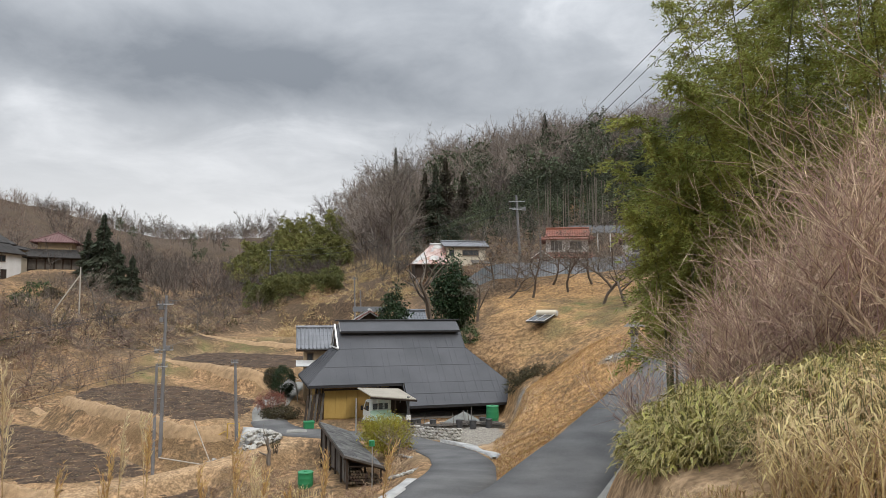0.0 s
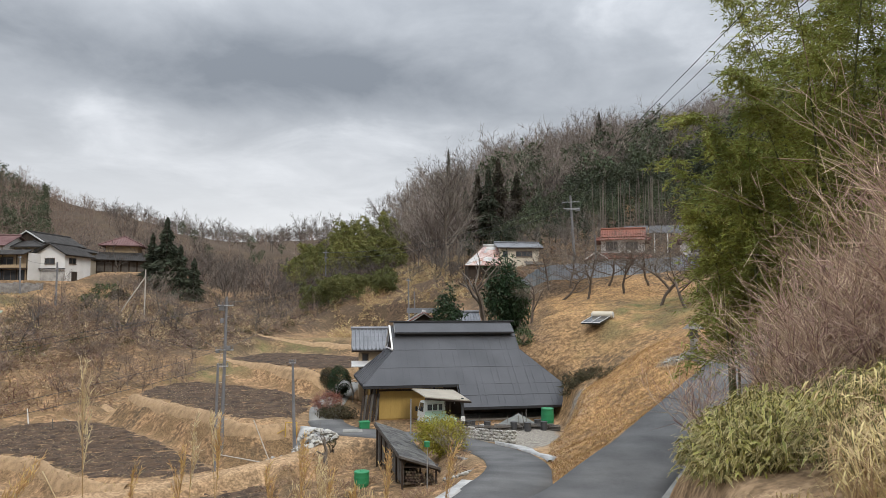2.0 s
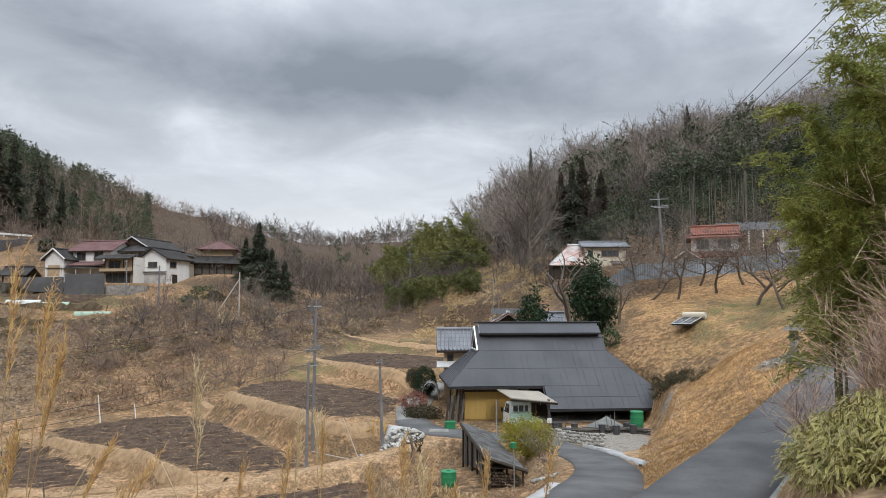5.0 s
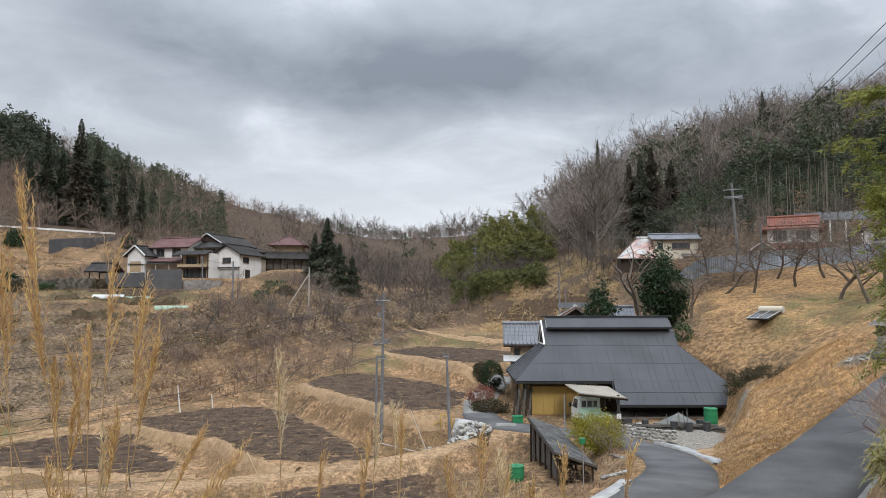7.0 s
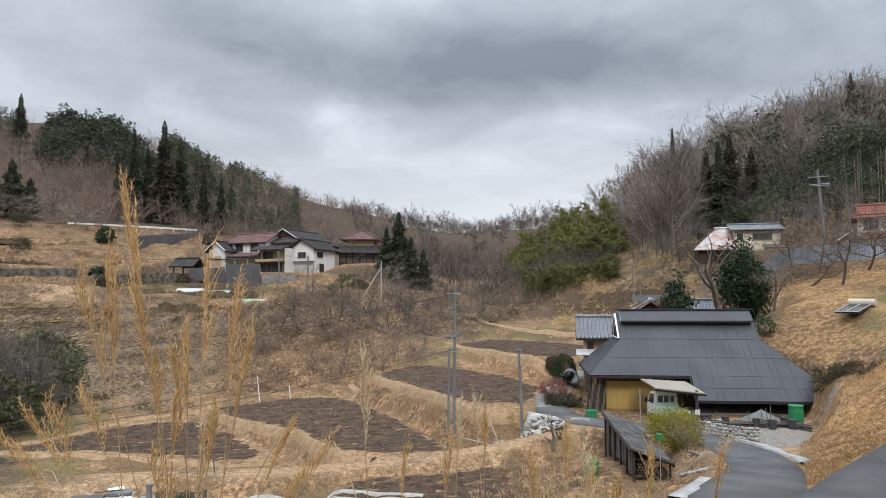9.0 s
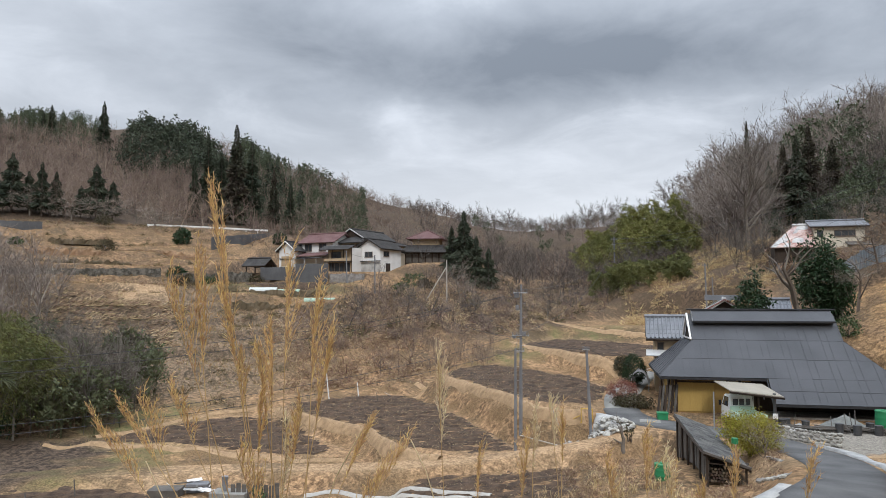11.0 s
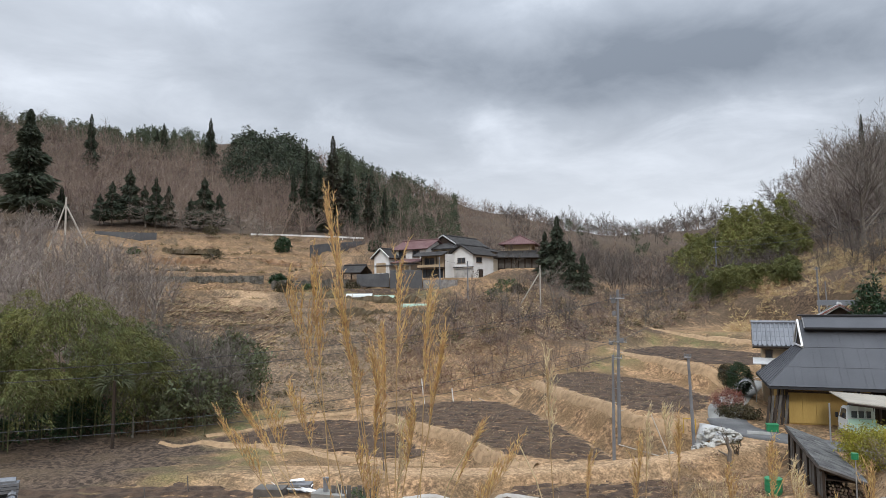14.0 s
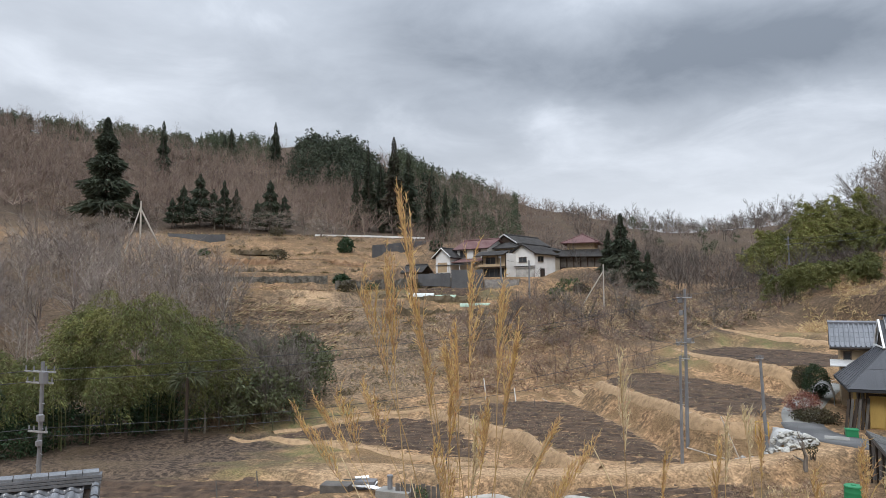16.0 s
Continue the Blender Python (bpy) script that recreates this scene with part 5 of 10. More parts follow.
# ---- the hamlet across the valley ----
def hamlet():
    # white gabled store at the corner
    h = thing("white_storehouse", pose(-70.1, 101.8, 3.5), "white plastered two-storey storehouse with dark tiles on a terrace", "house", "hamlet houses")
    shell(h, 0, 4.7, 0, 6.8, -1.2, 4.5, WHITE_WALL, [hole(2.3, 3.2, 1.5, 0.8)], [(1.6, 3.2, -1.0, 1.7), (0.9, 2.6, 2.9, 3.7)])
    part("gable_wall", gable_end(0, 4.7, 4.5, 1.3, 0, 0.16), WHITE_WALL, h)
    part("gable_wall", gable_end(0, 4.7, 4.5, 1.3, 6.64, 6.8), WHITE_WALL, h)
    window(h, 2.3, 3.2, 1.5, 0.8, 0, 2)
    w = window(h, 1.75, 3.3, 1.7, 0.8, 0, 2)
    w.matrix_local = Matrix.Translation((4.7, 0.16, 0)) @ Matrix.Rotation(radians(90), 4, "Z")
    # a dark board in the opening takes the place of the shade indoors
    part("doorway", boxed(4.55, 1.76, -1.0, 4.62, 3.36, 1.7), DARK_WOOD, h, "doorway filled with a dark board as the shade inside")
    part("plinth_wall", boxed(-0.05, -0.08, -1.6, 4.78, -0.003, 1.7), WHITE_CONCRETE, h)
    part("ledge", boxed(-1.2, -0.5, 1.95, 4.9, -0.09, 2.08), TILE_DARK, h)
    gable_roof(h, 0, 4.7, 0, 6.8, 4.5, 1.4, TILE_DARK, "y", 0.55, 0.32)
    barge(h, 0, 4.7, 4.5, 1.4, 0.55, -0.56, TILE_DARK)
    # great house with the dark roof
    h = thing("great_house", pose(-78.2, 103.4, 3.5), "large old two-storey house with a dark tiled hip-and-gable roof", "house", "hamlet houses")
    shell(h, 0, 8.2, 0, 14.5, 0, 5.6, CREAM_WALL, [hole(1.2 + 1.5 * i, 4.7, 1.0, 0.9) for i in range(5)])
    for i in range(5):
        window(h, 1.2 + 1.5 * i, 4.7, 1.0, 0.9, 0, 2)
    hip_roof(h, 0, 8.2, 0, 14.5, 5.5, 1.5, TILE_DARK, 9.0, "y", 1.0, 0.4)
    gable_roof(h, 1.6, 6.6, 2.2, 12.6, 6.7, 1.5, TILE_DARK, "y", 0.5, 0.4, name="upper_roof")
    part("gable_wall", gable_end(1.6, 6.6, 6.6, 1.4, 2.0, 2.15), DARK_WOOD, h)
    barge(h, 1.6, 6.6, 6.7, 1.5, 0.5, 1.66, ALU)
    # beige front wing
    h = thing("front_wing", pose(-74.3, 98.9, 3.2), "beige timber-framed wing with a balcony and dark windows", "house", "hamlet houses")
    shell(h, 0, 5.0, 0, 5.2, 0, 4.6, BEIGE_WALL, [hole(1.7, 3.3, 2.0, 1.2), (0.3, 4.6, 0.15, 2.0)])
    window(h, 1.7, 3.3, 2.0, 1.2, 0, 2)
    window(h, 2.45, 1.08, 4.3, 1.85, 0, 4)
    for x in (0, 1.0, 3.3, 4.9):
        part("post", boxed(x - 0.06, -0.06, 0, x + 0.06, 0.0, 4.6), DARK_WOOD, h)
    part("side_wall", boxed(5.004, 0.02, 0.0, 5.06, 5.18, 4.58), WHITE_WALL, h, "white plastered side wall")
    b = part("balcony", boxed(-0.3, -0.9, 2.15, 5.1, -0.07, 2.3), DARK_WOOD, h)
    part("balcony_rail", boxed(-0.3, -0.92, 2.3, 5.1, -0.88, 2.75), BEIGE_WALL, b)
    part("lean_to_roof", tiled_slope([(-1.0, -1.4, 4.3), (5.3, -1.4, 4.3), (5.3, 0.4, 5.05), (-1.0, 0.4, 5.05)], 0.12, 0.32, 0.5), TILE_DARK, h)
    # white house with the maroon roof
    h = thing("white_house", pose(-81.8, 101.0, 3.6), "white two-storey house with faded maroon roofs", "house", "hamlet houses")
    shell(h, 0, 7.0, 0, 6, 0, 5.7, WHITE_WALL, [hole(1.5, 4.6, 1.5, 1.2), hole(4.7, 4.6, 1.5, 1.2)])
    for x in (1.5, 4.7):
        window(h, x, 4.6, 1.5, 1.2, 0, 2)
    gable_roof(h, 0, 7.0, 0, 6, 5.75, 1.5, TILE_MAROON, "x", 0.6, 0.35)
    for x in (0, 6.85):
        g = part("gable_wall", gable_end(0, 6, 5.7, 1.4, 0, 0.15), WHITE_WALL, h)
        g.matrix_local = Matrix.Translation((x + 0.15, 0, 0)) @ Matrix.Rotation(radians(90), 4, "Z")
    part("lower_roof", tiled_slope([(-2.2, -2.4, 3.0), (7.2, -2.4, 3.0), (7.2, 0.0, 3.7), (-2.2, 0.0, 3.7)], 0.12, 0.32, 0.5), TILE_MAROON, h)
    part("canopy", slabbed([(-2.6, -3.0, 2.55), (6.6, -3.0, 2.55), (6.6, -1.4, 2.85), (-2.6, -1.4, 2.85)], 0.1), DARK_STEEL, h)
    for x in (-2.3, 0.2, 2.8, 5.4):
        part("post", boxed(x - 0.05, -2.8, 0.3, x + 0.05, -2.7, 2.5), ALU, h)
    # small white gable at the end
    h = thing("small_white_house", pose(-84.6, 98.2, 3.6), "small white gabled outbuilding with a dark roof", "house", "hamlet houses")
    shell(h, 0, 3.4, 0, 4.5, -0.4, 4.3, WHITE_WALL)
    part("gable_wall", gable_end(0, 3.4, 4.3, 1.3, 0, 0.16), WHITE_WALL, h)
    part("plaster_patch", boxed(0.5, -0.02, 1.2, 2.7, -0.004, 3.0), BEIGE_WALL, h)
    gable_roof(h, 0, 3.4, 0, 4.5, 4.3, 1.35, TILE_DARK, "y", 0.5, 0.32)
    barge(h, 0, 3.4, 4.3, 1.35, 0.5, -0.52, WHITE_WALL)


hamlet()


def pagoda_house():
    h = thing("hip_roofed_house", pose(-65.6, 113.2, 5.2, 0, 0, 20), "old house with a faded maroon pyramid roof above dark lower roofs", "house", "hamlet houses")
    shell(h, 0, 5.0, 0, 4.6, 0, 4.9, BEIGE_WALL)
    hip_roof(h, 0, 5.0, 0, 4.6, 4.85, 1.75, TILE_MAROON, 0.0, "x", 1.0, 0.4)
    low = part("lower_wall", boxed(-1.2, -1.2, 0, 6.6, -1.05, 2.3), DARK_WOOD, h)
    for i in range(6):
        part("shutter", boxed(-1.0 + i * 1.25, -1.26, 0.4, 0.0 + i * 1.25, -1.205, 2.0), GREY_WOOD, low)
    part("lower_roof", tiled_slope([(-2.2, -2.4, 2.4), (7.4, -2.4, 2.2), (5.6, -0.02, 3.7), (-0.6, -0.02, 3.7)], 0.14, 0.36, 0.5), TILE_DARK, h)
    part("lower_roof", tiled_slope([(-2.2, 4.6, 2.4), (-2.2, -2.4, 2.4), (-0.6, -0.05, 3.7), (-0.6, 4.0, 3.7)], 0.14, 0.36, 0.5), TILE_DARK, h)
    part("side_roof", tiled_slope([(5.6, -2.2, 2.3), (8.4, -2.2, 2.2), (8.2, 1.5, 3.3), (5.6, 1.5, 3.4)], 0.14, 0.36, 0.5), TILE_DARK, h)
    part("side_wall", boxed(6.6, -1.0, 0, 8.0, 1.4, 2.2), DARK_WOOD, h)


pagoda_house()


# ---- houses above the orchard ----
def orchard_houses():
    h = thing("cream_house", pose(0.6, 104.5, 4.6, 0, 0, 10), "cream two-storey shed house with a shallow grey roof", "house", "hillside houses")
    shell(h, 0, 5.9, 0, 5, 0, 4.2, CREAM_WALL, [hole(3.6, 3.1, 2.4, 0.7)])
    window(h, 3.6, 3.1, 2.4, 0.7, 0, 3)
    gable_roof(h, 0, 5.9, 0, 5, 4.2, 0.75, TILE_GREY, "x", 0.5, 0.35)
    for x in (0.15, 5.9):
        part("gable_wall", gable_end(0, 5, 4.2, 0.7, 0, 0.15), CREAM_WALL, h).matrix_local = Matrix.Translation((x, 0, 0)) @ Matrix.Rotation(radians(90), 4, "Z")
    part("lean_to_roof", slabbed([(3.6, -1.7, 1.5), (7.2, -1.7, 1.45), (7.0, -0.02, 2.0), (3.6, -0.02, 2.0)], 0.1), GREY_WOOD, h)
    part("lean_to_wall", boxed(1.2, -1.2, -0.4, 4.6, -1.05, 1.6), CREAM_WALL, h)
    # solid dark box painted in for the shade of the open lean-to
    part("lean_to_opening_shade", boxed(4.65, -1.3, -0.4, 6.4, -1.2, 1.4), DARK_WOOD, h)
    part("side_window", boxed(0.35, -0.03, 2.6, 1.1, -0.005, 3.5), GLASS, h)
    # rusty patched roof beside it
    h = thing("patched_house", pose(-4.6, 101.6, 4.4, 0, 0, 8), "low old house with a patchy rusted white sheet roof", "house", "hillside houses")
    shell(h, 0.6, 5.0, 0.6, 6, -0.5, 1.6, DARK_WOOD)
    roof = part("roof", slabbed([(0, 0, 1.45), (5.4, 0, 1.45), (5.4, 4.2, 4.6), (3.4, 4.2, 4.6)], 0.1), RUST, h)
    for i in range(7):
        for j in range(5):
            s0, s1, t0, t1 = i / 7, (i + 1) / 7, j / 5, (j + 1) / 5
            if random.random() < 0.25:
                continue
            def at_roof(s, t):
                return Vector((0, 0, 1.47)).lerp(Vector((5.4, 0, 1.47)), s).lerp(Vector((3.4, 4.2, 4.62)).lerp(Vector((5.4, 4.2, 4.62)), s), t) + Vector((0, 0, 0.015 * random.random()))
            part("roof_sheet", slabbed([at_roof(s0, t0), at_roof(s1, t0), at_roof(s1, t1 + 0.02), at_roof(s0, t1 + 0.02)], 0.02), RUST if random.random() < 0.6 else WHITE_CONCRETE, roof)
    part("roof_slope", slabbed([(5.4, 8.4, 1.45), (0, 8.4, 1.45), (3.4, 4.2, 4.6), (5.4, 4.2, 4.6)], 0.1), RUST, roof)
    part("ridge_cap", bar((3.2, 4.2, 4.66), (5.5, 4.2, 4.66), 0.22, 0.22, 6), WHITE_CONCRETE, roof)
    # red-roofed two-storey house
    h = thing("red_roofed_house", pose(12.9, 92.4, 3.6, 0, 0, -10) @ Matrix.Diagonal((0.82, 0.9, 1.0, 1)), "white two-storey house with red-brown tiled roofs", "house", "hillside houses")
    shell(h, 0.8, 7.6, 1.2, 6.5, 0, 5.0, WHITE_WALL, [hole(2.5, 4.2, 1.8, 1.2), hole(5.6, 4.2, 1.8, 1.0)])
    window(h, 2.5, 4.2, 1.8, 1.2, 1.2, 3, ALU)
    window(h, 5.6, 4.2, 1.8, 1.0, 1.2, 3, ALU)
    shell(h, -0.6, 8.0, 0, 1.2, 0, 2.5, WHITE_WALL, [(0.4, 4.4, 0.3, 2.2)])
    window(h, 2.4, 1.25, 4.0, 1.9, 0, 4, ALU)
    part("lower_roof", tiled_slope([(-1.4, -0.9, 2.5), (8.6, -0.9, 2.5), (8.2, 1.25, 3.3), (-0.6, 1.25, 3.3)], 0.14, 0.33, 0.5), TILE_RED, h)
    hip_roof(h, 0.8, 7.6, 1.2, 6.5, 5.0, 0.8, TILE_RED, 4.6, "x", 0.9, 0.36)
    gable_roof(h, 1.2, 7.4, 2.2, 5.5, 5.7, 0.95, TILE_RED, "x", 0.4, 0.36, name="upper_roof")
    gable_roof(h, -1.2, 1.6, -0.9, 1.0, 2.55, 0.8, TILE_RED, "y", 0.3, 0.36, name="entrance_roof")
    barge(h, -1.2, 1.6, 2.55, 0.8, 0.3, -1.24, WHITE_WALL)
    part("washing_pole", bar((4.8, -0.6, 1.4), (7.4, -0.6, 1.4), 0.02), STEEL, h)
    for i, m in enumerate((DARK_STEEL, WHITE_WALL, GREEN_PLASTIC)):
        part("washing", boxed(5.2 + 0.6 * i, -0.62, 0.7, 5.55 + 0.6 * i, -0.58, 1.4), m, h)
    # white shed further along
    h = thing("white_shed", pose(23.4, 90.0, 5.2, 0, 0, -14), "white walled house with a low brown tiled roof", "house", "hillside houses")
    shell(h, 0, 7.5, 0, 5, -1.5, 3.0, WHITE_WALL, [hole(1.8, 1.9, 1.7, 0.9)])
    window(h, 1.8, 1.9, 1.7, 0.9, 0, 2, ALU)
    hip_roof(h, 0, 7.5, 0, 5, 3.0, 1.5, TILE_MAROON, 4.0, "x", 0.7, 0.36)
    # rack of glass frames higher up
    rack = thing("frame_rack", pose(18.0, 101.0, 8.0, 0, 0, -16), "row of tilted grey frames on white posts above the houses", "rack")
    for i in range(8):
        x = i * 1.75
        f = part("panel", slabbed([(x, 0, 2.3 - i * 0.05), (x + 1.6, 0, 2.3 - i * 0.05), (x + 1.6, 1.6, 3.5 - i * 0.05), (x, 1.6, 3.5 - i * 0.05)], 0.05), WALL_DARK, rack)
        part("panel_post", boxed(x + 0.7, 0.1, -0.6, x + 0.85, 0.25, 2.4 - i * 0.05), WHITE_WALL, f)


orchard_houses()


def sheet_fence():
    f = thing("sheet_fence", pose(0, 0, 0), "weathered blue-grey corrugated sheet fence below the houses", "fence")
    m = mat("blue_grey_sheet", (0.22, 0.26, 0.31), (0.32, 0.35, 0.38), 0.8, 0.5, 0.05, 12, rand=0.3)
    pts = smooth_line([(2.0, 80, 0), (7, 80.5, 0), (14, 80.8, 0), (19, 80.5, 0), (24, 80.0, 0), (28, 79, 0)], 6)
    for i, (p, q) in enumerate(zip(pts, pts[1:])):
        zp, zq = gz(p[0], p[1]) - 0.1, gz(q[0], q[1]) - 0.1
        h = 1.75 + 0.15 * random.random()
        bm = bmesh.new()
        k = 9
        prev = None
        d = Vector((q[0] - p[0], q[1] - p[1], 0)).normalized()
        nn = Vector((-d.y, d.x, 0))
        for j in range(k + 1):
            s = j / k
            c = Vector((p[0] + (q[0] - p[0]) * s, p[1] + (q[1] - p[1]) * s, zp + (zq - zp) * s)) + nn * (0.03 if j % 2 else -0.03)
            cur = [bm.verts.new(c), bm.verts.new(c + Vector((0, 0, h))), bm.verts.new(c + nn * 0.02 + Vector((0, 0, h))), bm.verts.new(c + nn * 0.02)]
            if prev:
                for a in range(4):
                    bm.faces.new((prev[a], prev[(a + 1) % 4], cur[(a + 1) % 4], cur[a]))
            prev = cur
        part("sheet", bm, m, f)
        part("post", bar((p[0], p[1] + 0.12, zp - 0.2), (p[0], p[1] + 0.12, zp + h + 0.1), 0.05), STEEL, f)


sheet_fence()


# ---- poles and cables ----
def utility_pole(x, y, top, lean=(0, 0), r=0.15, arms=(), boxes=(), name="utility_pole", label="grey concrete utility pole with cross-arms", rungs=True):
    z = gz(x, y)
    h = top - z
    p = thing(name, pose(x, y, z), label, "utility pole", "utility poles")
    lx, ly = lean
    def pt(s, dx=0, dy=0):
        return Vector((lx * s / h + dx, ly * s / h + dy, s))
    part("shaft", bar(pt(-0.3), pt(h), r * 1.1, r * 0.72, 12), POLE_GREY, p)
    for dz, w, a in arms:
        d = Vector((math.cos(radians(a)), math.sin(radians(a)), 0)) * w / 2
        c = pt(h - dz, 0, -r)
        arm = part("cross_arm", bar(c - d, c + d, 0.045, 0.045, 4), STEEL, p)
        for s in (-0.92, -0.4, 0.4, 0.92):
            part("insulator", bar(c + d * s + Vector((0, 0, 0.03)), c + d * s + Vector((0, 0, 0.2)), 0.035, 0.025, 6), POLE_GREY, arm)
    for dz, dx, w, hh in boxes:
        c = pt(h - dz, dx, -r)
        part("equipment_box", box(bmesh.new(), c.x - w / 2, c.y - 0.1, c.z - hh / 2, c.x + w / 2, c.y + 0.1, c.z + hh / 2, None, 0.02), POLE_GREY, p)
    if rungs:
        for i in range(int((h - 2.2) / 0.45)):
            s = 2.0 + i * 0.45
            part("rung", bar(pt(s), pt(s, 0.28 * (-1) ** i), 0.012, 0.012, 4), STEEL, p)
    return p


utility_pole(-16.92, 42.77, 0.55, (0.1, 0), 0.105, ((0.55, 0.9, 20), (3.3, 1.1, 10), (4.3, 0.5, 10)), ((0.7, -0.25, 0.28, 0.35), (1.5, -0.2, 0.2, 0.3), (3.2, 0.25, 0.25, 0.3), (3.4, -0.42, 0.2, 0.2)))
utility_pole(-15.2, 37.5, -3.15, (0.05, 0), 0.085, (), (), "guy_pole", "slim weathered grey pole standing in a field", False)
utility_pole(-12.08, 42.0, -3.3, (-0.25, 0), 0.1, ((0.15, 0.4, 0),), (), "service_pole", "slim grey service pole leaning beside the rubble heap", False)
utility_pole(9.4, 84.5, 13.2, (-0.5, 0), 0.18, ((0.8, 2.0, -10), (1.6, 1.9, -10), (1.75, 1.2, -10)), ((1.7, 0.8, 0.5, 0.4),), label="concrete utility pole with three cross-arms above the orchard")
utility_pole(12.0, 86.0, 8.6, (0, 0), 0.13, (), (), "service_pole", "plain grey pole among the orchard branches", False)
utility_pole(-10.5, 84.4, 3.3, (-0.15, 0), 0.1, ((0.3, 0.5, 0),), (), "service_pole", "slim grey pole behind the farmhouse", False)
utility_pole(-9.2, 80.0, 1.6, (-0.2, 0), 0.07, (), (), "service_pole", "thin grey pole behind the farmhouse", False)
utility_pole(-35.9, 145.6, 11.6, (0, 0), 0.16, ((0.5, 1.2, 20), (1.6, 0.8, 20)), (), label="distant utility pole before the bamboo", rungs=False)
utility_pole(-28.2, 10.25, -2.2, (0.12, 0), 0.088, ((0.35, 1.5, 20), (0.75, 1.3, 20), (2.5, 0.9, 20)), ((0.55, 0.35, 0.35, 0.45), (2.0, 0.2, 0.25, 0.25), (2.9, 0.15, 0.15, 0.2)), label="utility pole with switch gear beside the bamboo thicket")
utility_pole(-57.5, 87.9, 5.65, (0, 0), 0.14, (), (), "service_pole", "dark grey pole before the white storehouse", False)
utility_pole(-64.9, 91.3, 6.7, (-0.2, 0), 0.12, ((0.2, 0.5, 0),), (), "service_pole", "pale pole before the front wing", False)
utility_pole(-112.3, 83.6, 8.9, (0, 0), 0.13, ((0.3, 0.8, 0),), (), "service_pole", "grey pole on the upper terraces", False)


def braced_pole(x, y, top, bx, by, name, label, top2=None, r=0.12):
    z = gz(x, y)
    p = thing(name, pose(x, y, z), label, "pole")
    part("shaft", bar((0, 0, -0.3), (0, 0, top - z), r, r * 0.75, 10), mat_pale, p)
    zb = gz(x + bx, y + by) - z
    part("brace", bar((bx, by, zb - 0.2), (0, 0, (top - z) * 0.85), r * 0.8, r * 0.7, 8), mat_pale, p)
    if top2:
        zc = gz(x - bx * 0.6, y - by * 0.6) - z
        part("brace", bar((-bx * 0.6, -by * 0.6, zc - 0.2), (0, 0, (top - z) * 0.9), r * 0.7, r * 0.6, 8), mat_pale, p)


mat_pale = mat("pale_weathered_pole", (0.50, 0.46, 0.40), (0.38, 0.34, 0.29), 2, 0.8, 0.1)
braced_pole(-45.9, 88.8, 4.7, -2.9, -1.2, "braced_pole", "short pale pole propped by a slanting brace", None, 0.1)
braced_pole(-125.3, 62.4, 18.3, 2.4, 3.6, "tripod_pole", "pale pole propped by two slanting braces", True, 0.2)


def cable(name, p, q, sag, r=0.011, label="thin black overhead cable", n=16):
    p, q = Vector(p), Vector(q)
    pts = [p.lerp(q, i / n) - Vector((0, 0, 4 * sag * (i / n) * (1 - i / n))) for i in range(n + 1)]
    segs = np.array([[*a, *b, r, r] for a, b in zip(pts, pts[1:])])
    return tagged(part(name, soup(name, bars_np(segs, 4)), CABLE), label, "cable", "overhead cables")


for dx, dz in ((-0.9, 0.0), (0.1, 0.05), (0.95, -0.1)):
    cable("overhead_cable", (8.95 + dx * 0.9, 84.4, 12.55 + dz), (6.0 + dx * 0.12, -12, 5.0 + dz * 3 - dx * 0.25), -0.3, 0.016)
for dz, r in ((0.0, 0.014), (-1.0, 0.018)):
    cable("overhead_cable", (8.6, 84.5, 12.4 + dz), (-35.9, 145.6, 11.2 + dz), 1.8, r + 0.012)
cable("overhead_cable", (-35.9, 145.6, 11.0), (-16.9, 42.7, 0.2), 2.5, 0.016)
cable("overhead_cable", (-35.9, 145.6, 10.2), (-16.9, 42.7, -2.7), 2.8, 0.018)
for z0, z1, s in ((0.0, -2.5, 0.7), (0.05, -2.9, 0.9), (-2.7, -4.6, 0.9), (-3.6, -4.9, 0.8)):
    cable("overhead_cable", (-16.9, 42.7, z0), (-28.2, 10.25, z1), s, 0.012)
for z1 in (-2.5, -2.9, -4.6, -4.9):
    cable("overhead_cable", (-28.2, 10.25, z1), (-52, -18, z1 + 0.6), 0.9, 0.012)
cable("overhead_cable", (-16.9, 42.7, -2.8), (-45.9, 88.8, 4.4), 1.6, 0.013)
cable("overhead_cable", (-16.9, 42.7, -2.9), (-57.5, 87.9, 5.2), 2.4, 0.013)
cable("overhead_cable", (-16.9, 42.7, -2.9), (-12.3, 42.0, -3.4), 0.2, 0.01)
cable("overhead_cable", (-12.3, 42.0, -3.4), (-8.2, 46.8, -5.3), 0.2, 0.01)
cable("guy_wire", (-16.9, 42.7, -2.2), (-15.15, 37.5, -3.3), 0.02, 0.01, "taut guy wire between two poles")
cable("overhead_cable", (-57.5, 87.9, 5.5), (-64.9, 91.3, 6.5), 0.4, 0.013)
cable("overhead_cable", (-64.9, 91.3, 6.5), (-112.3, 83.6, 8.7), 1.8, 0.015)
cable("overhead_cable", (-10.6, 84.4, 3.1), (9.0, 84.5, 11.0), 1.0, 0.013)


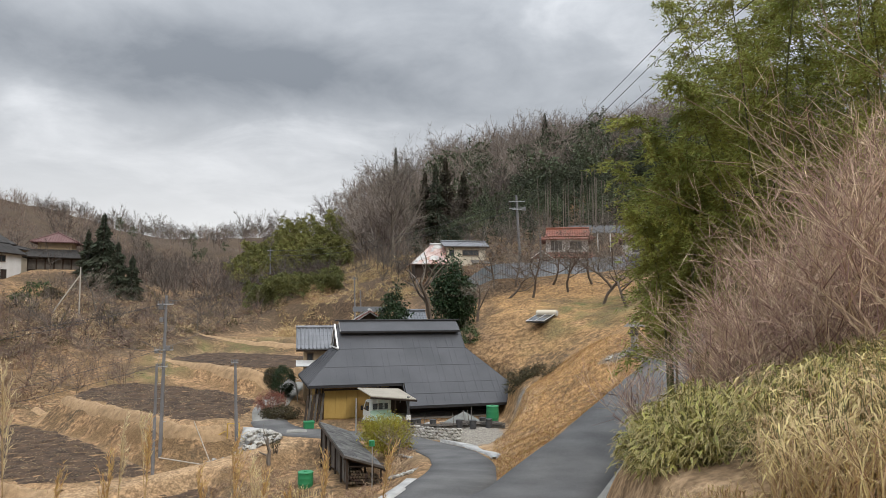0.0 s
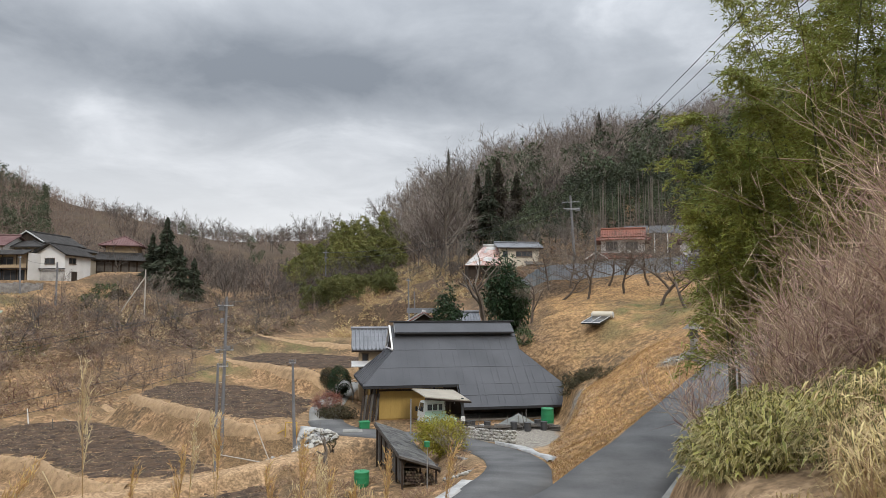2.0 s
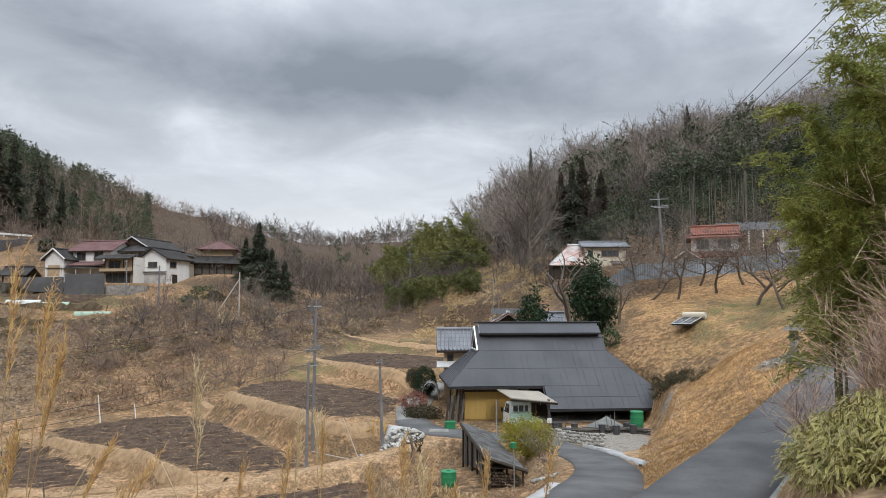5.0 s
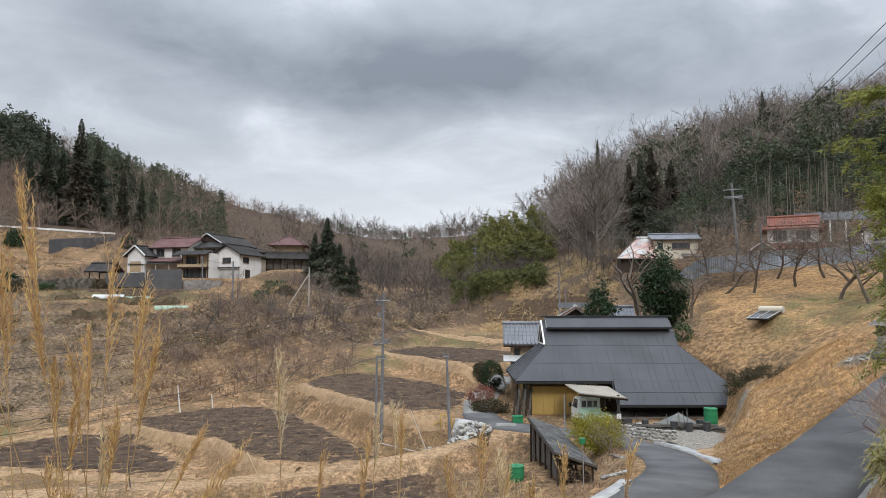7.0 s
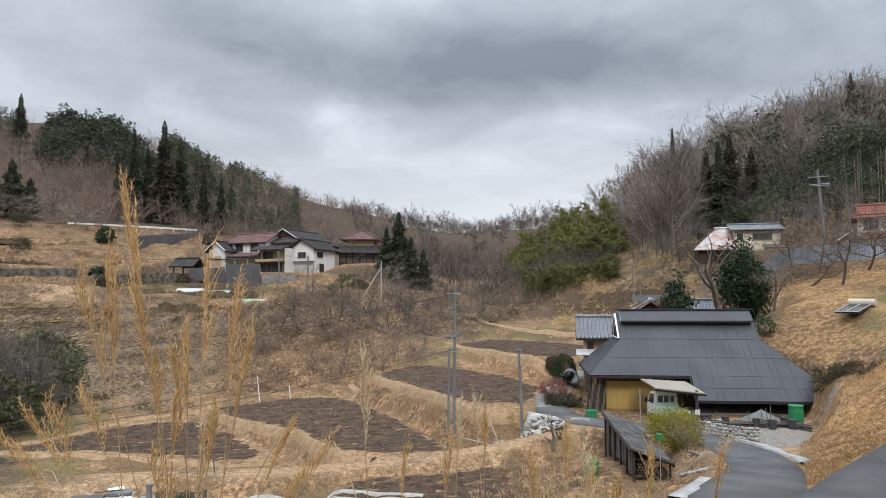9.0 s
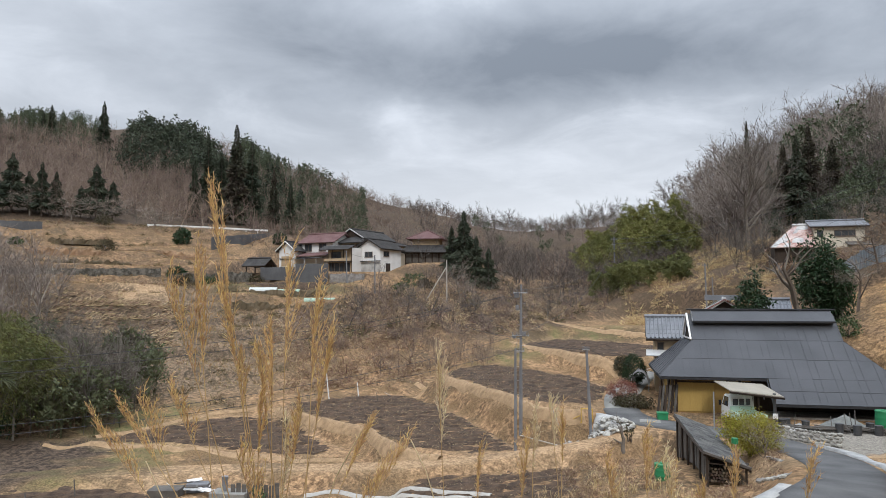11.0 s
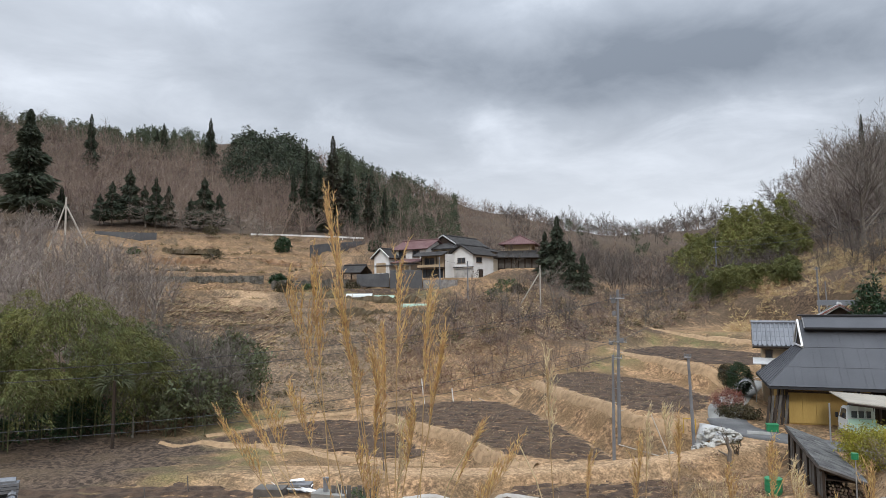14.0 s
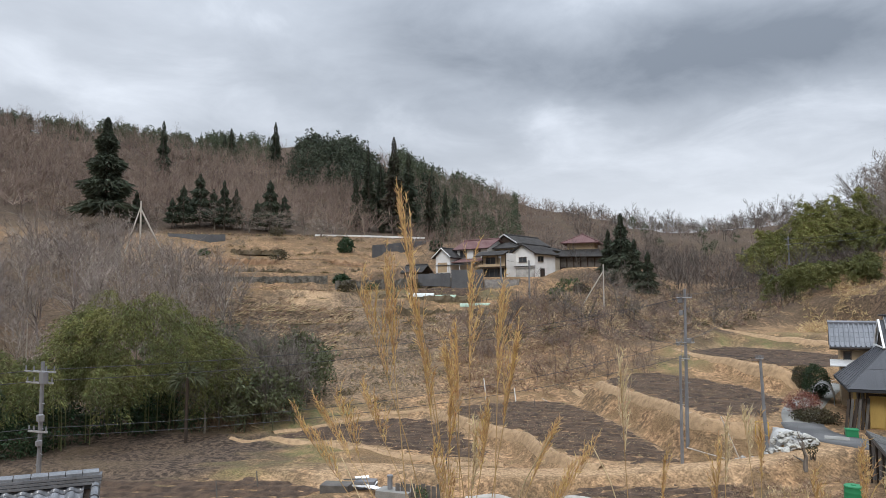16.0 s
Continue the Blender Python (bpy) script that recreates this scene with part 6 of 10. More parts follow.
# ---- the small farm truck ----
def truck():
    t = thing("kei_truck", pose(-3.75, 43.5, -7.62, 0, 0, 24), "small white farm truck with a pale mint bed", "truck")
    # local: +y forward, cab at the front
    bm = bmesh.new()
    prof = [(0.25, 0.45), (1.55, 0.45), (1.62, 0.75), (1.52, 1.05), (1.22, 1.72), (0.32, 1.78), (0.22, 1.1)]
    rows = []
    for x in (-0.70, 0.70):
        rows.append([bm.verts.new((x * (0.9 if z > 1.3 else 1.0), y, z)) for y, z in prof])
    bm.faces.new(rows[0])
    bm.faces.new(rows[1][::-1])
    for i in range(len(prof)):
        j = (i + 1) % len(prof)
        bm.faces.new((rows[0][i], rows[1][i], rows[1][j], rows[0][j]))
    bmesh.ops.bevel(bm, geom=list(bm.edges), offset=0.05, segments=2, affect="EDGES")
    cab = part("cab", bm, TRUCK_WHITE, t, smooth=False)
    part("rear_window", boxed(-0.48, 0.195, 1.2, 0.48, 0.24, 1.55, 0.02), GLASS, cab)
    for x in (-0.16, 0.16):
        part("window_bar", boxed(x - 0.015, 0.175, 1.2, x + 0.015, 0.195, 1.55), TRUCK_WHITE, cab)
    for s in (-1, 1):
        part("side_window", slabbed([(s * 0.70, 0.45, 1.08), (s * 0.70, 1.35, 1.08), (s * 0.645, 1.15, 1.6), (s * 0.645, 0.45, 1.62)], 0.03), GLASS, cab)
        m = part("mirror", boxed(s * 0.86 - 0.07, 1.25, 1.05, s * 0.86 + 0.07, 1.31, 1.33, 0.02), RUBBER, cab)
        part("mirror_arm", bar((s * 0.68, 1.3, 1.1), (s * 0.82, 1.28, 1.2), 0.015), RUBBER, m)
        part("headlight", boxed(s * 0.5 - 0.13, 1.6, 0.62, s * 0.5 + 0.13, 1.66, 0.78, 0.02), ALU, cab)
        part("tail_light", boxed(s * 0.62 - 0.07, -1.72, 0.42, s * 0.62 + 0.07, -1.68, 0.56), TILE_RED, t)
    part("windscreen", slabbed([(-0.6, 1.515, 1.1), (0.6, 1.515, 1.1), (0.55, 1.27, 1.66), (-0.55, 1.27, 1.66)], 0.03), GLASS, cab)
    part("bumper", boxed(-0.7, 1.58, 0.3, 0.7, 1.7, 0.48, 0.03), ALU, cab)
    bed = part("bed", boxed(-0.7, -1.65, 0.58, 0.7, 0.16, 0.66), TRUCK_MINT, t, "pale mint load bed")
    for b in ((-0.72, -1.68, 0.6, -0.67, 0.16, 0.95), (0.67, -1.68, 0.6, 0.72, 0.16, 0.95), (-0.67, -1.69, 0.6, 0.67, -1.64, 0.95), (-0.67, 0.11, 0.66, 0.67, 0.16, 1.15)):
        part("bed_board", boxed(*b, 0.01), TRUCK_MINT, bed)
    g = part("guard_frame", bar((-0.64, 0.13, 1.9), (0.64, 0.13, 1.9), 0.025), TRUCK_WHITE, bed)
    for x in (-0.62, -0.2, 0.2, 0.62):
        part("guard_bar", bar((x, 0.13, 1.1), (x, 0.13, 1.9), 0.02), TRUCK_WHITE, g)
    part("chassis", boxed(-0.35, -1.5, 0.36, 0.35, 1.5, 0.5), DARK_STEEL, t)
    for x in (-0.6, 0.6):
        for y in (-1.0, 0.95):
            w = part("wheel", bar((x - 0.07, y, 0.27), (x + 0.07, y, 0.27), 0.27, 0.27, 18), RUBBER, t)
            part("rim", bar((x - 0.075, y, 0.27), (x + 0.075, y, 0.27), 0.16, 0.16, 12), STEEL, w)
    part("number_plate", boxed(-0.16, -1.71, 0.36, 0.16, -1.69, 0.52), ALU, t)


truck()


# ---- the woodshed ----
def woodshed():
    bl, br, fl, fr = Vector((-6.84, 39.4, -6.5)), Vector((-5.3, 39.7, -7.02)), Vector((-4.35, 31.7, -6.72)), Vector((-2.6, 31.9, -7.26))
    s = thing("woodshed", pose(0, 0, 0), "long lean-to woodshed with a weathered dark shingle roof", "shed")
    roof = part("roof", slabbed([fl, fr, br, bl], 0.05), GREY_WOOD, s)
    n = 26
    for i in range(n):
        for j in range(5):
            a0, a1, c0, c1 = i / n, (i + 1) / n + 0.006, j / 5, (j + 1) / 5
            lift = Vector((0, 0, 0.03 + 0.012 * random.random() - 0.006 * (i % 2)))
            p = [fl.lerp(bl, a).lerp(fr.lerp(br, a), c) + lift for a, c in ((a0, c0), (a0, c1), (a1, c1), (a1, c0))]
            part("shingle", slabbed(p, 0.02), WOODROOF, roof)
    part("edge_board", bar(fl + Vector((-0.05, -0.08, 0.02)), fr + Vector((0.05, -0.08, 0.02)), 0.07, 0.07, 4), GREY_WOOD, roof)
    for k, (p, q) in enumerate(((fl, bl), (fr, br))):
        part("eave_beam", bar(p - Vector((0, 0, 0.12)), q - Vector((0, 0, 0.12)), 0.06, 0.06, 6), DARK_WOOD, s)
        for i in range(6):
            c = p.lerp(q, 0.015 + i / 5 * 0.97)
            c.x += (0.12, -0.12)[k]
            part("post", bar((c.x, c.y, gz(c.x, c.y) - 0.2), (c.x, c.y, c.z - 0.1), 0.055, 0.05, 6), DARK_WOOD, s)
    for i in range(6):
        a = 0.015 + i / 5 * 0.97
        part("rafter", bar(fl.lerp(bl, a) - Vector((0, 0, 0.1)), fr.lerp(br, a) - Vector((0, 0, 0.1)), 0.045, 0.045, 6), DARK_WOOD, s)
    for i in range(9):
        c, d = fl.lerp(bl, i / 9 + 0.02), fl.lerp(bl, (i + 1) / 9)
        z0, z1 = gz(c.x, c.y), gz(d.x, d.y)
        part("side_board", slabbed([(c.x + 0.2, c.y, z0 + 0.2), (d.x + 0.2, d.y, z1 + 0.2), (d.x + 0.2, d.y, d.z - 0.35), (c.x + 0.2, c.y, c.z - 0.35)], 0.04), GREY_WOOD, s)
    # firewood, stacked in two bays
    pile = thing("firewood_stack", pose(0, 0, 0), "split firewood stacked in rows inside the shed", "firewood")
    ax = (bl - fl).normalized()
    k = 0
    for row in range(9):
        for col in range(11):
            x = -4.1 + col * 0.135 + 0.05 * (row % 2)
            if x > -2.78:
                continue
            y = 32.0 + 0.09 * random.random()
            z = gz(-3.5, 32.0) + 0.14 + row * 0.125 + (0.2 if row > 4 else 0)
            if z > -7.3 - (x + 4.2) * 0.3:
                continue
            L = 0.5 + 0.25 * random.random()
            r = 0.045 + 0.022 * random.random()
            part("log", bar((x, y, z), (x + ax.x * L + 0.1 * (random.random() - 0.5), y + L, z + 0.05 * (random.random() - 0.5)), r, r * 0.9, 5), FIREWOOD, pile)
    for seg in range(1, 9):
        c = fl.lerp(bl, seg / 9.0 + 0.03)
        z0 = gz(c.x + 0.5, c.y)
        for row in range(7):
            for j in range(2):
                zz = z0 + 0.12 + row * 0.15
                if zz < c.z - 0.45:
                    part("log", bar((c.x + 0.3, c.y + 0.4 * j, zz), (c.x + 0.95, c.y + 0.4 * j + 0.12, zz), 0.075, 0.07, 5), FIREWOOD, pile)
    part("shelf_board", boxed(-4.2, 31.9, gz(-3.5, 32.0) + 0.86, -2.7, 32.6, gz(-3.5, 32.0) + 0.91), DARK_WOOD, s)


WOODROOF = mat("black_weathered_shingle", (0.055, 0.055, 0.056), (0.13, 0.125, 0.115), 3, 0.9, 0.6, 18, rand=0.3)
FIREWOOD = mat("split_firewood", (0.17, 0.125, 0.09), (0.07, 0.05, 0.038), 3, 0.9, 0.5, 18, rand=0.4)
woodshed()


# ---- stones, gravel and odds and ends round the yard ----
def stone_mesh(seed, flat=0.7):
    r = random.Random(seed)
    bm = bmesh.new()
    bmesh.ops.create_icosphere(bm, subdivisions=1, radius=0.5)
    for v in bm.verts:
        v.co *= 0.78 + 0.44 * r.random()
        v.co.z *= flat
        v.co.x *= 1.15
    me = bpy.data.meshes.new("stone")
    bm.to_mesh(me)
    bm.free()
    return me


STONES = [stone_mesh(i) for i in range(7)]
STONES_W = [stone_mesh(20 + i, 0.45) for i in range(6)]
for me in STONES:
    me.materials.append(STONE)
for me in STONES_W:
    me.materials.append(WHITE_STONE)


def stone_wall(line, rows, size, label, name="stone_wall", mesh_set=None, batter=0.06, base=None):
    w = thing(name, pose(0, 0, 0), label, "wall", kind="structure")
    pts = [Vector(p) for p in smooth_line(line, 10)]
    total = 0
    for a, b in zip(pts, pts[1:]):
        total += (b - a).length
    rr = random.Random(len(line) * 7 + rows)
    for row in range(rows):
        s = 0.0
        acc, i = 0.0, 0
        while i < len(pts) - 1:
            seg = (pts[i + 1] - pts[i]).length
            if s > acc + seg:
                acc += seg
                i += 1
                continue
            c = pts[i].lerp(pts[i + 1], (s - acc) / seg)
            t = (pts[i + 1] - pts[i]).normalized()
            nn = Vector((-t.y, t.x, 0))
            k = size * (0.75 + 0.5 * rr.random())
            z = (base if base is not None else gz(c.x, c.y)) if len(line[0]) == 2 else c.z
            o = new("stone", rr.choice(mesh_set or STONES))
            o.parent = w
            o.matrix_local = pose(*(c + nn * (batter * row + 0.05 * (rr.random() - 0.5))).xy, z + (row + 0.4) * size * 0.62, 30 * (rr.random() - 0.5), 30 * (rr.random() - 0.5), math.degrees(math.atan2(t.y, t.x)) + 50 * (rr.random() - 0.5)) @ Matrix.Diagonal((k, k * 0.9, k, 1))
            s += k * 1.02
    return w


stone_wall([(-2.0, 41.4, -7.62), (-0.9, 40.6, -7.6), (0.4, 39.7, -7.55), (1.0, 39.6, -7.5)], 4, 0.26, "dry wall of rough grey field stones beside the lane")
stone_wall([(-1.9, 26.0, -6.35), (-0.75, 28.5, -6.5), (-1.0, 31.2, -6.85), (-2.0, 33.4, -7.1)], 1, 0.24, "kerb of rough stones along the inner bend of the lane", "stone_edging")


def heap(name, cx, cy, rx, ry, n, size, meshes, label, category, top=0.8):
    z0 = gz(cx, cy)
    h = thing(name, pose(cx, cy, z0), label, category)
    rr = random.Random(n)
    px = np.linspace(-1, 1, 15)
    GX, GY = np.meshgrid(cx + rx * px, cy + ry * px, indexing="ij")
    lie = ground(GX, GY) - z0
    for i in range(n):
        a, d = rr.random() * 6.28, math.sqrt(rr.random())
        x, y = d * rx * math.cos(a), d * ry * math.sin(a)
        k = size * (0.6 + 0.9 * rr.random())
        o = new("stone", rr.choice(meshes))
        o.parent = h
        o.matrix_local = pose(x, y, lie[round((x / rx + 1) * 7), round((y / ry + 1) * 7)] + max(0, 1 - d * d) * top * rr.random() + 0.05, 70 * (rr.random() - 0.5), 70 * (rr.random() - 0.5), 360 * rr.random()) @ Matrix.Diagonal((k, k, k, 1))
    return h


heap("rubble_heap", -11.7, 41.6, 2.2, 1.7, 290, 0.36, STONES_W, "heap of pale broken concrete and stone below the lane", "rubble", 0.85)
heap("stone_row", 9.9, 37.2, 1.3, 0.4, 60, 0.18, STONES, "low row of grey stones at the foot of the lantern", "stones", 0.1)



def apron():
    a, b, c, d = (np.array(p, float) for p in ((-12.3, 42.9), (-10.2, 42.3), (-9.6, 43.6), (-12.6, 44.9)))
    n, top = 9, []
    for i in range(n + 1):
        for j in range(n + 1):
            p = (a * (1 - i / n) + b * i / n) * (1 - j / n) + (d * (1 - i / n) + c * i / n) * j / n
            top.append((p[0] + 0.12 * noise.noise(Vector((p[0], p[1], 2))), p[1] + 0.15 * noise.noise(Vector((p[0], p[1], 5))), 0))
    v = np.array(top)
    v[:, 2] = ground(v[:, 0], v[:, 1]) + 0.07
    k = n + 1
    rim = [i * k for i in range(k)] + [n * k + j for j in range(1, k)] + [i * k + n for i in range(n - 1, -1, -1)] + [j for j in range(n - 1, 0, -1)]
    low = v[rim] - np.array([0, 0, 0.35])
    f = [(i * k + j, (i + 1) * k + j, (i + 1) * k + j + 1, i * k + j + 1) for i in range(n) for j in range(n)]
    m = len(rim)
    f += [(rim[i], len(v) + i, len(v) + (i + 1) % m, rim[(i + 1) % m]) for i in range(m)]
    tagged(part("concrete_apron", mesh_np("concrete_apron", np.vstack([v, low]), np.array(f)), WHITE_CONCRETE), "pale poured concrete apron at the lane's edge", "pavement", kind="structure")


apron()


def verge():
    pts = smooth_line([(-0.1, 38.6, -7.3), (0.9, 36.6, -7.12), (1.75, 33.6, -6.83), (2.15, 31.2, -6.5), (2.1, 29.6, -6.32)], 8)
    rows = []
    for i, p in enumerate(pts):
        w = 0.15 + 0.4 * math.sin(math.pi * i / len(pts)) ** 2 + 0.08 * noise.noise(Vector(p))
        rows.append([(p[0] - w * 0.5, p[1], p[2] - 0.25), (p[0] - w * 0.5, p[1], p[2] + 0.02), (p[0] + w, p[1] + 0.2, p[2] - 0.02), (p[0] + w, p[1] + 0.2, p[2] - 0.25)])
    v = np.array(rows).reshape(-1, 3)
    f = [(i * 4 + j, i * 4 + j + 1, i * 4 + 5 + j, i * 4 + 4 + j) for i in range(len(rows) - 1) for j in range(3)]
    tagged(part("concrete_verge", mesh_np("concrete_verge", v, np.array(f)[:, ::-1]), WHITE_CONCRETE), "white concrete verge on the outer bend of the lane", "verge", kind="structure")
    pts = smooth_line([(-1.6, 19.0, -5.2), (-1.15, 22.0, -5.55), (-1.0, 23.6, -5.75)], 6)
    rows = [[(p[0] - 0.22, p[1], p[2] - 0.25), (p[0] - 0.2, p[1], p[2] + 0.05), (p[0] + 0.2, p[1], p[2] + 0.03), (p[0] + 0.2, p[1], p[2] - 0.25)] for p in pts]
    v = np.array(rows).reshape(-1, 3)
    f = [(i * 4 + j, i * 4 + j + 1, i * 4 + 5 + j, i * 4 + 4 + j) for i in range(len(rows) - 1) for j in range(3)]
    tagged(part("concrete_verge", mesh_np("concrete_verge", v, np.array(f)[:, ::-1]), WHITE_CONCRETE), "narrow white concrete edging on the inner bend", "verge", kind="structure")
    # gutter blocks beside the hill road
    g = thing("road_gutter", pose(0, 0, 0), "mossy concrete gutter blocks along the hill road", "kerb", kind="structure")
    pts = [Vector(p) for p in smooth_line(ROAD, 24)]
    for p, q in zip(pts, pts[1:]):
        if 7 < p.y < 23:
            t = (q - p).normalized()
            nn = Vector((t.y, -t.x, 0))
            a, b = p + nn * 1.33, q + nn * 1.33
            part("kerb_block", slabbed([a + Vector((0, 0, 0.09)), b - t * 0.02 + Vector((0, 0, 0.09)), b - t * 0.02 + nn * 0.32 + Vector((0, 0, 0.11)), a + nn * 0.32 + Vector((0, 0, 0.11))], 0.3), CONCRETE, g)


verge()


HEAP_GRAVEL = mat("fine_grey_gravel", (0.21, 0.215, 0.20), (0.13, 0.135, 0.125), 3.0, 0.95, 0.8, 30, contrast=0.5)


def gravel_heap():
    n, k = 12, 40
    v, f = [], []
    for i in range(n + 1):
        d = i / n
        for j in range(k):
            a = 6.283 * j / k
            x, y = 1.5 * d * math.cos(a), 1.0 * d * math.sin(a)
            v.append((x, y, 0.8 * (1 - d) ** 1.05 + 0.06 * noise.noise(Vector((x * 3, y * 3, 1))) - 0.05))
    f = [(i * k + j, i * k + (j + 1) % k, (i + 1) * k + (j + 1) % k, (i + 1) * k + j) for i in range(n) for j in range(k)]
    ob = part("gravel_heap", mesh_np("gravel_heap", v, np.array(f)[:, ::-1], True), HEAP_GRAVEL)
    ob.matrix_world = pose(1.35, 45.6, gz(1.35, 45.6))
    tagged(ob, "grey-green heap of fine gravel in the yard", "gravel")


gravel_heap()


def barrel(x, y, label, r=0.36, h=1.0):
    b = thing("plastic_barrel", on_ground(x, y), label, "barrel", "green barrels")
    bm = bmesh.new()
    prof = [(0, 0.0), (r * 0.86, 0.0), (r * 0.93, 0.1), (r, h * 0.3), (r * 1.02, h * 0.33), (r, h * 0.36), (r, h * 0.62), (r * 1.02, h * 0.65), (r, h * 0.68), (r * 0.95, h * 0.92), (r * 0.98, h * 0.96)]
    vs = [bm.verts.new((p[0], 0, p[1])) for p in prof]
    es = [bm.edges.new((a, c)) for a, c in zip(vs, vs[1:])]
    bmesh.ops.spin(bm, geom=vs + es, cent=(0, 0, 0), axis=(0, 0, 1), angle=2 * math.pi, steps=24)
    bmesh.ops.remove_doubles(bm, verts=bm.verts, dist=0.001)
    part("body", bm, GREEN_PLASTIC, b, smooth=True)
    lid = part("lid", bar((0, 0, h * 0.95), (0, 0, h), r * 1.03, r * 0.98, 24), GREEN_PLASTIC, b)
    part("lid_knob", bar((0, 0, h), (0, 0, h + 0.04), 0.1, 0.08, 10), GREEN_PLASTIC, lid)


barrel(3.15, 45.4, "tall green plastic barrel beside the gravel heap", 0.4, 1.08)
barrel(*at(10.85, 34.0), "green plastic compost bin among dry grass", 0.36, 0.75)


def lantern():
    x, y = 9.95, 36.7
    L = thing("stone_lantern", on_ground(x, y), "mossy grey stone lantern with a broad cap on a pillar", "lantern")
    for name, z0, z1, r0, r1, s in (("base", -0.1, 0.18, 0.42, 0.36, 6), ("shaft", 0.18, 1.05, 0.2, 0.18, 10), ("platform", 1.05, 1.2, 0.22, 0.36, 6), ("light_box", 1.2, 1.5, 0.2, 0.2, 6), ("cap", 1.5, 1.72, 0.55, 0.3, 6), ("cap_top", 1.72, 1.8, 0.3, 0.1, 6), ("finial", 1.8, 1.98, 0.1, 0.04, 8)):
        part(name, bar((0, 0, z0), (0, 0, z1), r0, r1, s), STONE, L)


lantern()


def solar_heater():
    x, y = 7.6, 54.3
    s = thing("solar_water_heater", on_ground(x, y, -28), "discarded solar water heater with a cream tank on the grass", "water heater")
    part("collector", slabbed([(-0.9, -1.0, 0.15), (0.55, -1.0, 0.15), (0.75, 0.9, 0.62), (-0.7, 0.9, 0.62)], 0.12), GLASS, s, "dull glazed collector panel")
    for i in range(3):
        a = -0.88 + i * 0.7
        part("frame_bar", bar((a, -1.02, 0.17), (a + 0.2, 0.92, 0.65), 0.025), ALU, s)
    part("frame_bar", bar((-0.92, -1.02, 0.16), (0.57, -1.02, 0.16), 0.03), ALU, s)
    tank = part("tank", bar((-0.75, 1.1, 0.72), (0.85, 1.1, 0.72), 0.27, 0.27, 16), CREAM_WALL, s, "cream cylindrical tank")
    for xx in (-0.77, 0.87):
        part("tank_cap", bar((xx - 0.03, 1.1, 0.72), (xx + 0.03, 1.1, 0.72), 0.22, 0.22, 16), ALU, tank)
    for xx in (-0.6, 0.6):
        part("leg", bar((xx, 1.0, -0.15), (xx, 1.05, 0.5), 0.03), STEEL, s)


solar_heater()


def marker_post():
    x, y = at(5.65, 31.0)
    p = thing("marker_post", on_ground(x, y), "thin grey post with a green plastic marker", "post")
    h = -6.05 - gz(x, y)
    part("shaft", bar((0, 0, -0.2), (0, 0, h), 0.025, 0.02), STEEL, p)
    part("marker", bar((-0.02, 0, h - 0.05), (-0.02, 0, h + 0.18), 0.13, 0.13, 10), GREEN_PLASTIC, p)


marker_post()


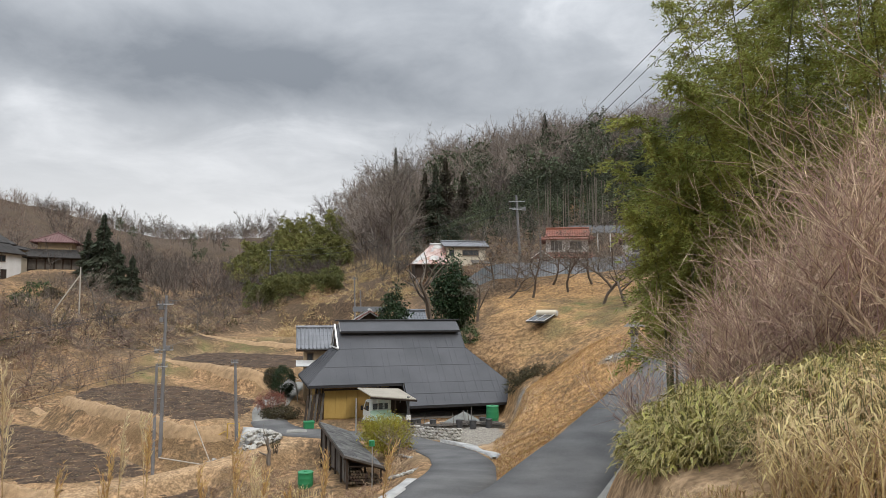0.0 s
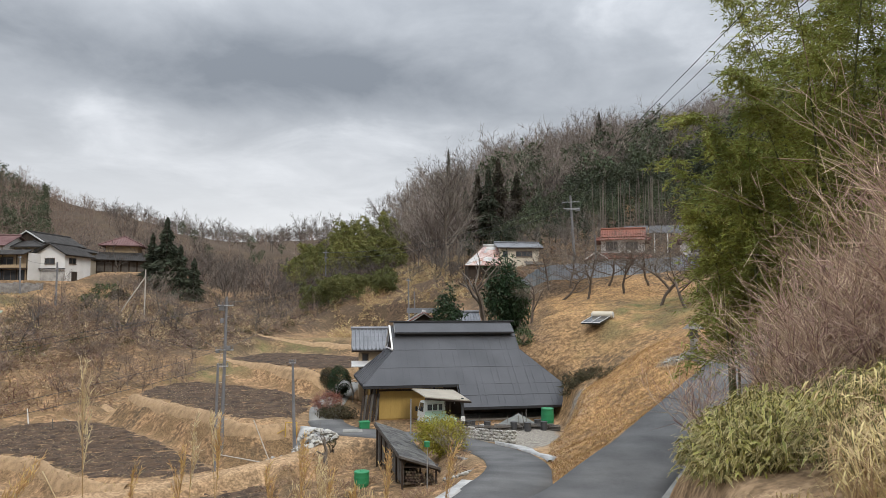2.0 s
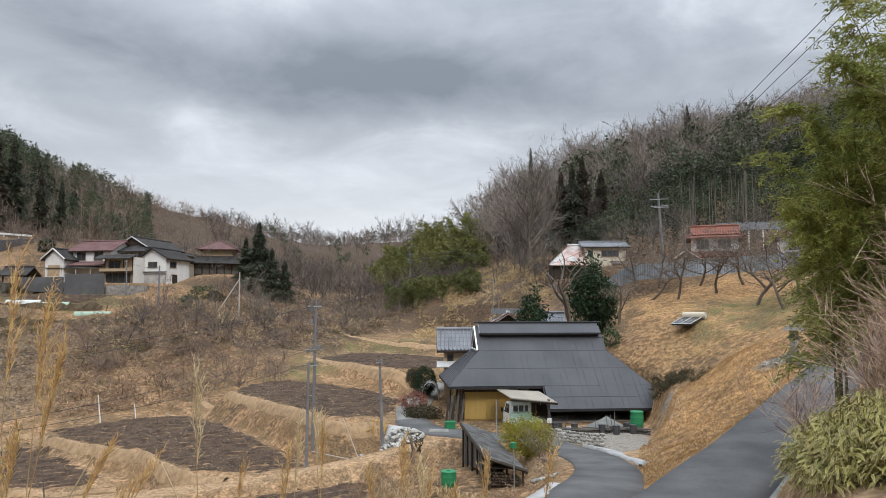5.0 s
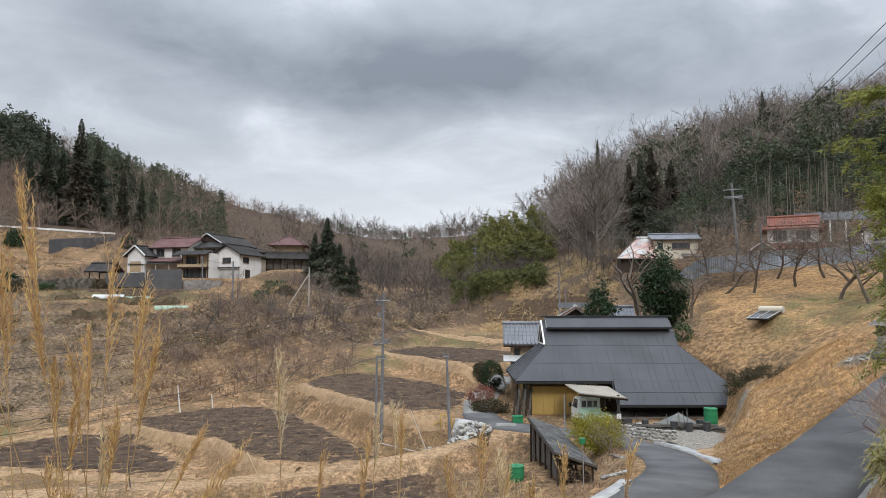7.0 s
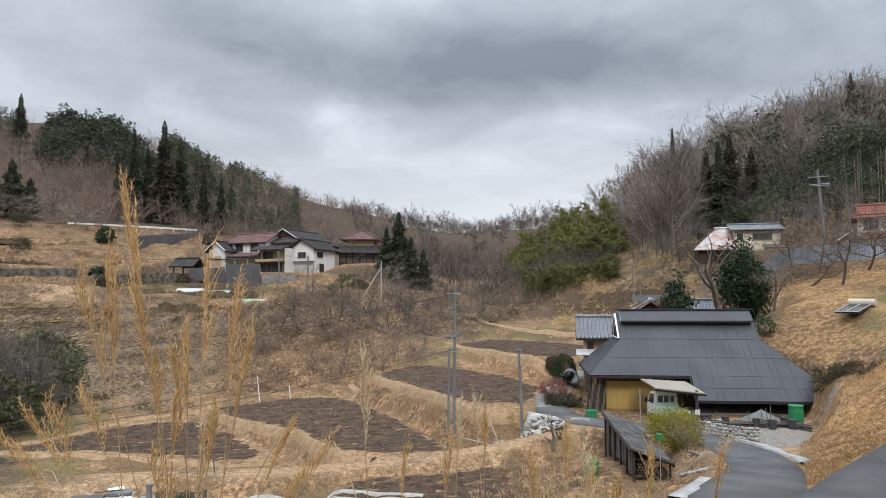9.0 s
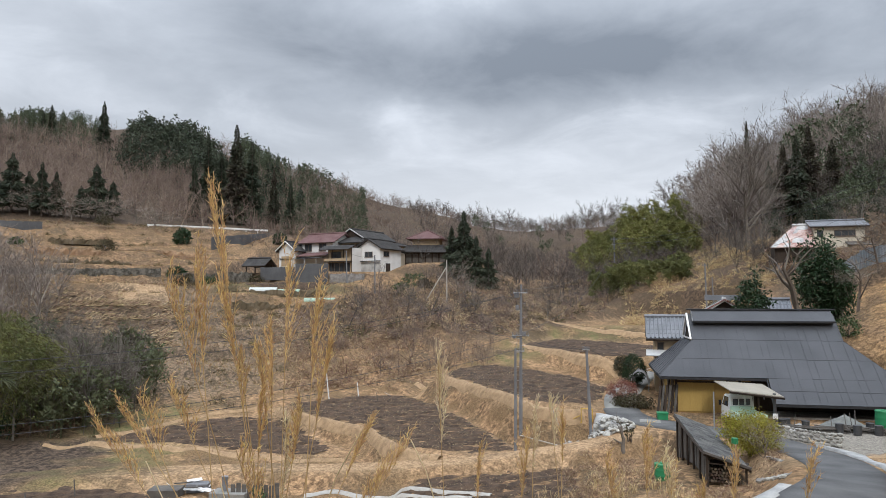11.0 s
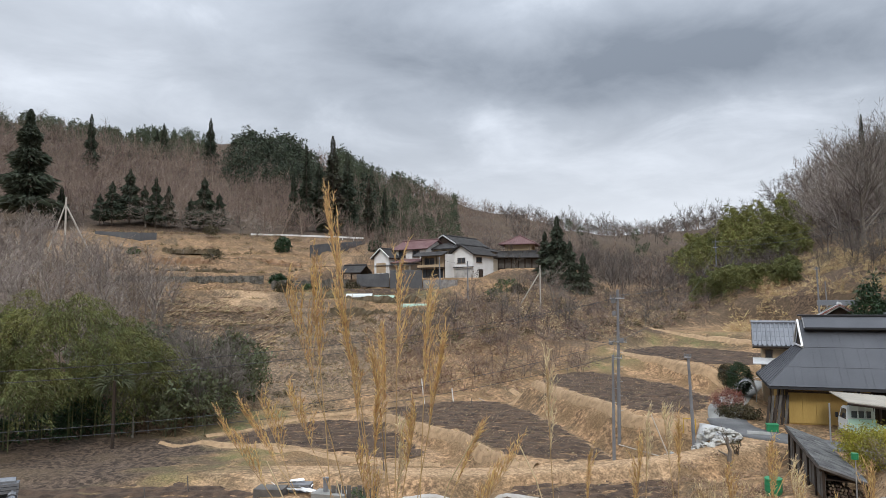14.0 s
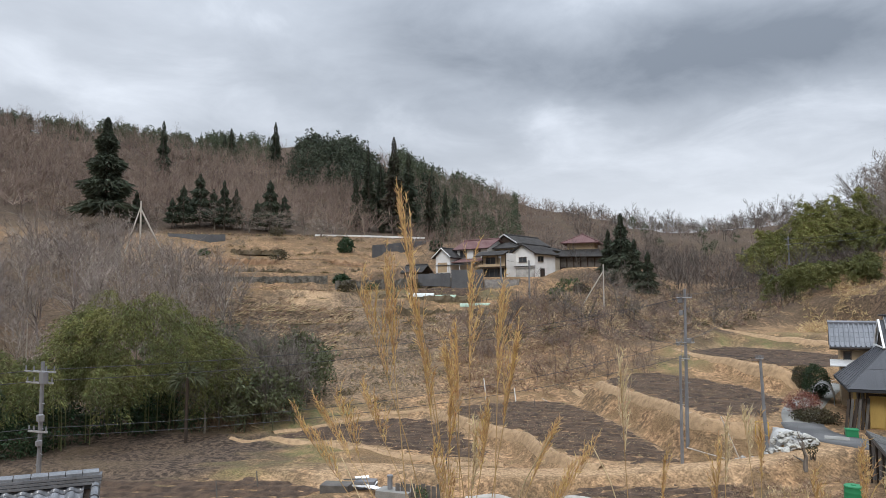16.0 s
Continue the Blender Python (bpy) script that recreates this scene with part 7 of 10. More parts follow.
def yard_clutter():
    rr = random.Random(4)
    for i in range(26):
        a = rr.random()
        x, y = -2.0 + 5.0 * a, 43.1 + 1.6 * rr.random()
        if i % 4 == 0:
            t = thing("timber_stack", on_ground(x, y, rr.uniform(-30, 30)), "small stack of weathered timber under the low eave", "timber")
            for j in range(5):
                part("plank", boxed(-0.9, j * 0.1 % 0.3, 0.06 * j, 0.9 - 0.2 * rr.random(), j * 0.1 % 0.3 + 0.12, 0.06 * j + 0.05), GREY_WOOD, t)
        elif i % 4 == 1:
            t = thing("metal_drum", on_ground(x, y, 0), "dark metal drum in the yard", "drum")
            part("body", bar((0, 0, 0), (0, 0, 0.5), 0.2, 0.2, 14), DARK_STEEL, t)
            part("rim", bar((0, 0, 0.48), (0, 0, 0.52), 0.215, 0.215, 14), DARK_STEEL, t)
        elif i % 4 == 2:
            t = thing("leaning_pole", on_ground(x, y, 0), "pole leaning among the yard clutter", "pole")
            part("shaft", bar((0, 0, 0), (0.15 * rr.uniform(-1, 1), 0.3, 0.8 + 0.5 * rr.random()), 0.025, 0.02), GREY_WOOD, t)
        else:
            t = thing("tarpaulin_bundle", on_ground(x, y, rr.uniform(0, 90)), "crumpled pale tarpaulin bundle", "tarpaulin")
            me = stone_mesh(40 + i, 0.5)
            part("cover", me, WHITE_CONCRETE, t).matrix_local = Matrix.Scale(0.8, 4)
    # box lids and a green crate by the farmhouse corner
    t = thing("crate", pose(-8.4, 44.6, gz(-8.4, 44.6), 0, 0, 20), "green plastic crate by the farmhouse corner", "crate")
    part("body", boxed(-0.3, -0.25, 0, 0.3, 0.25, 0.45, 0.02), GREEN_PLASTIC, t)
    part("rim", boxed(-0.33, -0.28, 0.42, 0.33, 0.28, 0.48), GREEN_PLASTIC, t)
    for i in range(6):
        t = thing("leaning_board", pose(-8.9 + 0.16 * i, 45.3 + 0.25 * i, gz(-8.6, 45.4), 0, 0, 0), "weathered board leaning at the farmhouse corner", "board", "leaning boards")
        part("board", slabbed([(0, 0, 0), (0.14, 0, 0), (0.3, 0.4, 1.9), (0.16, 0.4, 1.9)], 0.03), GREY_WOOD if i % 2 else DARK_WOOD, t)
    t = thing("manhole_cover", pose(-8.9, 43.4, gz(-8.9, 43.4) + 0.02, 0, 0, 12), "brown concrete pit cover in the lane", "cover")
    part("cover", boxed(-0.6, -0.5, 0.02, 0.6, 0.5, 0.09, 0.01), CONCRETE, t)
    g = thing("yellow_rail", pose(-13.3, 44.0, gz(-13.3, 44.0)), "yellow bent pipe barrier at the field's corner", "barrier")
    ym = mat("yellow_paint", (0.55, 0.36, 0.06), (0.45, 0.28, 0.05), 3, 0.5, 0.0)
    for p, q in (((0, 0, 0), (0, 0, 0.9)), ((0, 0, 0.9), (0.7, 0.1, 0.9)), ((0.7, 0.1, 0.9), (0.7, 0.1, 0)), ((-0.1, 0, 0.45), (-1.9, -1.0, -0.5)), ((0, 0, 0.05), (-2.0, -0.4, -0.6))):
        part("pipe", bar(p, q, 0.03), ym, g)
    # greenhouse hoop and white cover up the side lane
    c = thing("poly_tunnel", pose(-11.5, 52.8, gz(-11.5, 52.8), 0, 0, 10), "small plastic hoop shelter beside the lane", "poly tunnel")
    bm = bmesh.new()
    prev = None
    for i in range(13):
        a = math.pi * i / 12
        cur = [bm.verts.new((0.65 * math.cos(a), y, 1.45 * math.sin(a) ** 0.7 if 0 < i < 12 else 0)) for y in (0, 2.4)]
        if prev:
            bm.faces.new((prev[0], prev[1], cur[1], cur[0]))
        prev = cur
    part("cover", bm, mat("grey_plastic_sheet", (0.35, 0.37, 0.37), (0.25, 0.26, 0.26), 2, 0.4, 0.1, through_light=0.3), c)
    for y in (0.0, 1.2, 2.4):
        part("hoop", bar((0.66, y, 0), (0.66, y, 0.7), 0.02), STEEL, c)


yard_clutter()


# ---- field odds and ends ----
def stake(x, y, length, tilt, turn, label="pale bamboo stake stuck in the field bank", m=None, r=0.035):
    s = thing("stake", on_ground(x, y, turn), label, "stake", "field stakes")
    part("shaft", bar((0, 0, -0.1), (length * math.sin(radians(tilt)), 0, length * math.cos(radians(tilt))), r, r * 0.8, 6), m or mat_pale, s)


for px, r, ln, ti, tu in ((24.2, 50, 2.4, 80, 60), (13.3, 63, 3.0, 78, 40), (20.0, 76, 2.6, 86, 10), (18.0, 40.5, 2.3, -24, 0), (17.0, 41.5, 3.8, 84, 175), (31.5, 63, 2.2, 86, 150)):
    x, y = at(px, r)
    stake(x, y, ln, ti, tu)
for b, r, ln in ((36.85, 60, 2.2), (34.5, 62, 1.3), (33.0, 58, 0.8), (40.2, 40, 1.0), (55.0, 40, 0.9), (58.0, 39, 0.8)):
    x, y = at(b, r)
    stake(x, y, ln, -8, 0, "white painted stake in the field", WHITE_WALL if ln > 1 else GREY_WOOD, 0.05 if ln > 1 else 0.035)


def mulch():
    m = mat("pale_plastic_mulch", (0.46, 0.44, 0.40), (0.33, 0.30, 0.26), 1.5, 0.5, 0.3, 8)
    for i, (u, v) in enumerate((((-13.5, 30.2), (-22.8, 28.4)), ((-14.0, 29.2), (-22.5, 27.0)), ((-17, 27.2), (-22.3, 25.6)))):
        n = 26
        rows = []
        for j in range(n + 1):
            s = j / n
            x, y = u[0] + (v[0] - u[0]) * s, u[1] + (v[1] - u[1]) * s
            w = 0.16 + 0.05 * noise.noise(Vector((x, y, i)))
            z = gz(x, y) + 0.16 + 0.03 * noise.noise(Vector((x * 2, y * 2, 5)))
            rows.append([(x, y - w, z - 0.15), (x, y - w * 0.5, z), (x, y + w * 0.5, z), (x, y + w, z - 0.15)])
        va = np.array(rows).reshape(-1, 3)
        f = [(a * 4 + b, a * 4 + b + 1, a * 4 + 5 + b, a * 4 + 4 + b) for a in range(n) for b in range(3)]
        tagged(part("mulch_strip", mesh_np("mulch_strip", va, np.array(f)), m), "pale plastic mulch sheet over a vegetable row", "mulch", "mulch strips")


mulch()


def scrap():
    x, y = at(47.6, 38.0)
    h = thing("scrap_heap", on_ground(x, y, 30), "collapsed shed heap of white sheets, boards and a grey box", "scrap heap")
    rr = random.Random(9)
    part("box", boxed(-0.1, 0.2, 0.0, 1.0, 0.9, 0.45, 0.02), POLE_GREY, h)
    part("platform", boxed(-1.6, -0.9, 0, -0.1, 0.1, 0.45), GREY_WOOD, h)
    for i in range(9):
        c = Vector((rr.uniform(-1.3, 1.0), rr.uniform(-0.6, 0.7), rr.uniform(0.25, 0.6)))
        a = Vector((rr.uniform(0.4, 0.9), rr.uniform(-0.3, 0.3), rr.uniform(-0.25, 0.25)))
        b = Vector((rr.uniform(-0.15, 0.15), rr.uniform(0.15, 0.4), rr.uniform(-0.1, 0.15)))
        part("sheet", slabbed([c, c + a, c + a + b, c + b], 0.015), WHITE_WALL if i % 3 else ALU, h)
    for i in range(6):
        c = Vector((rr.uniform(-1.7, 0.6), rr.uniform(-0.8, 0.6), 0.4))
        part("board", bar(c, c + Vector((rr.uniform(0.6, 1.4), rr.uniform(-0.4, 0.4), rr.uniform(-0.3, 0.3))), 0.04, 0.04, 4), GREY_WOOD, h)
    x, y = at(44.4, 36.6)
    b = thing("well_block", on_ground(x, y, 20), "low grey concrete water tank with a pipe stand", "tank")
    part("basin", boxed(-0.9, -0.5, 0, 0.9, 0.5, 0.4, 0.02), CONCRETE, b)
    part("pipe_stand", bar((-0.3, 0, 0.4), (-0.3, 0, 1.0), 0.13, 0.13, 12), POLE_GREY, b)
    part("pipe_cap", bar((-0.3, 0, 1.0), (-0.3, 0, 1.1), 0.16, 0.16, 12), POLE_GREY, b)
    x, y = at(42.6, 36.0)
    b = thing("board_fence", on_ground(x, y, 25), "low fence of weathered boards beside the tank", "fence")
    for i in range(9):
        part("board", boxed(-1.2 + i * 0.27, 0, 0, -0.98 + i * 0.27, 0.03, 0.6 + 0.12 * rr.random()), GREY_WOOD, b)


scrap()


# ---- the tiled roof below the road ----
def near_roof():
    h = thing("tiled_outbuilding", pose(-14.45, 2.55, -8.6, 0, 0, 62), "outbuilding below the road with a glossy grey tiled roof", "house")
    # local: x along the eave, y uphill to the ridge
    shell(h, -4.2, 2.6, 0, 4, -0.5, 3.6, CREAM_WALL)
    L0, L1, y0, y1, z0, z1 = -5.0, 3.2, -0.8, 2.0, 3.6, 5.0
    roof = part("roof", slabbed([(L0, y0, z0 - 0.06), (L1, y0, z0 - 0.06), (L1, y1, z1 - 0.06), (L0, y1, z1 - 0.06)], 0.1), DARK_WOOD, h)
    part("roof_slope", slabbed([(L1, 2 * y1 - y0, z0), (L0, 2 * y1 - y0, z0), (L0, y1, z1), (L1, y1, z1)], 0.1), TILE_GREY, roof)
    # one wave-shaped tile, shared by all
    n = 7
    v, f = [], []
    for i in range(n):
        s = i / (n - 1)
        hh = 0.045 * math.sin(s * 2 * math.pi) + (0.012 if s > 0.9 else 0)
        for t in (0.0, 1.0):
            for th in (0.0, -0.018):
                v.append((s * 0.30, t * 0.30, hh + th + (0.02 if t == 0 else 0.0)))
    for i in range(n - 1):
        a, b = i * 4, i * 4 + 4
        f += [(a, b, b + 2, a + 2), (a + 1, a + 3, b + 3, b + 1), (a, a + 1, b + 1, b)]
    tile = mesh_np("tile", v, np.array(f), True)
    tile.materials.append(KAWARA)
    slope = math.atan2(z1 - z0, y1 - y0)
    rows = int(math.hypot(y1 - y0, z1 - z0) / 0.26)
    cols = int((L1 - L0) / 0.275)
    for r in range(rows):
        for q in range(cols):
            o = new("tile", tile)
            o.parent = roof
            d = r * 0.262
            o.matrix_local = Matrix.Translation((L0 + q * 0.275, y0 + d * math.cos(slope), z0 + d * math.sin(slope) + 0.03)) @ Matrix.Rotation(slope, 4, "X")
    for i in range(3):
        part("ridge_course", boxed(L0 - 0.1, y1 - 0.17 + 0.02 * i, z1 + 0.02 + i * 0.06, L1 + 0.1, y1 + 0.17 - 0.02 * i, z1 + 0.07 + i * 0.06), KAWARA, roof)
    for i in range(28):
        x = L0 + i * 0.295
        part("ridge_tile", bar((x, y1, z1 + 0.19), (x + 0.28, y1, z1 + 0.19), 0.1, 0.095, 10), KAWARA, roof)
    for i in range(rows):
        d = i * 0.262
        part("verge_tile", bar((L1, y0 + d * math.cos(slope), z0 + d * math.sin(slope) + 0.06), (L1, y0 + (d + 0.26) * math.cos(slope), z0 + (d + 0.26) * math.sin(slope) + 0.045), 0.09, 0.085, 8), KAWARA, roof)


KAWARA = mat("glazed_grey_roof_tile", (0.085, 0.09, 0.10), (0.16, 0.165, 0.175), 2.0, 0.25, 0.05, 25, rand=0.12, spec=0.7)
near_roof()


# ---- hillside odds and ends on the far terraces ----
def bank_wall(name, stops, material, label, thick=0.9, rough=0.12, step=0.35, seed=1):
    """A terrace wall through stops (bearing, range, foot, top), with an uneven top and face."""
    r = random.Random(seed)
    b, rr, zb, zt = (np.array(c, float) for c in zip(*stops))
    n = max(4, int(abs(b[-1] - b[0]) * 0.0175 * rr.mean() / step))
    bm = bmesh.new()
    prev = None
    for i in range(n + 1):
        q = b[0] + (b[-1] - b[0]) * i / n
        o = 1 if b[-1] > b[0] else -1
        v = [float(np.interp(q * o, b * o, c)) for c in (rr, zb, zt)]
        up = v[2] + r.uniform(-rough, rough)
        ring = []
        for back, z in ((0.0, v[1] - 0.4), (0.0, v[1] * 0.5 + up * 0.5), (0.08, up), (thick + 0.6, up + r.uniform(-0.5, 0.3) * rough), (thick + 0.6, v[1] - 0.4)):
            x, y = at(q, v[0] + back + r.uniform(-rough, rough) * 0.6)
            ring.append(bm.verts.new((x, y, z)))
        if prev:
            for j in range(5):
                bm.faces.new((prev[j], prev[(j + 1) % 5], ring[(j + 1) % 5], ring[j]))
        else:
            bm.faces.new(ring)
        prev = ring
    bm.faces.new(prev[::-1])
    bmesh.ops.recalc_face_normals(bm, faces=bm.faces)
    return tagged(part(name, bm, material), label, "wall", kind="structure")


OLD_STONE = mat("old_mossy_stone", (0.17, 0.155, 0.13), (0.055, 0.05, 0.04), 1.6, 0.95, 0.8, 6, contrast=0.25)
EARTH_BANK = mat("orange_earth_bank", (0.36, 0.23, 0.135), (0.22, 0.14, 0.085), 0.5, 0.95, 0.6, 4)
WEED_BANK = mat("dark_weedy_bank", (0.17, 0.128, 0.08), (0.075, 0.062, 0.038), 0.8, 0.95, 0.8, 5)
bank_wall("terrace_wall", [(60.2, 115.6, 2.4, 3.7), (54, 117, 2.5, 3.75), (49.5, 119.6, 2.6, 4.0)], OLD_STONE, "old dry-stone terrace wall with weeds", seed=2)
bank_wall("terrace_wall", [(48.9, 117.6, 1.6, 3.05), (45.5, 121, 1.9, 3.3), (42.8, 125.2, 2.4, 3.7)], OLD_STONE, "low grey dry-stone garden wall", rough=0.2, seed=3)
bank_wall("retaining_wall", [(61.6, 154.6, 12.8, 13.75), (58.6, 151.0, 11.1, 13.4), (57.4, 152.0, 12.0, 13.6)], WALL_DARK, "dark concrete retaining wall under the upper road", rough=0.04, seed=4)
bank_wall("retaining_wall", [(45.9, 148.0, 8.8, 11.3), (43.5, 154, 10.4, 12.4), (41.5, 160, 12.2, 13.3)], WALL_DARK, "dark block retaining wall under the guard rail", rough=0.06, seed=5)
bank_wall("retaining_wall", [(39.5, 115.6, 1.4, 4.75), (36.9, 115.6, 1.4, 4.8)], WALL_DARK, "tall dark concrete retaining wall below the white house", rough=0.02, seed=6)
bank_wall("terrace_wall", [(42.2, 117.4, 2.6, 4.2), (39.55, 116.4, 2.4, 4.3)], WALL_DARK, "weathered concrete garden wall beside the shelter", rough=0.05, seed=7)
bank_wall("stone_footing", [(36.8, 115.4, 1.5, 3.2), (34.0, 115.8, 2.0, 3.1)], WHITE_STONE, "pale stone footing under the front wing", rough=0.1, seed=8)
bank_wall("terrace_bank", [(58.4, 133.6, 6.6, 7.5), (55, 133.4, 6.6, 7.5), (53.6, 133.4, 6.8, 7.4)], EARTH_BANK, "bare orange earth bank on the terraced hillside", rough=0.2, seed=9)
bank_wall("terrace_bank", [(60.5, 126, 4.6, 5.3), (55, 127, 4.8, 5.4), (51.5, 128, 4.8, 5.3)], WEED_BANK, "dark weedy terrace bank", rough=0.25, seed=10)
bank_wall("terrace_bank", [(52.5, 138, 7.2, 7.9), (49.5, 138, 7.0, 7.8), (46.6, 136, 6.2, 6.9)], EARTH_BANK, "reddish earth bank below the guard rail", rough=0.25, seed=11)
bank_wall("terrace_bank", [(47.6, 130, 4.6, 5.5), (44.5, 133, 4.6, 5.7), (42.6, 136, 4.4, 5.4)], WEED_BANK, "dark weedy bank with cut wood above the garden", rough=0.3, seed=12)
bank_wall("terrace_bank", [(44.3, 100.6, -2.1, -1.0), (40, 98.0, -2.6, -1.5), (34.6, 93.8, -2.8, -1.8)], WEED_BANK, "dark weedy bank across the lower slope", rough=0.3, seed=13)
bank_wall("terrace_bank", [(45.4, 109.5, -0.3, 0.7), (42, 106, -0.8, 0.3), (37, 104.5, -0.6, 0.4)], WEED_BANK, "dark bank at the edge of the vegetable garden", rough=0.25, seed=14)
bank_wall("terrace_bank", [(34.8, 101.5, -0.9, 0.4), (31.5, 99, -1.6, -0.5)], EARTH_BANK, "bare orange earth bank below the front wing", rough=0.3, seed=15)
bank_wall("terrace_bank", [(57.0, 144, 9.4, 10.0), (53, 145, 9.4, 9.9)], WEED_BANK, "dark weedy bank on the upper hillside", rough=0.3, seed=16)


def far_side():
    r = thing("guard_rail", pose(0, 0, 0), "long white steel guard rail along the upper road", "guard rail")
    pts = [Vector(p) for p in smooth_line([(-131, 108.0, 14.75), (-120, 115.6, 14.3), (-109.3, 123.0, 13.7)], 5)]
    for p, q in zip(pts, pts[1:]):
        d = Vector((0, 0, 0.4))
        part("rail", slabbed([p + d, q + d, q + d + Vector((0, 0, 0.38)), p + d + Vector((0, 0, 0.38))], 0.08), WHITE_WALL, r)
        part("post", bar(p + Vector((0.2, 0.2, -0.8)), p + Vector((0.2, 0.2, 0.7)), 0.07), WHITE_WALL, r)
    g = thing("garden_pavilion", pose(-86.2, 91.6, gz(-84.4, 92.2) - 0.3, 0, 0, 8), "small dark-roofed open garden shelter", "shelter")
    for x in (0, 3.4):
        for y in (0, 2.6):
            part("post", boxed(x - 0.08, y - 0.08, -0.4, x + 0.08, y + 0.08, 2.3), DARK_WOOD, g)
    gable_roof(g, 0, 3.4, 0, 2.6, 2.3, 0.9, TILE_DARK, "x", 0.6, 0.35)
    # low plastic tunnels over vegetable beds
    wm = mat("white_row_cover", (0.66, 0.68, 0.66), (0.55, 0.58, 0.55), 2, 0.5, 0.1)
    gm = mat("green_row_cover", (0.30, 0.42, 0.32), (0.38, 0.48, 0.38), 2, 0.5, 0.1)
    for b, r0, ln, turn, m in ((43.0, 108, 4.0, 30, wm), (38.8, 103, 4.4, 28, gm), (40.8, 107, 3.2, 26, gm)):
        x, y = at(b, r0)
        bm = bmesh.new()
        prev = None
        for i in range(9):
            a = math.pi * i / 8
            cur = [bm.verts.new((xx, 0.45 * math.cos(a), 0.55 * math.sin(a) - 0.05)) for xx in (0, ln)]
            if prev:
                bm.faces.new((prev[0], prev[1], cur[1], cur[0]))
            prev = cur
        ob = part("row_cover", bm, m, smooth=True)
        ob.matrix_world = on_ground(x, y, turn)
        tagged(ob, "low plastic tunnel over a vegetable bed", "row cover", "row covers")


far_side()


# ---- plants: generators ----
def branches(r, height, trunk_r, levels, first=0.3, spread=0.9, kids=(5, 4, 4), shrink=0.62, wiggle=0.18, up=0.25, lean=(0, 0)):
    """Grows a leafless tree: rows of (from, to, radius, radius) and the tips."""
    segs, tips = [], []

    def grow(p, d, length, rad, level):
        n = 4 if level == 0 else 3
        pts, dirs = [p], [d]
        for i in range(n):
            d = d + np.array([r.normal(0, wiggle), r.normal(0, wiggle), r.normal(0, wiggle * 0.6) + (up * 0.25 if level else 0)])
            d = d / np.linalg.norm(d)
            q = p + d * length / n
            r0, r1 = rad * (1 - 0.6 * i / n), rad * (1 - 0.6 * (i + 1) / n)
            segs.append([*p, *q, r0, r1])
            p = q
            pts.append(p)
            dirs.append(d)
        tips.append((p, d, level))
        if level >= levels:
            return
        for k in range(kids[min(level, len(kids) - 1)]):
            s = first + (1 - first) * (k + r.random()) / kids[min(level, len(kids) - 1)] if level == 0 else r.uniform(0.25, 1.0)
            i = min(int(s * n), n - 1)
            c = pts[i] + (pts[i + 1] - pts[i]) * (s * n - i)
            a = r.uniform(0, 6.283)
            side = np.array([math.cos(a), math.sin(a), 0.0])
            nd = dirs[i] * (1 - spread * 0.55) + side * spread + np.array([0, 0, up])
            grow(c, nd / np.linalg.norm(nd), length * shrink * r.uniform(0.75, 1.15), rad * (1 - 0.6 * s) * 0.6, level + 1)

    d0 = np.array([lean[0], lean[1], 1.0])
    grow(np.zeros(3), d0 / np.linalg.norm(d0), height, trunk_r, 0)
    return np.array(segs), tips


def twigs_at(r, tips, per, length, width, least=1, droop=0.0):
    p, d = [], []
    for q, t, level in tips:
        if level < least:
            continue
        for _ in range(per):
            p.append(q - t * r.uniform(0, length * 0.8))
            d.append(t + r.normal(0, 0.6, 3) + np.array([0, 0, 0.15]))
    p, d = np.array(p), np.array(d)
    return slivers_np(p, d, length * r.uniform(0.5, 1.2, len(p)), width, r, droop)


def moved(quads, x, y, z, turn, s, sz=None):
    c, n = math.cos(turn), math.sin(turn)
    m = np.array([[c * s, -n * s, 0], [n * s, c * s, 0], [0, 0, s if sz is None else sz]])
    return quads @ m.T + np.array([x, y, z])


def bare_far(seed, limbs=9, subs=5, fine=7, tall=10.0, fan=0.95, low=0.3):
    """A leafless tree 10 m high with limbs fanning into a rounded crown of fine twigs, cheap enough for a wood."""
    r = np.random.default_rng(seed)
    fork = np.array([r.normal(0, 0.2), r.normal(0, 0.2), tall * r.uniform(low * 0.75, low * 1.25)])
    lp, ld, ll, lw = [np.zeros(3)], [fork], [tall * 0.8], [0.26]
    for i in range(limbs):
        a, e = r.uniform(0, 6.283), fan * math.sqrt(r.uniform(0.01, 1.0))
        d = np.array([math.cos(a) * math.sin(e), math.sin(a) * math.sin(e), math.cos(e)])
        L = (tall - fork[2]) * (1.0 - 0.22 * e) * r.uniform(0.85, 1.0)
        base = fork * r.uniform(0.7, 1.1)
        lp.append(base), ld.append(d), ll.append(L), lw.append(0.13)
        for j in range(subs):
            s = r.uniform(0.2, 0.9)
            q = base + d * L * s
            d2 = d + r.normal(0, 0.5, 3) + np.array([0, 0, 0.15])
            d2 /= np.linalg.norm(d2)
            L2 = L * 0.5 * (1.15 - 0.6 * s) * r.uniform(0.6, 1.1)
            lp.append(q), ld.append(d2), ll.append(L2), lw.append(0.075)
            for k in range(fine):
                lp.append(q + d2 * L2 * r.uniform(0.15, 1.0))
                ld.append(d2 + r.normal(0, 0.6, 3))
                ll.append(r.uniform(0.6, 1.5))
                lw.append(0.05)
    return tri_slivers(np.array(lp), np.array(ld), np.array(ll), np.array(lw), r)


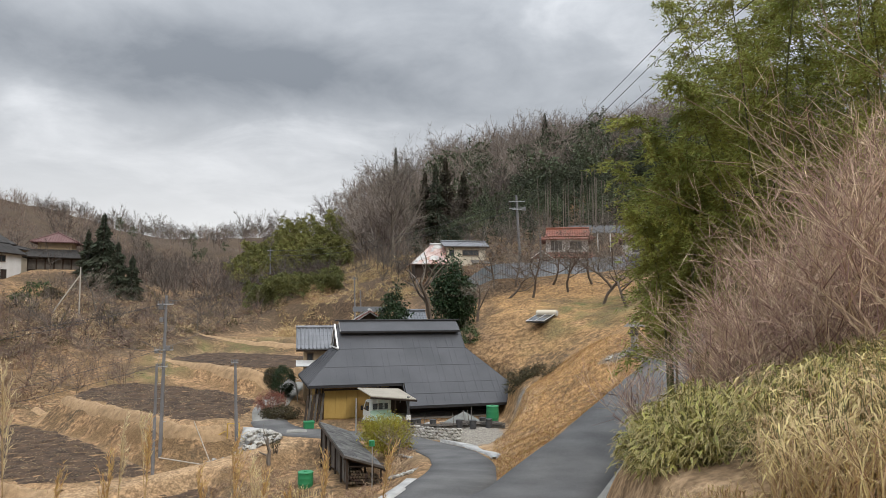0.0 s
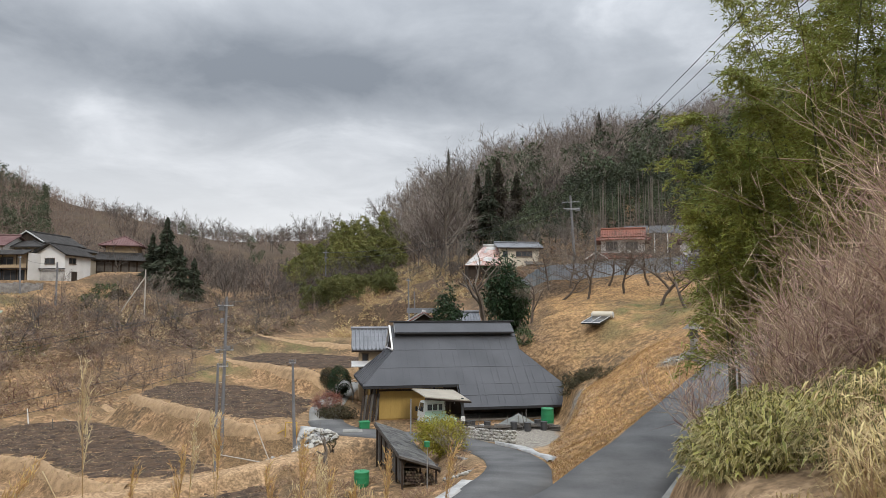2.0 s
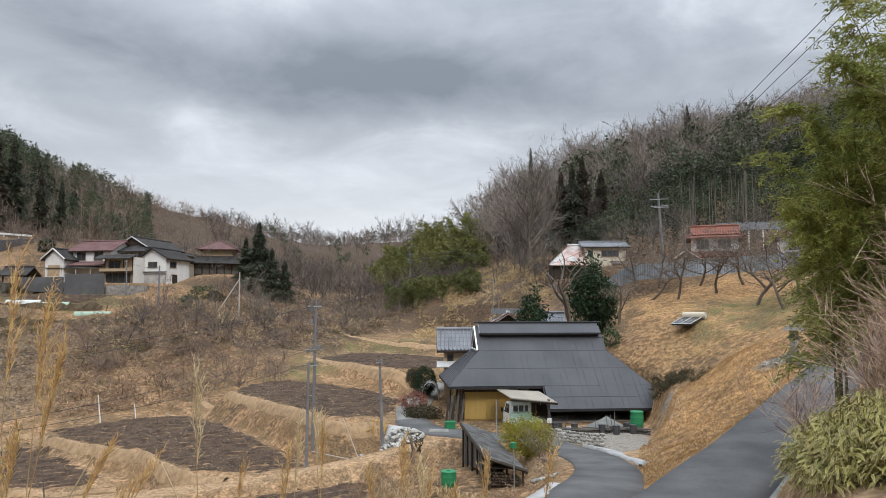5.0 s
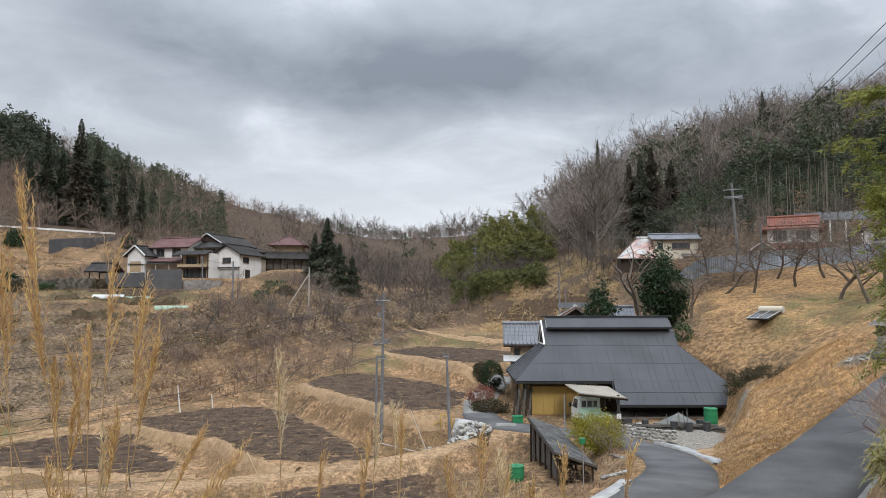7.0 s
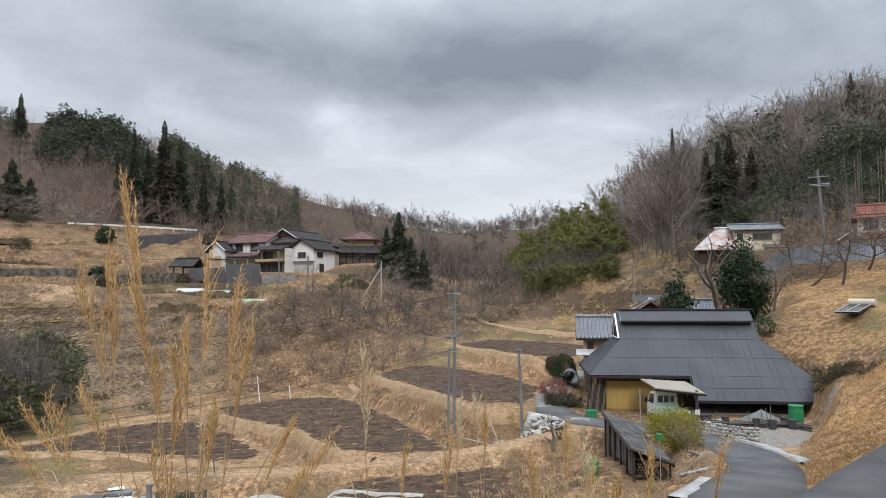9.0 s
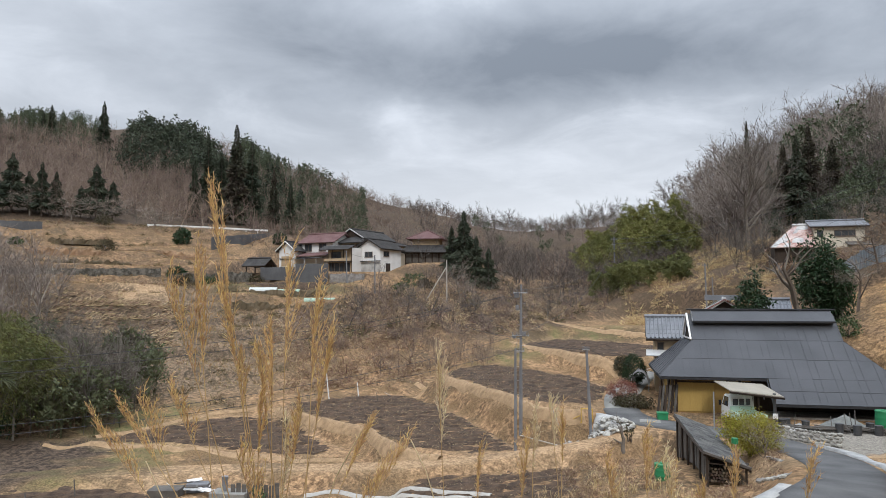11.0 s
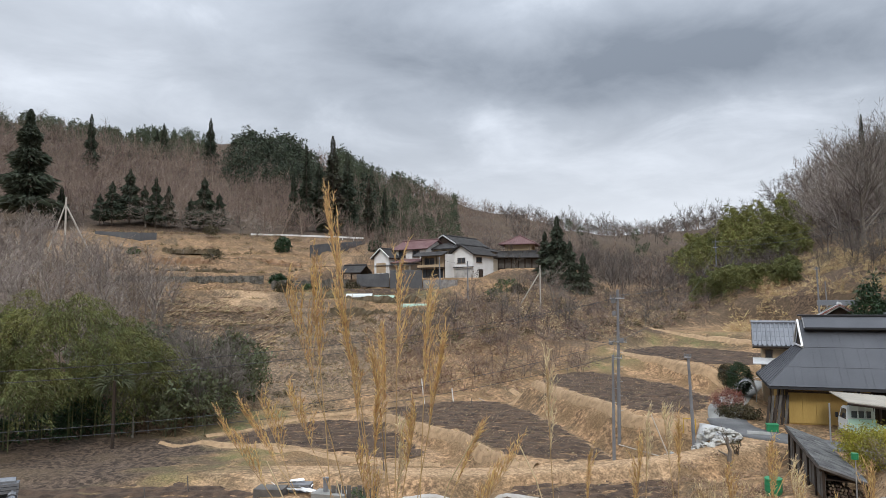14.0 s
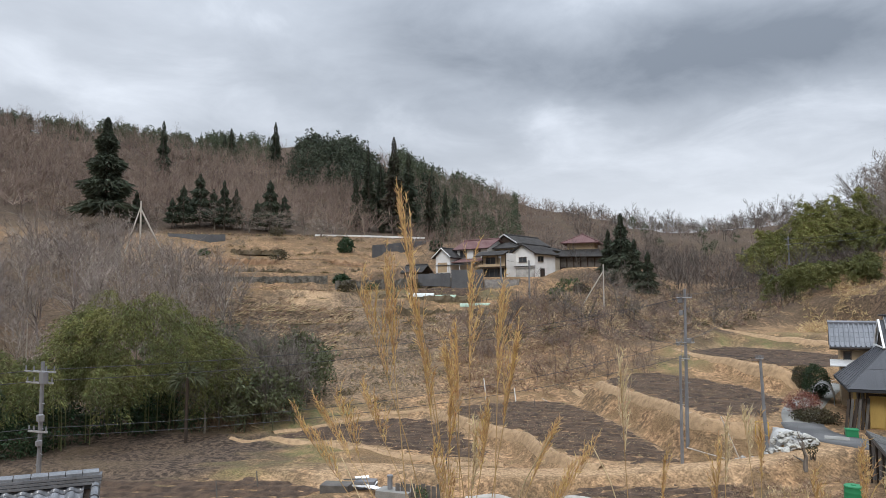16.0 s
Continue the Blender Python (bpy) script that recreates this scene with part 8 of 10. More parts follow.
def conifer(seed, n=420, slim=0.17, leaf=1.0, low=0.12, layers=15):
    """A conifer 10 m high: whorls of drooping sprays round a pole, with gaps."""
    r = np.random.default_rng(seed)
    out_p, out_d, ln, w = [], [], [], []
    for k in range(n):
        s = low + (1 - low) * (r.integers(0, layers) + r.normal(0.5, 0.45)) / layers
        s = min(max(s, low), 0.99)
        reach = 13.5 * slim * (1 - s) ** 0.85 * (0.8 + 0.22 * math.sin(s * 31 + seed)) + 0.05
        a = r.uniform(0, 6.283)
        d = reach * r.uniform(0.35, 1.0)
        out_p.append([d * math.cos(a) * 0.55, d * math.sin(a) * 0.55, 10 * s + 0.15 * d])
        out_d.append([math.cos(a) + r.normal(0, 0.3), math.sin(a) + r.normal(0, 0.3), -0.25 + r.normal(0, 0.25)])
        ln.append(leaf * r.uniform(0.5, 1.0) * (0.12 + reach * 0.6))
        w.append(leaf * (0.14 + 0.4 * min(1.0, reach)) * r.uniform(0.6, 1.2))
    return tri_slivers(np.array(out_p), np.array(out_d) - np.array([0, 0, 0.2]), np.array(ln) * 1.1, np.array(w), r)


def leaf_clumps(r, centers, spread, per, length, width, outward=0.6, droop=0.2):
    n = len(centers)
    c = np.repeat(centers, per, 0)
    off = r.normal(0, 1, (n * per, 3))
    off /= np.linalg.norm(off, axis=1, keepdims=True)
    p = c + off * np.reshape(spread, (-1, 1) if np.ndim(spread) else (1, 1)) * r.uniform(0.2, 1, (n * per, 1)) if np.ndim(spread) == 0 else c + off * np.repeat(spread, per)[:, None] * r.uniform(0.2, 1, (n * per, 1))
    d = off * outward + r.normal(0, 0.5, (n * per, 3))
    return slivers_np(p, d, length * r.uniform(0.6, 1.3, n * per), width * r.uniform(0.7, 1.2, n * per), r, droop)


def ball_points(r, n, rx, ry, rz, hollow=0.6):
    d = r.normal(0, 1, (n, 3))
    d /= np.linalg.norm(d, axis=1, keepdims=True)
    d *= r.uniform(hollow, 1.0, (n, 1))
    return d * np.array([rx, ry, rz])


def inside(poly, r, n):
    """n random places inside a polygon."""
    xs, ys = [p[0] for p in poly], [p[1] for p in poly]
    out = np.zeros((0, 2))
    while len(out) < n:
        x, y = r.uniform(min(xs), max(xs), n * 3), r.uniform(min(ys), max(ys), n * 3)
        ok = poly_distance(x, y, poly) < 0
        out = np.vstack([out, np.stack([x[ok], y[ok]], 1)])
    return out[:n]


def sector(b0, b1, r0, r1):
    return [at(b0, r0), at((b0 + b1) / 2, r0), at(b1, r0), at(b1, (r0 + r1) / 2), at(b1, r1), at((b0 + b1) / 2, r1), at(b0, r1), at(b0, (r0 + r1) / 2)]


def grove(name, protos, places, size, material, label, category, r, tall=0.25, sink=0.3):
    z = ground(places[:, 0], places[:, 1])
    out = []
    for (x, y), g in zip(places, z):
        s = size / 10 * r.uniform(1 - tall, 1 + tall)
        out.append(moved(protos[r.integers(len(protos))], x, y, g - sink, r.uniform(0, 6.28), s, s * r.uniform(0.9, 1.15)))
    return stuff(name, np.concatenate(out), material, label, category)


# ---- far woods ----
def hang(name, b0, b1, crest, low, r0, r1, n, protos, material, label, category, r, least=5.0, most=18.0):
    """A wood that climbs a slope: the crowns rise from the tangent low, at range r0, to the crest line at r1."""
    out = []
    b, u = r.uniform(b0, b1, n), r.random(n) ** 0.8
    rr = r0 + (r1 - r0) * u
    x, y = -rr * np.sin(np.radians(b)), rr * np.cos(np.radians(b))
    g = ground(x, y)
    top = low + (np.interp(b, *crest) - low) * u
    h = np.clip(rr * top * r.uniform(0.93, 1.01, n) - g, least, most) * r.uniform(0.85, 1.0, n)
    for k in range(n):
        out.append(moved(protos[r.integers(len(protos))], x[k], y[k], g[k] - 0.3, r.uniform(0, 6.28), h[k] / 10 * r.uniform(0.85, 1.15), h[k] / 10))
    return stuff(name, np.concatenate(out), material, label, category)


FR = np.random.default_rng(31)
BARE = [bare_far(i) for i in range(9)]
BRUSH = [bare_far(20 + i, 7, 4, 5, 10.0, 1.15, 0.22) for i in range(9)]
CROWN = [bare_far(40 + i, 13, 6, 8, 10.0, 1.35, 0.3) for i in range(4)]
CONE = [conifer(i, 430, 0.25, 0.8) for i in range(5)]
ROUND = []
for i in range(5):
    r = np.random.default_rng(60 + i)
    pts = ball_points(r, 52, 3.3, 3.3, 3.9, 0.6) + np.array([0, 0, 5.9])
    pts *= (1 + 0.14 * np.sin(np.arctan2(pts[:, 1], pts[:, 0]) * 3 + i))[:, None]
    c = np.repeat(pts, 7, 0)
    off = r.normal(0, 1, c.shape)
    off /= np.linalg.norm(off, axis=1, keepdims=True)
    ROUND.append(tri_slivers(c + off * 0.8 * r.uniform(0.2, 1, (len(c), 1)), off * 0.7 + r.normal(0, 0.5, c.shape), r.uniform(0.5, 1.0, len(c)), r.uniform(0.3, 0.55, len(c)), r))
    ROUND[-1] = np.concatenate([ROUND[-1], tri_slivers(np.zeros((1, 3)), np.array([[0.0, 0, 1]]), 8.0, 0.4, r)])

far_right = np.vstack([inside(sector(-30, 8, 165, 240), FR, 320), inside(sector(-20, 4, 215, 262), FR, 110), inside(sector(3, 7, 132, 165), FR, 26)])
grove("bare_wood", BARE, far_right, 14.5, TWIG_GREY, "leafless grey-brown winter wood along the right ridge", "woodland", FR)
grove("bare_wood", BRUSH, np.vstack([inside(sector(-30, 7, 164, 230), FR, 330), inside(sector(-8, 7, 140, 175), FR, 60)]), 9.0, TWIG_HEAD, "dark leafless undergrowth inside the right wood", "woodland", FR, 0.3)
grove("evergreen_wood", ROUND, inside(sector(-24, 1, 160, 205), FR, 60), 10.5, EVERGREEN_HAZED, "dark evergreens among the bare trees of the right wood", "woodland", FR, 0.3)
far_mid = np.vstack([inside(sector(5, 30, 210, 420), FR, 420), inside(sector(12, 27, 130, 220), FR, 150)])
grove("winter_scrub", BRUSH, inside(sector(8, 32, 126, 200), FR, 210), 6.0, TWIG_HEAD, "dark leafless scrub filling the foot of the wood", "woodland", FR, 0.4)
grove("bare_wood", BARE, far_mid[::2], 7.0, TWIG_HEAD, "leafless winter wood filling the head of the valley", "woodland", FR)
grove("bare_wood", BRUSH, np.vstack([far_mid[1::2], inside(sector(10, 32, 400, 620), FR, 170)]), 7.5, TWIG_BROWN, "leafless brown winter wood at the head of the valley", "woodland", FR)
low_left = np.vstack([inside(sector(31, 38, 230, 380), FR, 150), inside(sector(26, 35, 180, 400), FR, 260), inside(sector(26, 44, 145, 185), FR, 100)])
grove("bare_wood", BRUSH, low_left, 5.5, TWIG_BROWN, "low leafless brown wood behind the hamlet", "woodland", FR, 0.3)
far_left = np.vstack([inside(sector(35, 48, 180, 400), FR, 330), inside(sector(46, 76, 176, 285), FR, 850), inside(sector(46, 74, 280, 345), FR, 260) ])
grove("bare_wood", BRUSH, far_left, 9.5, TWIG_BROWN, "leafless red-brown winter wood over the left hill", "woodland", FR, 0.35)
near_left = np.vstack([inside(sector(60, 82, 72, 128), FR, 190), inside(sector(56, 62, 84, 112), FR, 22)])
grove("bare_thicket", BARE, near_left, 7.5, TWIG_GREY, "dense leafless thicket above the bamboo", "woodland", FR, 0.35)
dome = ((45.6, 46.7, 48, 49.4, 51, 52.6), (0.212, 0.236, 0.256, 0.260, 0.253, 0.21))
hang("evergreen_wood", 45.6, 52.6, dome, 0.195, 255, 330, 95, ROUND, CEDAR_HAZED, "dark rounded evergreen wood on the hilltop", "woodland", FR, 6, 22)
ridge = ((33.5, 35, 37.5, 41.7, 43.5, 47.5), (0.136, 0.158, 0.184, 0.213, 0.227, 0.222))
hang("evergreen_wood", 34.0, 44.0, ridge, 0.112, 185, 345, 300, ROUND + CONE, EVERGREEN_HAZED, "mixed dark evergreen wood along the falling ridge", "woodland", FR, 6, 20)
hang("cedar_wood", 39.0, 47.6, ridge, 0.115, 188, 260, 75, CONE, CEDAR_HAZED, "dark conifer wood along the hill road", "woodland", FR, 6, 18)
skyl = ((53, 57, 58.6, 63.1, 67.5, 85), (0.222, 0.222, 0.226, 0.213, 0.228, 0.24))
hang("evergreen_wood", 53.5, 74, skyl, 0.185, 300, 420, 300, ROUND + CONE, EVERGREEN_HAZED, "far evergreen wood along the skyline", "woodland", FR, 9, 18)
darkr = ((-30, -16, -12, -8, -4, -2), (0.24, 0.235, 0.225, 0.215, 0.2, 0.15))
hang("evergreen_wood", -28, -1, darkr, 0.09, 124, 160, 130, ROUND, EVERGREEN_HAZED, "dark broad-leaved evergreens among the cedars", "woodland", FR, 6, 15)
hang("cedar_wood", -28, 2.5, darkr, 0.085, 116, 158, 150, CONE + ROUND[:2], CEDAR_HAZED, "dark cedar wood behind the hillside houses", "woodland", FR, 5, 17)
grove("evergreen_wood", ROUND, np.vstack([inside(sector(-14, -3, 150, 190), FR, 22), inside(sector(14, 28, 220, 270), FR, 14)]), 4.8, EVERGREEN_HAZED, "scattered evergreen trees among the bare woods", "woodland", FR, 0.3)

grove("bare_wood", BARE, np.vstack([inside(sector(-15, 4, 106, 122), FR, 26), inside(sector(3, 7, 110, 130), FR, 14)]), 5.5, TWIG, "low leafless scrub wood behind the hillside houses", "woodland", FR, 0.35)
# rounded crowns standing along the skyline at the head of the valley
SKYLINE = [(31.2, 0.1223), (29.4, 0.1184), (27.6, 0.1144), (26.1, 0.1261), (24.9, 0.133), (23.7, 0.1285), (22.4, 0.1272), (21.3, 0.1209), (20.1, 0.1096), (18.7, 0.1081), (17.3, 0.1196), (15.9, 0.1326), (14.5, 0.1415), (13.1, 0.1388), (11.5, 0.1418), (9.3, 0.1688)]
out = []
for b, top in SKYLINE:
    for k in range(3):
        q, rr = b + FR.uniform(-0.6, 0.6) * (k > 0), FR.uniform(330, 420) if b > 10 else 230
        x, y = at(q, rr)
        h = min(max(rr * top * (1.0 if k == 0 else FR.uniform(0.9, 0.97)) - gz(x, y), 8.0), 26.0)
        out.append(moved(CROWN[FR.integers(4)], x, y, gz(x, y) - 0.3, FR.uniform(0, 6.28), min(h, 15) / 10, h / 10))
stuff("skyline_trees", np.concatenate(out), TWIG, "rounded leafless trees along the skyline of the valley's head", "woodland")
# pale trunks standing before the cedar wood
segs = []
for x, y in inside(sector(-13.5, -7.5, 113, 119), FR, 30):
    g = gz(x, y)
    h = FR.uniform(8, 12)
    segs.append([x, y, g, x + FR.normal(0, 0.3), y, g + h, 0.06, 0.03])
stuff("tree_trunks", bars_np(np.array(segs), 5), BARK_PALE, "tall slim bare trunks along the edge of the cedar wood", "tree trunks")


def single_conifer(b, r0, top, slim, material, label, leaf=1.0, n=520, seed=1, low=0.1, layers=17):
    x, y = at(b, r0)
    g = gz(x, y)
    h = top - g
    t = thing("conifer", pose(x, y, g), label, "tree", "conifers")
    part("trunk", bar((0, 0, -0.3), (0, 0, h * 0.97), 0.018 * h, 0.01, 8), BARK, t)
    q = moved(conifer(seed, n, slim, leaf, low, layers), 0, 0, 0, seed, h / 10)
    part("crown", soup("crown", q), material, t)


for k, (b, r0, top, slim) in enumerate((((65.9, 168, 40.2, 0.36)), (44.1, 190, 44.4, 0.2), (42.9, 194, 41, 0.2), (46.2, 192, 42, 0.17), (45.2, 196, 38, 0.22), (41.2, 190, 33, 0.17), (39.9, 188, 30, 0.18),
                                        (47.2, 190, 35, 0.16), (62.0, 255, 61.5, 0.19), (53.6, 292, 73.0, 0.22), (60.5, 174, 27, 0.42), (59.3, 176, 30.5, 0.4), (58.3, 178, 27, 0.42), (57.5, 174, 28.6, 0.3), (56.6, 176, 27.0, 0.34),
                                        (54.0, 176, 29.4, 0.42), (52.9, 178, 26, 0.46), (55.0, 177, 24.5, 0.42), (61.3, 174, 24, 0.42), (-0.2, 146, 31.0, 0.26), (1.5, 147, 28.2, 0.26), (0.6, 144, 29, 0.26), (-1.7, 148, 28.5, 0.26), (2.5, 149, 25.5, 0.26),
                                        (-8.4, 195, 53.5, 0.2), (3.9, 205, 46.5, 0.1), (57.0, 320, 76.0, 0.26), (57.5, 322, 73.5, 0.26), (63.8, 172, 25, 0.3))):
    single_conifer(b, r0, top, slim, CEDAR_RED if k in (1, 5, 19, 20, 22) else CEDAR_HAZED, "tall dark conifer standing above the winter wood", 0.5 if k else 0.4, 2600 if k else 8000, 3 + k, 0.1 if k else 0.14, 17 if k else 20)
for k, (b, r0, top, slim) in enumerate(((25.9, 118, 13.9, 0.30), (24.9, 117, 9.5, 0.34), (26.9, 120, 11.5, 0.3), (23.9, 116, 7.5, 0.34))):
    single_conifer(b, r0, top, slim, CEDAR_HAZED, "dark broad evergreen beside the hip-roofed house", 0.6, 2600, 60 + k, 0.05)


# ---- bamboo ----
def bamboo(r, culms, height, leaf, width, per, sprays, lean, nod=0.35, first=0.3, sag=0.35, shape=None, reach=0.17):
    """Culms that nod at the top, with drooping leaf sprays: bars and leaf quads."""
    segs, leaves_p, leaves_d = [], [], []
    for x, y, z in culms:
        h = height * r.uniform(0.72, 1.1) * (shape(x, y) if shape else 1.0)
        a = math.atan2(lean[1], lean[0]) + r.normal(0, 0.9)
        bend = np.array([math.cos(a), math.sin(a), 0]) * nod * r.uniform(0.4, 1.2)
        prev = np.array([x, y, z])
        n = 9
        pts = []
        for i in range(n + 1):
            s = i / n
            c = np.array([x, y, z]) + h * (np.array([0, 0, 1]) * (s - 0.22 * nod * s ** 4) + bend * s ** 3)
            if i:
                segs.append([*prev, *c, 0.045 * (1 - 0.85 * (i - 1) / n), 0.045 * (1 - 0.85 * s)])
            prev = c
            pts.append(c)
        pts = np.array(pts)
        turn = r.uniform(0, 6.283)
        for q in range(sprays):
            node = r.integers(0, 11)
            s = min(0.999, first + (1 - first) * ((node + 0.5) / 11) ** 0.8 + r.normal(0, 0.012))
            i = min(int(s * n), n - 1)
            c = pts[i] + (pts[i + 1] - pts[i]) * (s * n - i)
            a2 = turn + node * 2.4 + (3.14 if q % 3 == 0 else 0.0) + r.normal(0, 0.55)
            d = np.array([math.cos(a2), math.sin(a2), r.normal(0.18, 0.16)])
            L = height * reach * r.uniform(0.5, 1.2) * (1.15 - 0.6 * s)
            t = np.sort(r.random(per))[:, None]
            p = c + d * L * t - np.array([0, 0, 1]) * sag * L * t ** 2
            leaves_p.append(p + r.normal(0, 0.06 * L, (per, 3)))
            leaves_d.append(np.tile(d * 0.7, (per, 1)) + r.normal(0, 0.5, (per, 3)) - np.array([0, 0, 0.2]))
    p, d = np.concatenate(leaves_p), np.concatenate(leaves_d)
    return bars_np(np.array(segs), 5), tri_slivers(p, d - np.array([0, 0, 0.15]), leaf * r.uniform(0.6, 1.25, len(p)), width * 1.25, r)


def bamboo_stand(name, places, height, leaf, width, per, sprays, lean, material, label, seed, nod=0.35, first=0.3, sag=0.35, shape=None, reach=0.17):
    r = np.random.default_rng(seed)
    z = ground(places[:, 0], places[:, 1])
    stems, lv = bamboo(r, [(x, y, g) for (x, y), g in zip(places, z)], height, leaf, width, per, sprays, lean, nod, first, sag, shape, reach)
    t = tagged(new(name), label, "bamboo")
    part("culm", soup("culm", stems), CULM, t)["kind"] = "stuff"
    part("foliage", soup("foliage", lv), material, t)["kind"] = "stuff"
    return t


PR = np.random.default_rng(77)
near_culms = np.array([(8.3, 19.8), (7.8, 17.4), (8.8, 18.4), (9.2, 20.4), (8.0, 16.4), (9.4, 17.6), (10.6, 19.0), (9.6, 15.4), (11.0, 16.6), (8.8, 22.0), (10.4, 22.4), (12.0, 18.6), (11.6, 14.4), (13.0, 16.8), (9.0, 14.0), (10.3, 13.2), (12.4, 21.4), (13.4, 14.2), (8.8, 21.6), (9.8, 24.0), (10.8, 20.6), (12.6, 19.8), (11.2, 23.6), (13.6, 18.4), (14.2, 16.0)])
low_culms = np.array([(6.3, 19.6), (6.8, 21.0), (7.4, 22.4), (6.6, 18.2), (7.4, 19.8), (7.2, 17.2), (8.2, 22.8), (6.0, 18.9), (6.9, 19.2)])
bamboo_stand("roadside_bamboo", near_culms, 11.0, 0.17, 0.03, 44, 150, (-0.5, -0.6), BAMBOO, "tall dense green bamboo leaning over the hill road", 5, 0.2, 0.08, 0.25)
bamboo_stand("roadside_bamboo", low_culms, 7.6, 0.17, 0.03, 44, 140, (-0.6, -0.4), BAMBOO, "lower green bamboo drooping over the road", 55, 0.28, 0.2, 0.5)
UPPER = ((7.4, 8.5, 10.3, 12.5, 15.0, 16.2, 17.0), (0.115, 0.139, 0.137, 0.12, 0.092, 0.072, 0.05))


def upper_height(x, y):
    b, rr = math.degrees(math.atan2(-x, y)), math.hypot(x, y)
    u = min(1.0, max(0.0, (rr - 146) / 34))
    top = rr * (0.055 + (float(np.interp(b, *UPPER)) - 0.055) * (0.25 + 0.75 * u)) - gz(x, y)
    return min(max(top, 4.0), 17.0) / 10


def lower_height(x, y):
    b, rr = math.degrees(math.atan2(-x, y)), math.hypot(x, y)
    return min(max(rr * float(np.interp(b, (8, 12, 15.7), (0.046, 0.046, 0.032))) - gz(x, y), 3.0), 8.0) / 6


grove_c = inside(sector(7.5, 16.6, 147, 184), PR, 150)
bamboo_stand("bamboo_grove", grove_c, 10.0, 0.6, 0.13, 24, 26, (-0.3, -0.9), BAMBOO_FAR, "yellow-green bamboo grove on the far slope", 6, 0.28, 0.45, 0.5, upper_height, 0.2)
grove_l = inside(sector(8.2, 15.4, 120, 134), PR, 70)
bamboo_stand("bamboo_grove", grove_l, 6.0, 0.45, 0.1, 26, 24, (-0.3, -0.9), BAMBOO_LOW, "lower green bamboo at the foot of the slope", 7, 0.3, 0.2, 0.5, lower_height, 0.22)


def plume_dome(name, b, r0, wide, deep, tall, n, leaf, material, label, seed, size=1.0):
    """A bamboo clump whose leafy heads hang over in feathery mounds, one above the other, with dark gaps between."""
    r = np.random.default_rng(seed)
    cx, cy = at(b, r0)
    t = thing(name, on_ground(cx, cy), label, "bamboo")
    ux, uy = (math.cos(radians(b)), math.sin(radians(b))), (-math.sin(radians(b)), math.cos(radians(b)))
    heads, leaves = [], []
    for k in range(n):
        a, e = r.uniform(0, 6.283), math.asin(r.uniform(-0.22, 0.98))
        q = r.uniform(0.72, 1.0) * (1 + 0.13 * math.sin(3 * a + seed) * math.cos(2 * e))
        lx, ly, lz = wide * q * math.cos(a) * math.cos(e), deep * q * math.sin(a) * math.cos(e), tall * (0.52 + 0.48 * q * math.sin(e))
        heads.append((lx * ux[0] + ly * uy[0], lx * ux[1] + ly * uy[1], lz))
    for c in np.array(heads):
        m, R = leaf, size * r.uniform(0.75, 1.5)
        out = np.array([c[0], c[1], 0.0]) / (math.hypot(c[0], c[1]) + 1e-6)
        a, q = r.uniform(0, 6.283, m), np.sqrt(r.random(m))
        d = np.column_stack([np.cos(a), np.sin(a), np.zeros(m)])
        p = c + out * 0.5 * R * q[:, None] + d * R * q[:, None] * 0.75 - np.array([0, 0, 1]) * (R * 1.35 * q ** 2.2)[:, None] + r.normal(0, 0.07 * R, (m, 3))
        leaves.append(tri_slivers(p, d * 0.55 + out * 0.35 + np.array([0, 0, -0.55]) + r.normal(0, 0.3, (m, 3)), r.uniform(0.15, 0.30, m), r.uniform(0.045, 0.075, m), r))
    part("foliage", soup("foliage", np.concatenate(leaves)), material, t)["kind"] = "stuff"
    segs = []
    for c in heads[::3]:
        foot = np.array([c[0] * 0.55, c[1] * 0.55, 0.0])
        prev = foot
        for i in range(1, 6):
            s = i / 5
            p = np.array([foot[0] + (c[0] - foot[0]) * s ** 2.5, foot[1] + (c[1] - foot[1]) * s ** 2.5, c[2] * (1 - (1 - s) ** 1.4)])
            segs.append([*prev, *p, 0.05 * (1.1 - s * 0.7), 0.05 * (1.1 - s)])
            prev = p
    part("culm", soup("culm", bars_np(np.array(segs), 4)), CULM, t)["kind"] = "stuff"


plume_dome("bamboo_thicket", 63.4, 60, 6.1, 4.3, 11.0, 82, 800, BAMBOO_DARK, "dark green bamboo thicket with hanging feathery heads", 8, 1.5)
plume_dome("bamboo_thicket", 58.6, 61, 3.4, 3.0, 7.6, 28, 620, BAMBOO_DARK, "lower olive bamboo at the thicket's edge", 81, 1.25)
plume_dome("bamboo_thicket", 67.6, 56, 3.6, 3.2, 8.2, 30, 620, BAMBOO_DARK, "dark bamboo beside the utility pole", 82, 1.3)
plume_dome("bamboo_thicket", 74.5, 56, 5.5, 4.5, 7.6, 42, 620, BAMBOO_DARK, "dark bamboo thicket behind the utility pole", 83, 1.35)
# near-black leaf masses added to stand in for the thicket's shaded inside
under = np.vstack([inside(sector(58, 77, 59, 67), PR, 64), inside(sector(68, 77, 53, 57), PR, 14)])
UNDER = [leaf_clumps(PR, ball_points(PR, 38, 3.4, 3.4, 4.2, 0.4) + np.array([0, 0, 5.0]), 0.9, 8, 0.8, 0.22) for i in range(3)]
grove("thicket_shade_leaves", UNDER, under, 4.6, EVERGREEN_DARK, "dark leaf masses added as the shade inside the bamboo thicket", "undergrowth", PR, 0.3, 1.6)


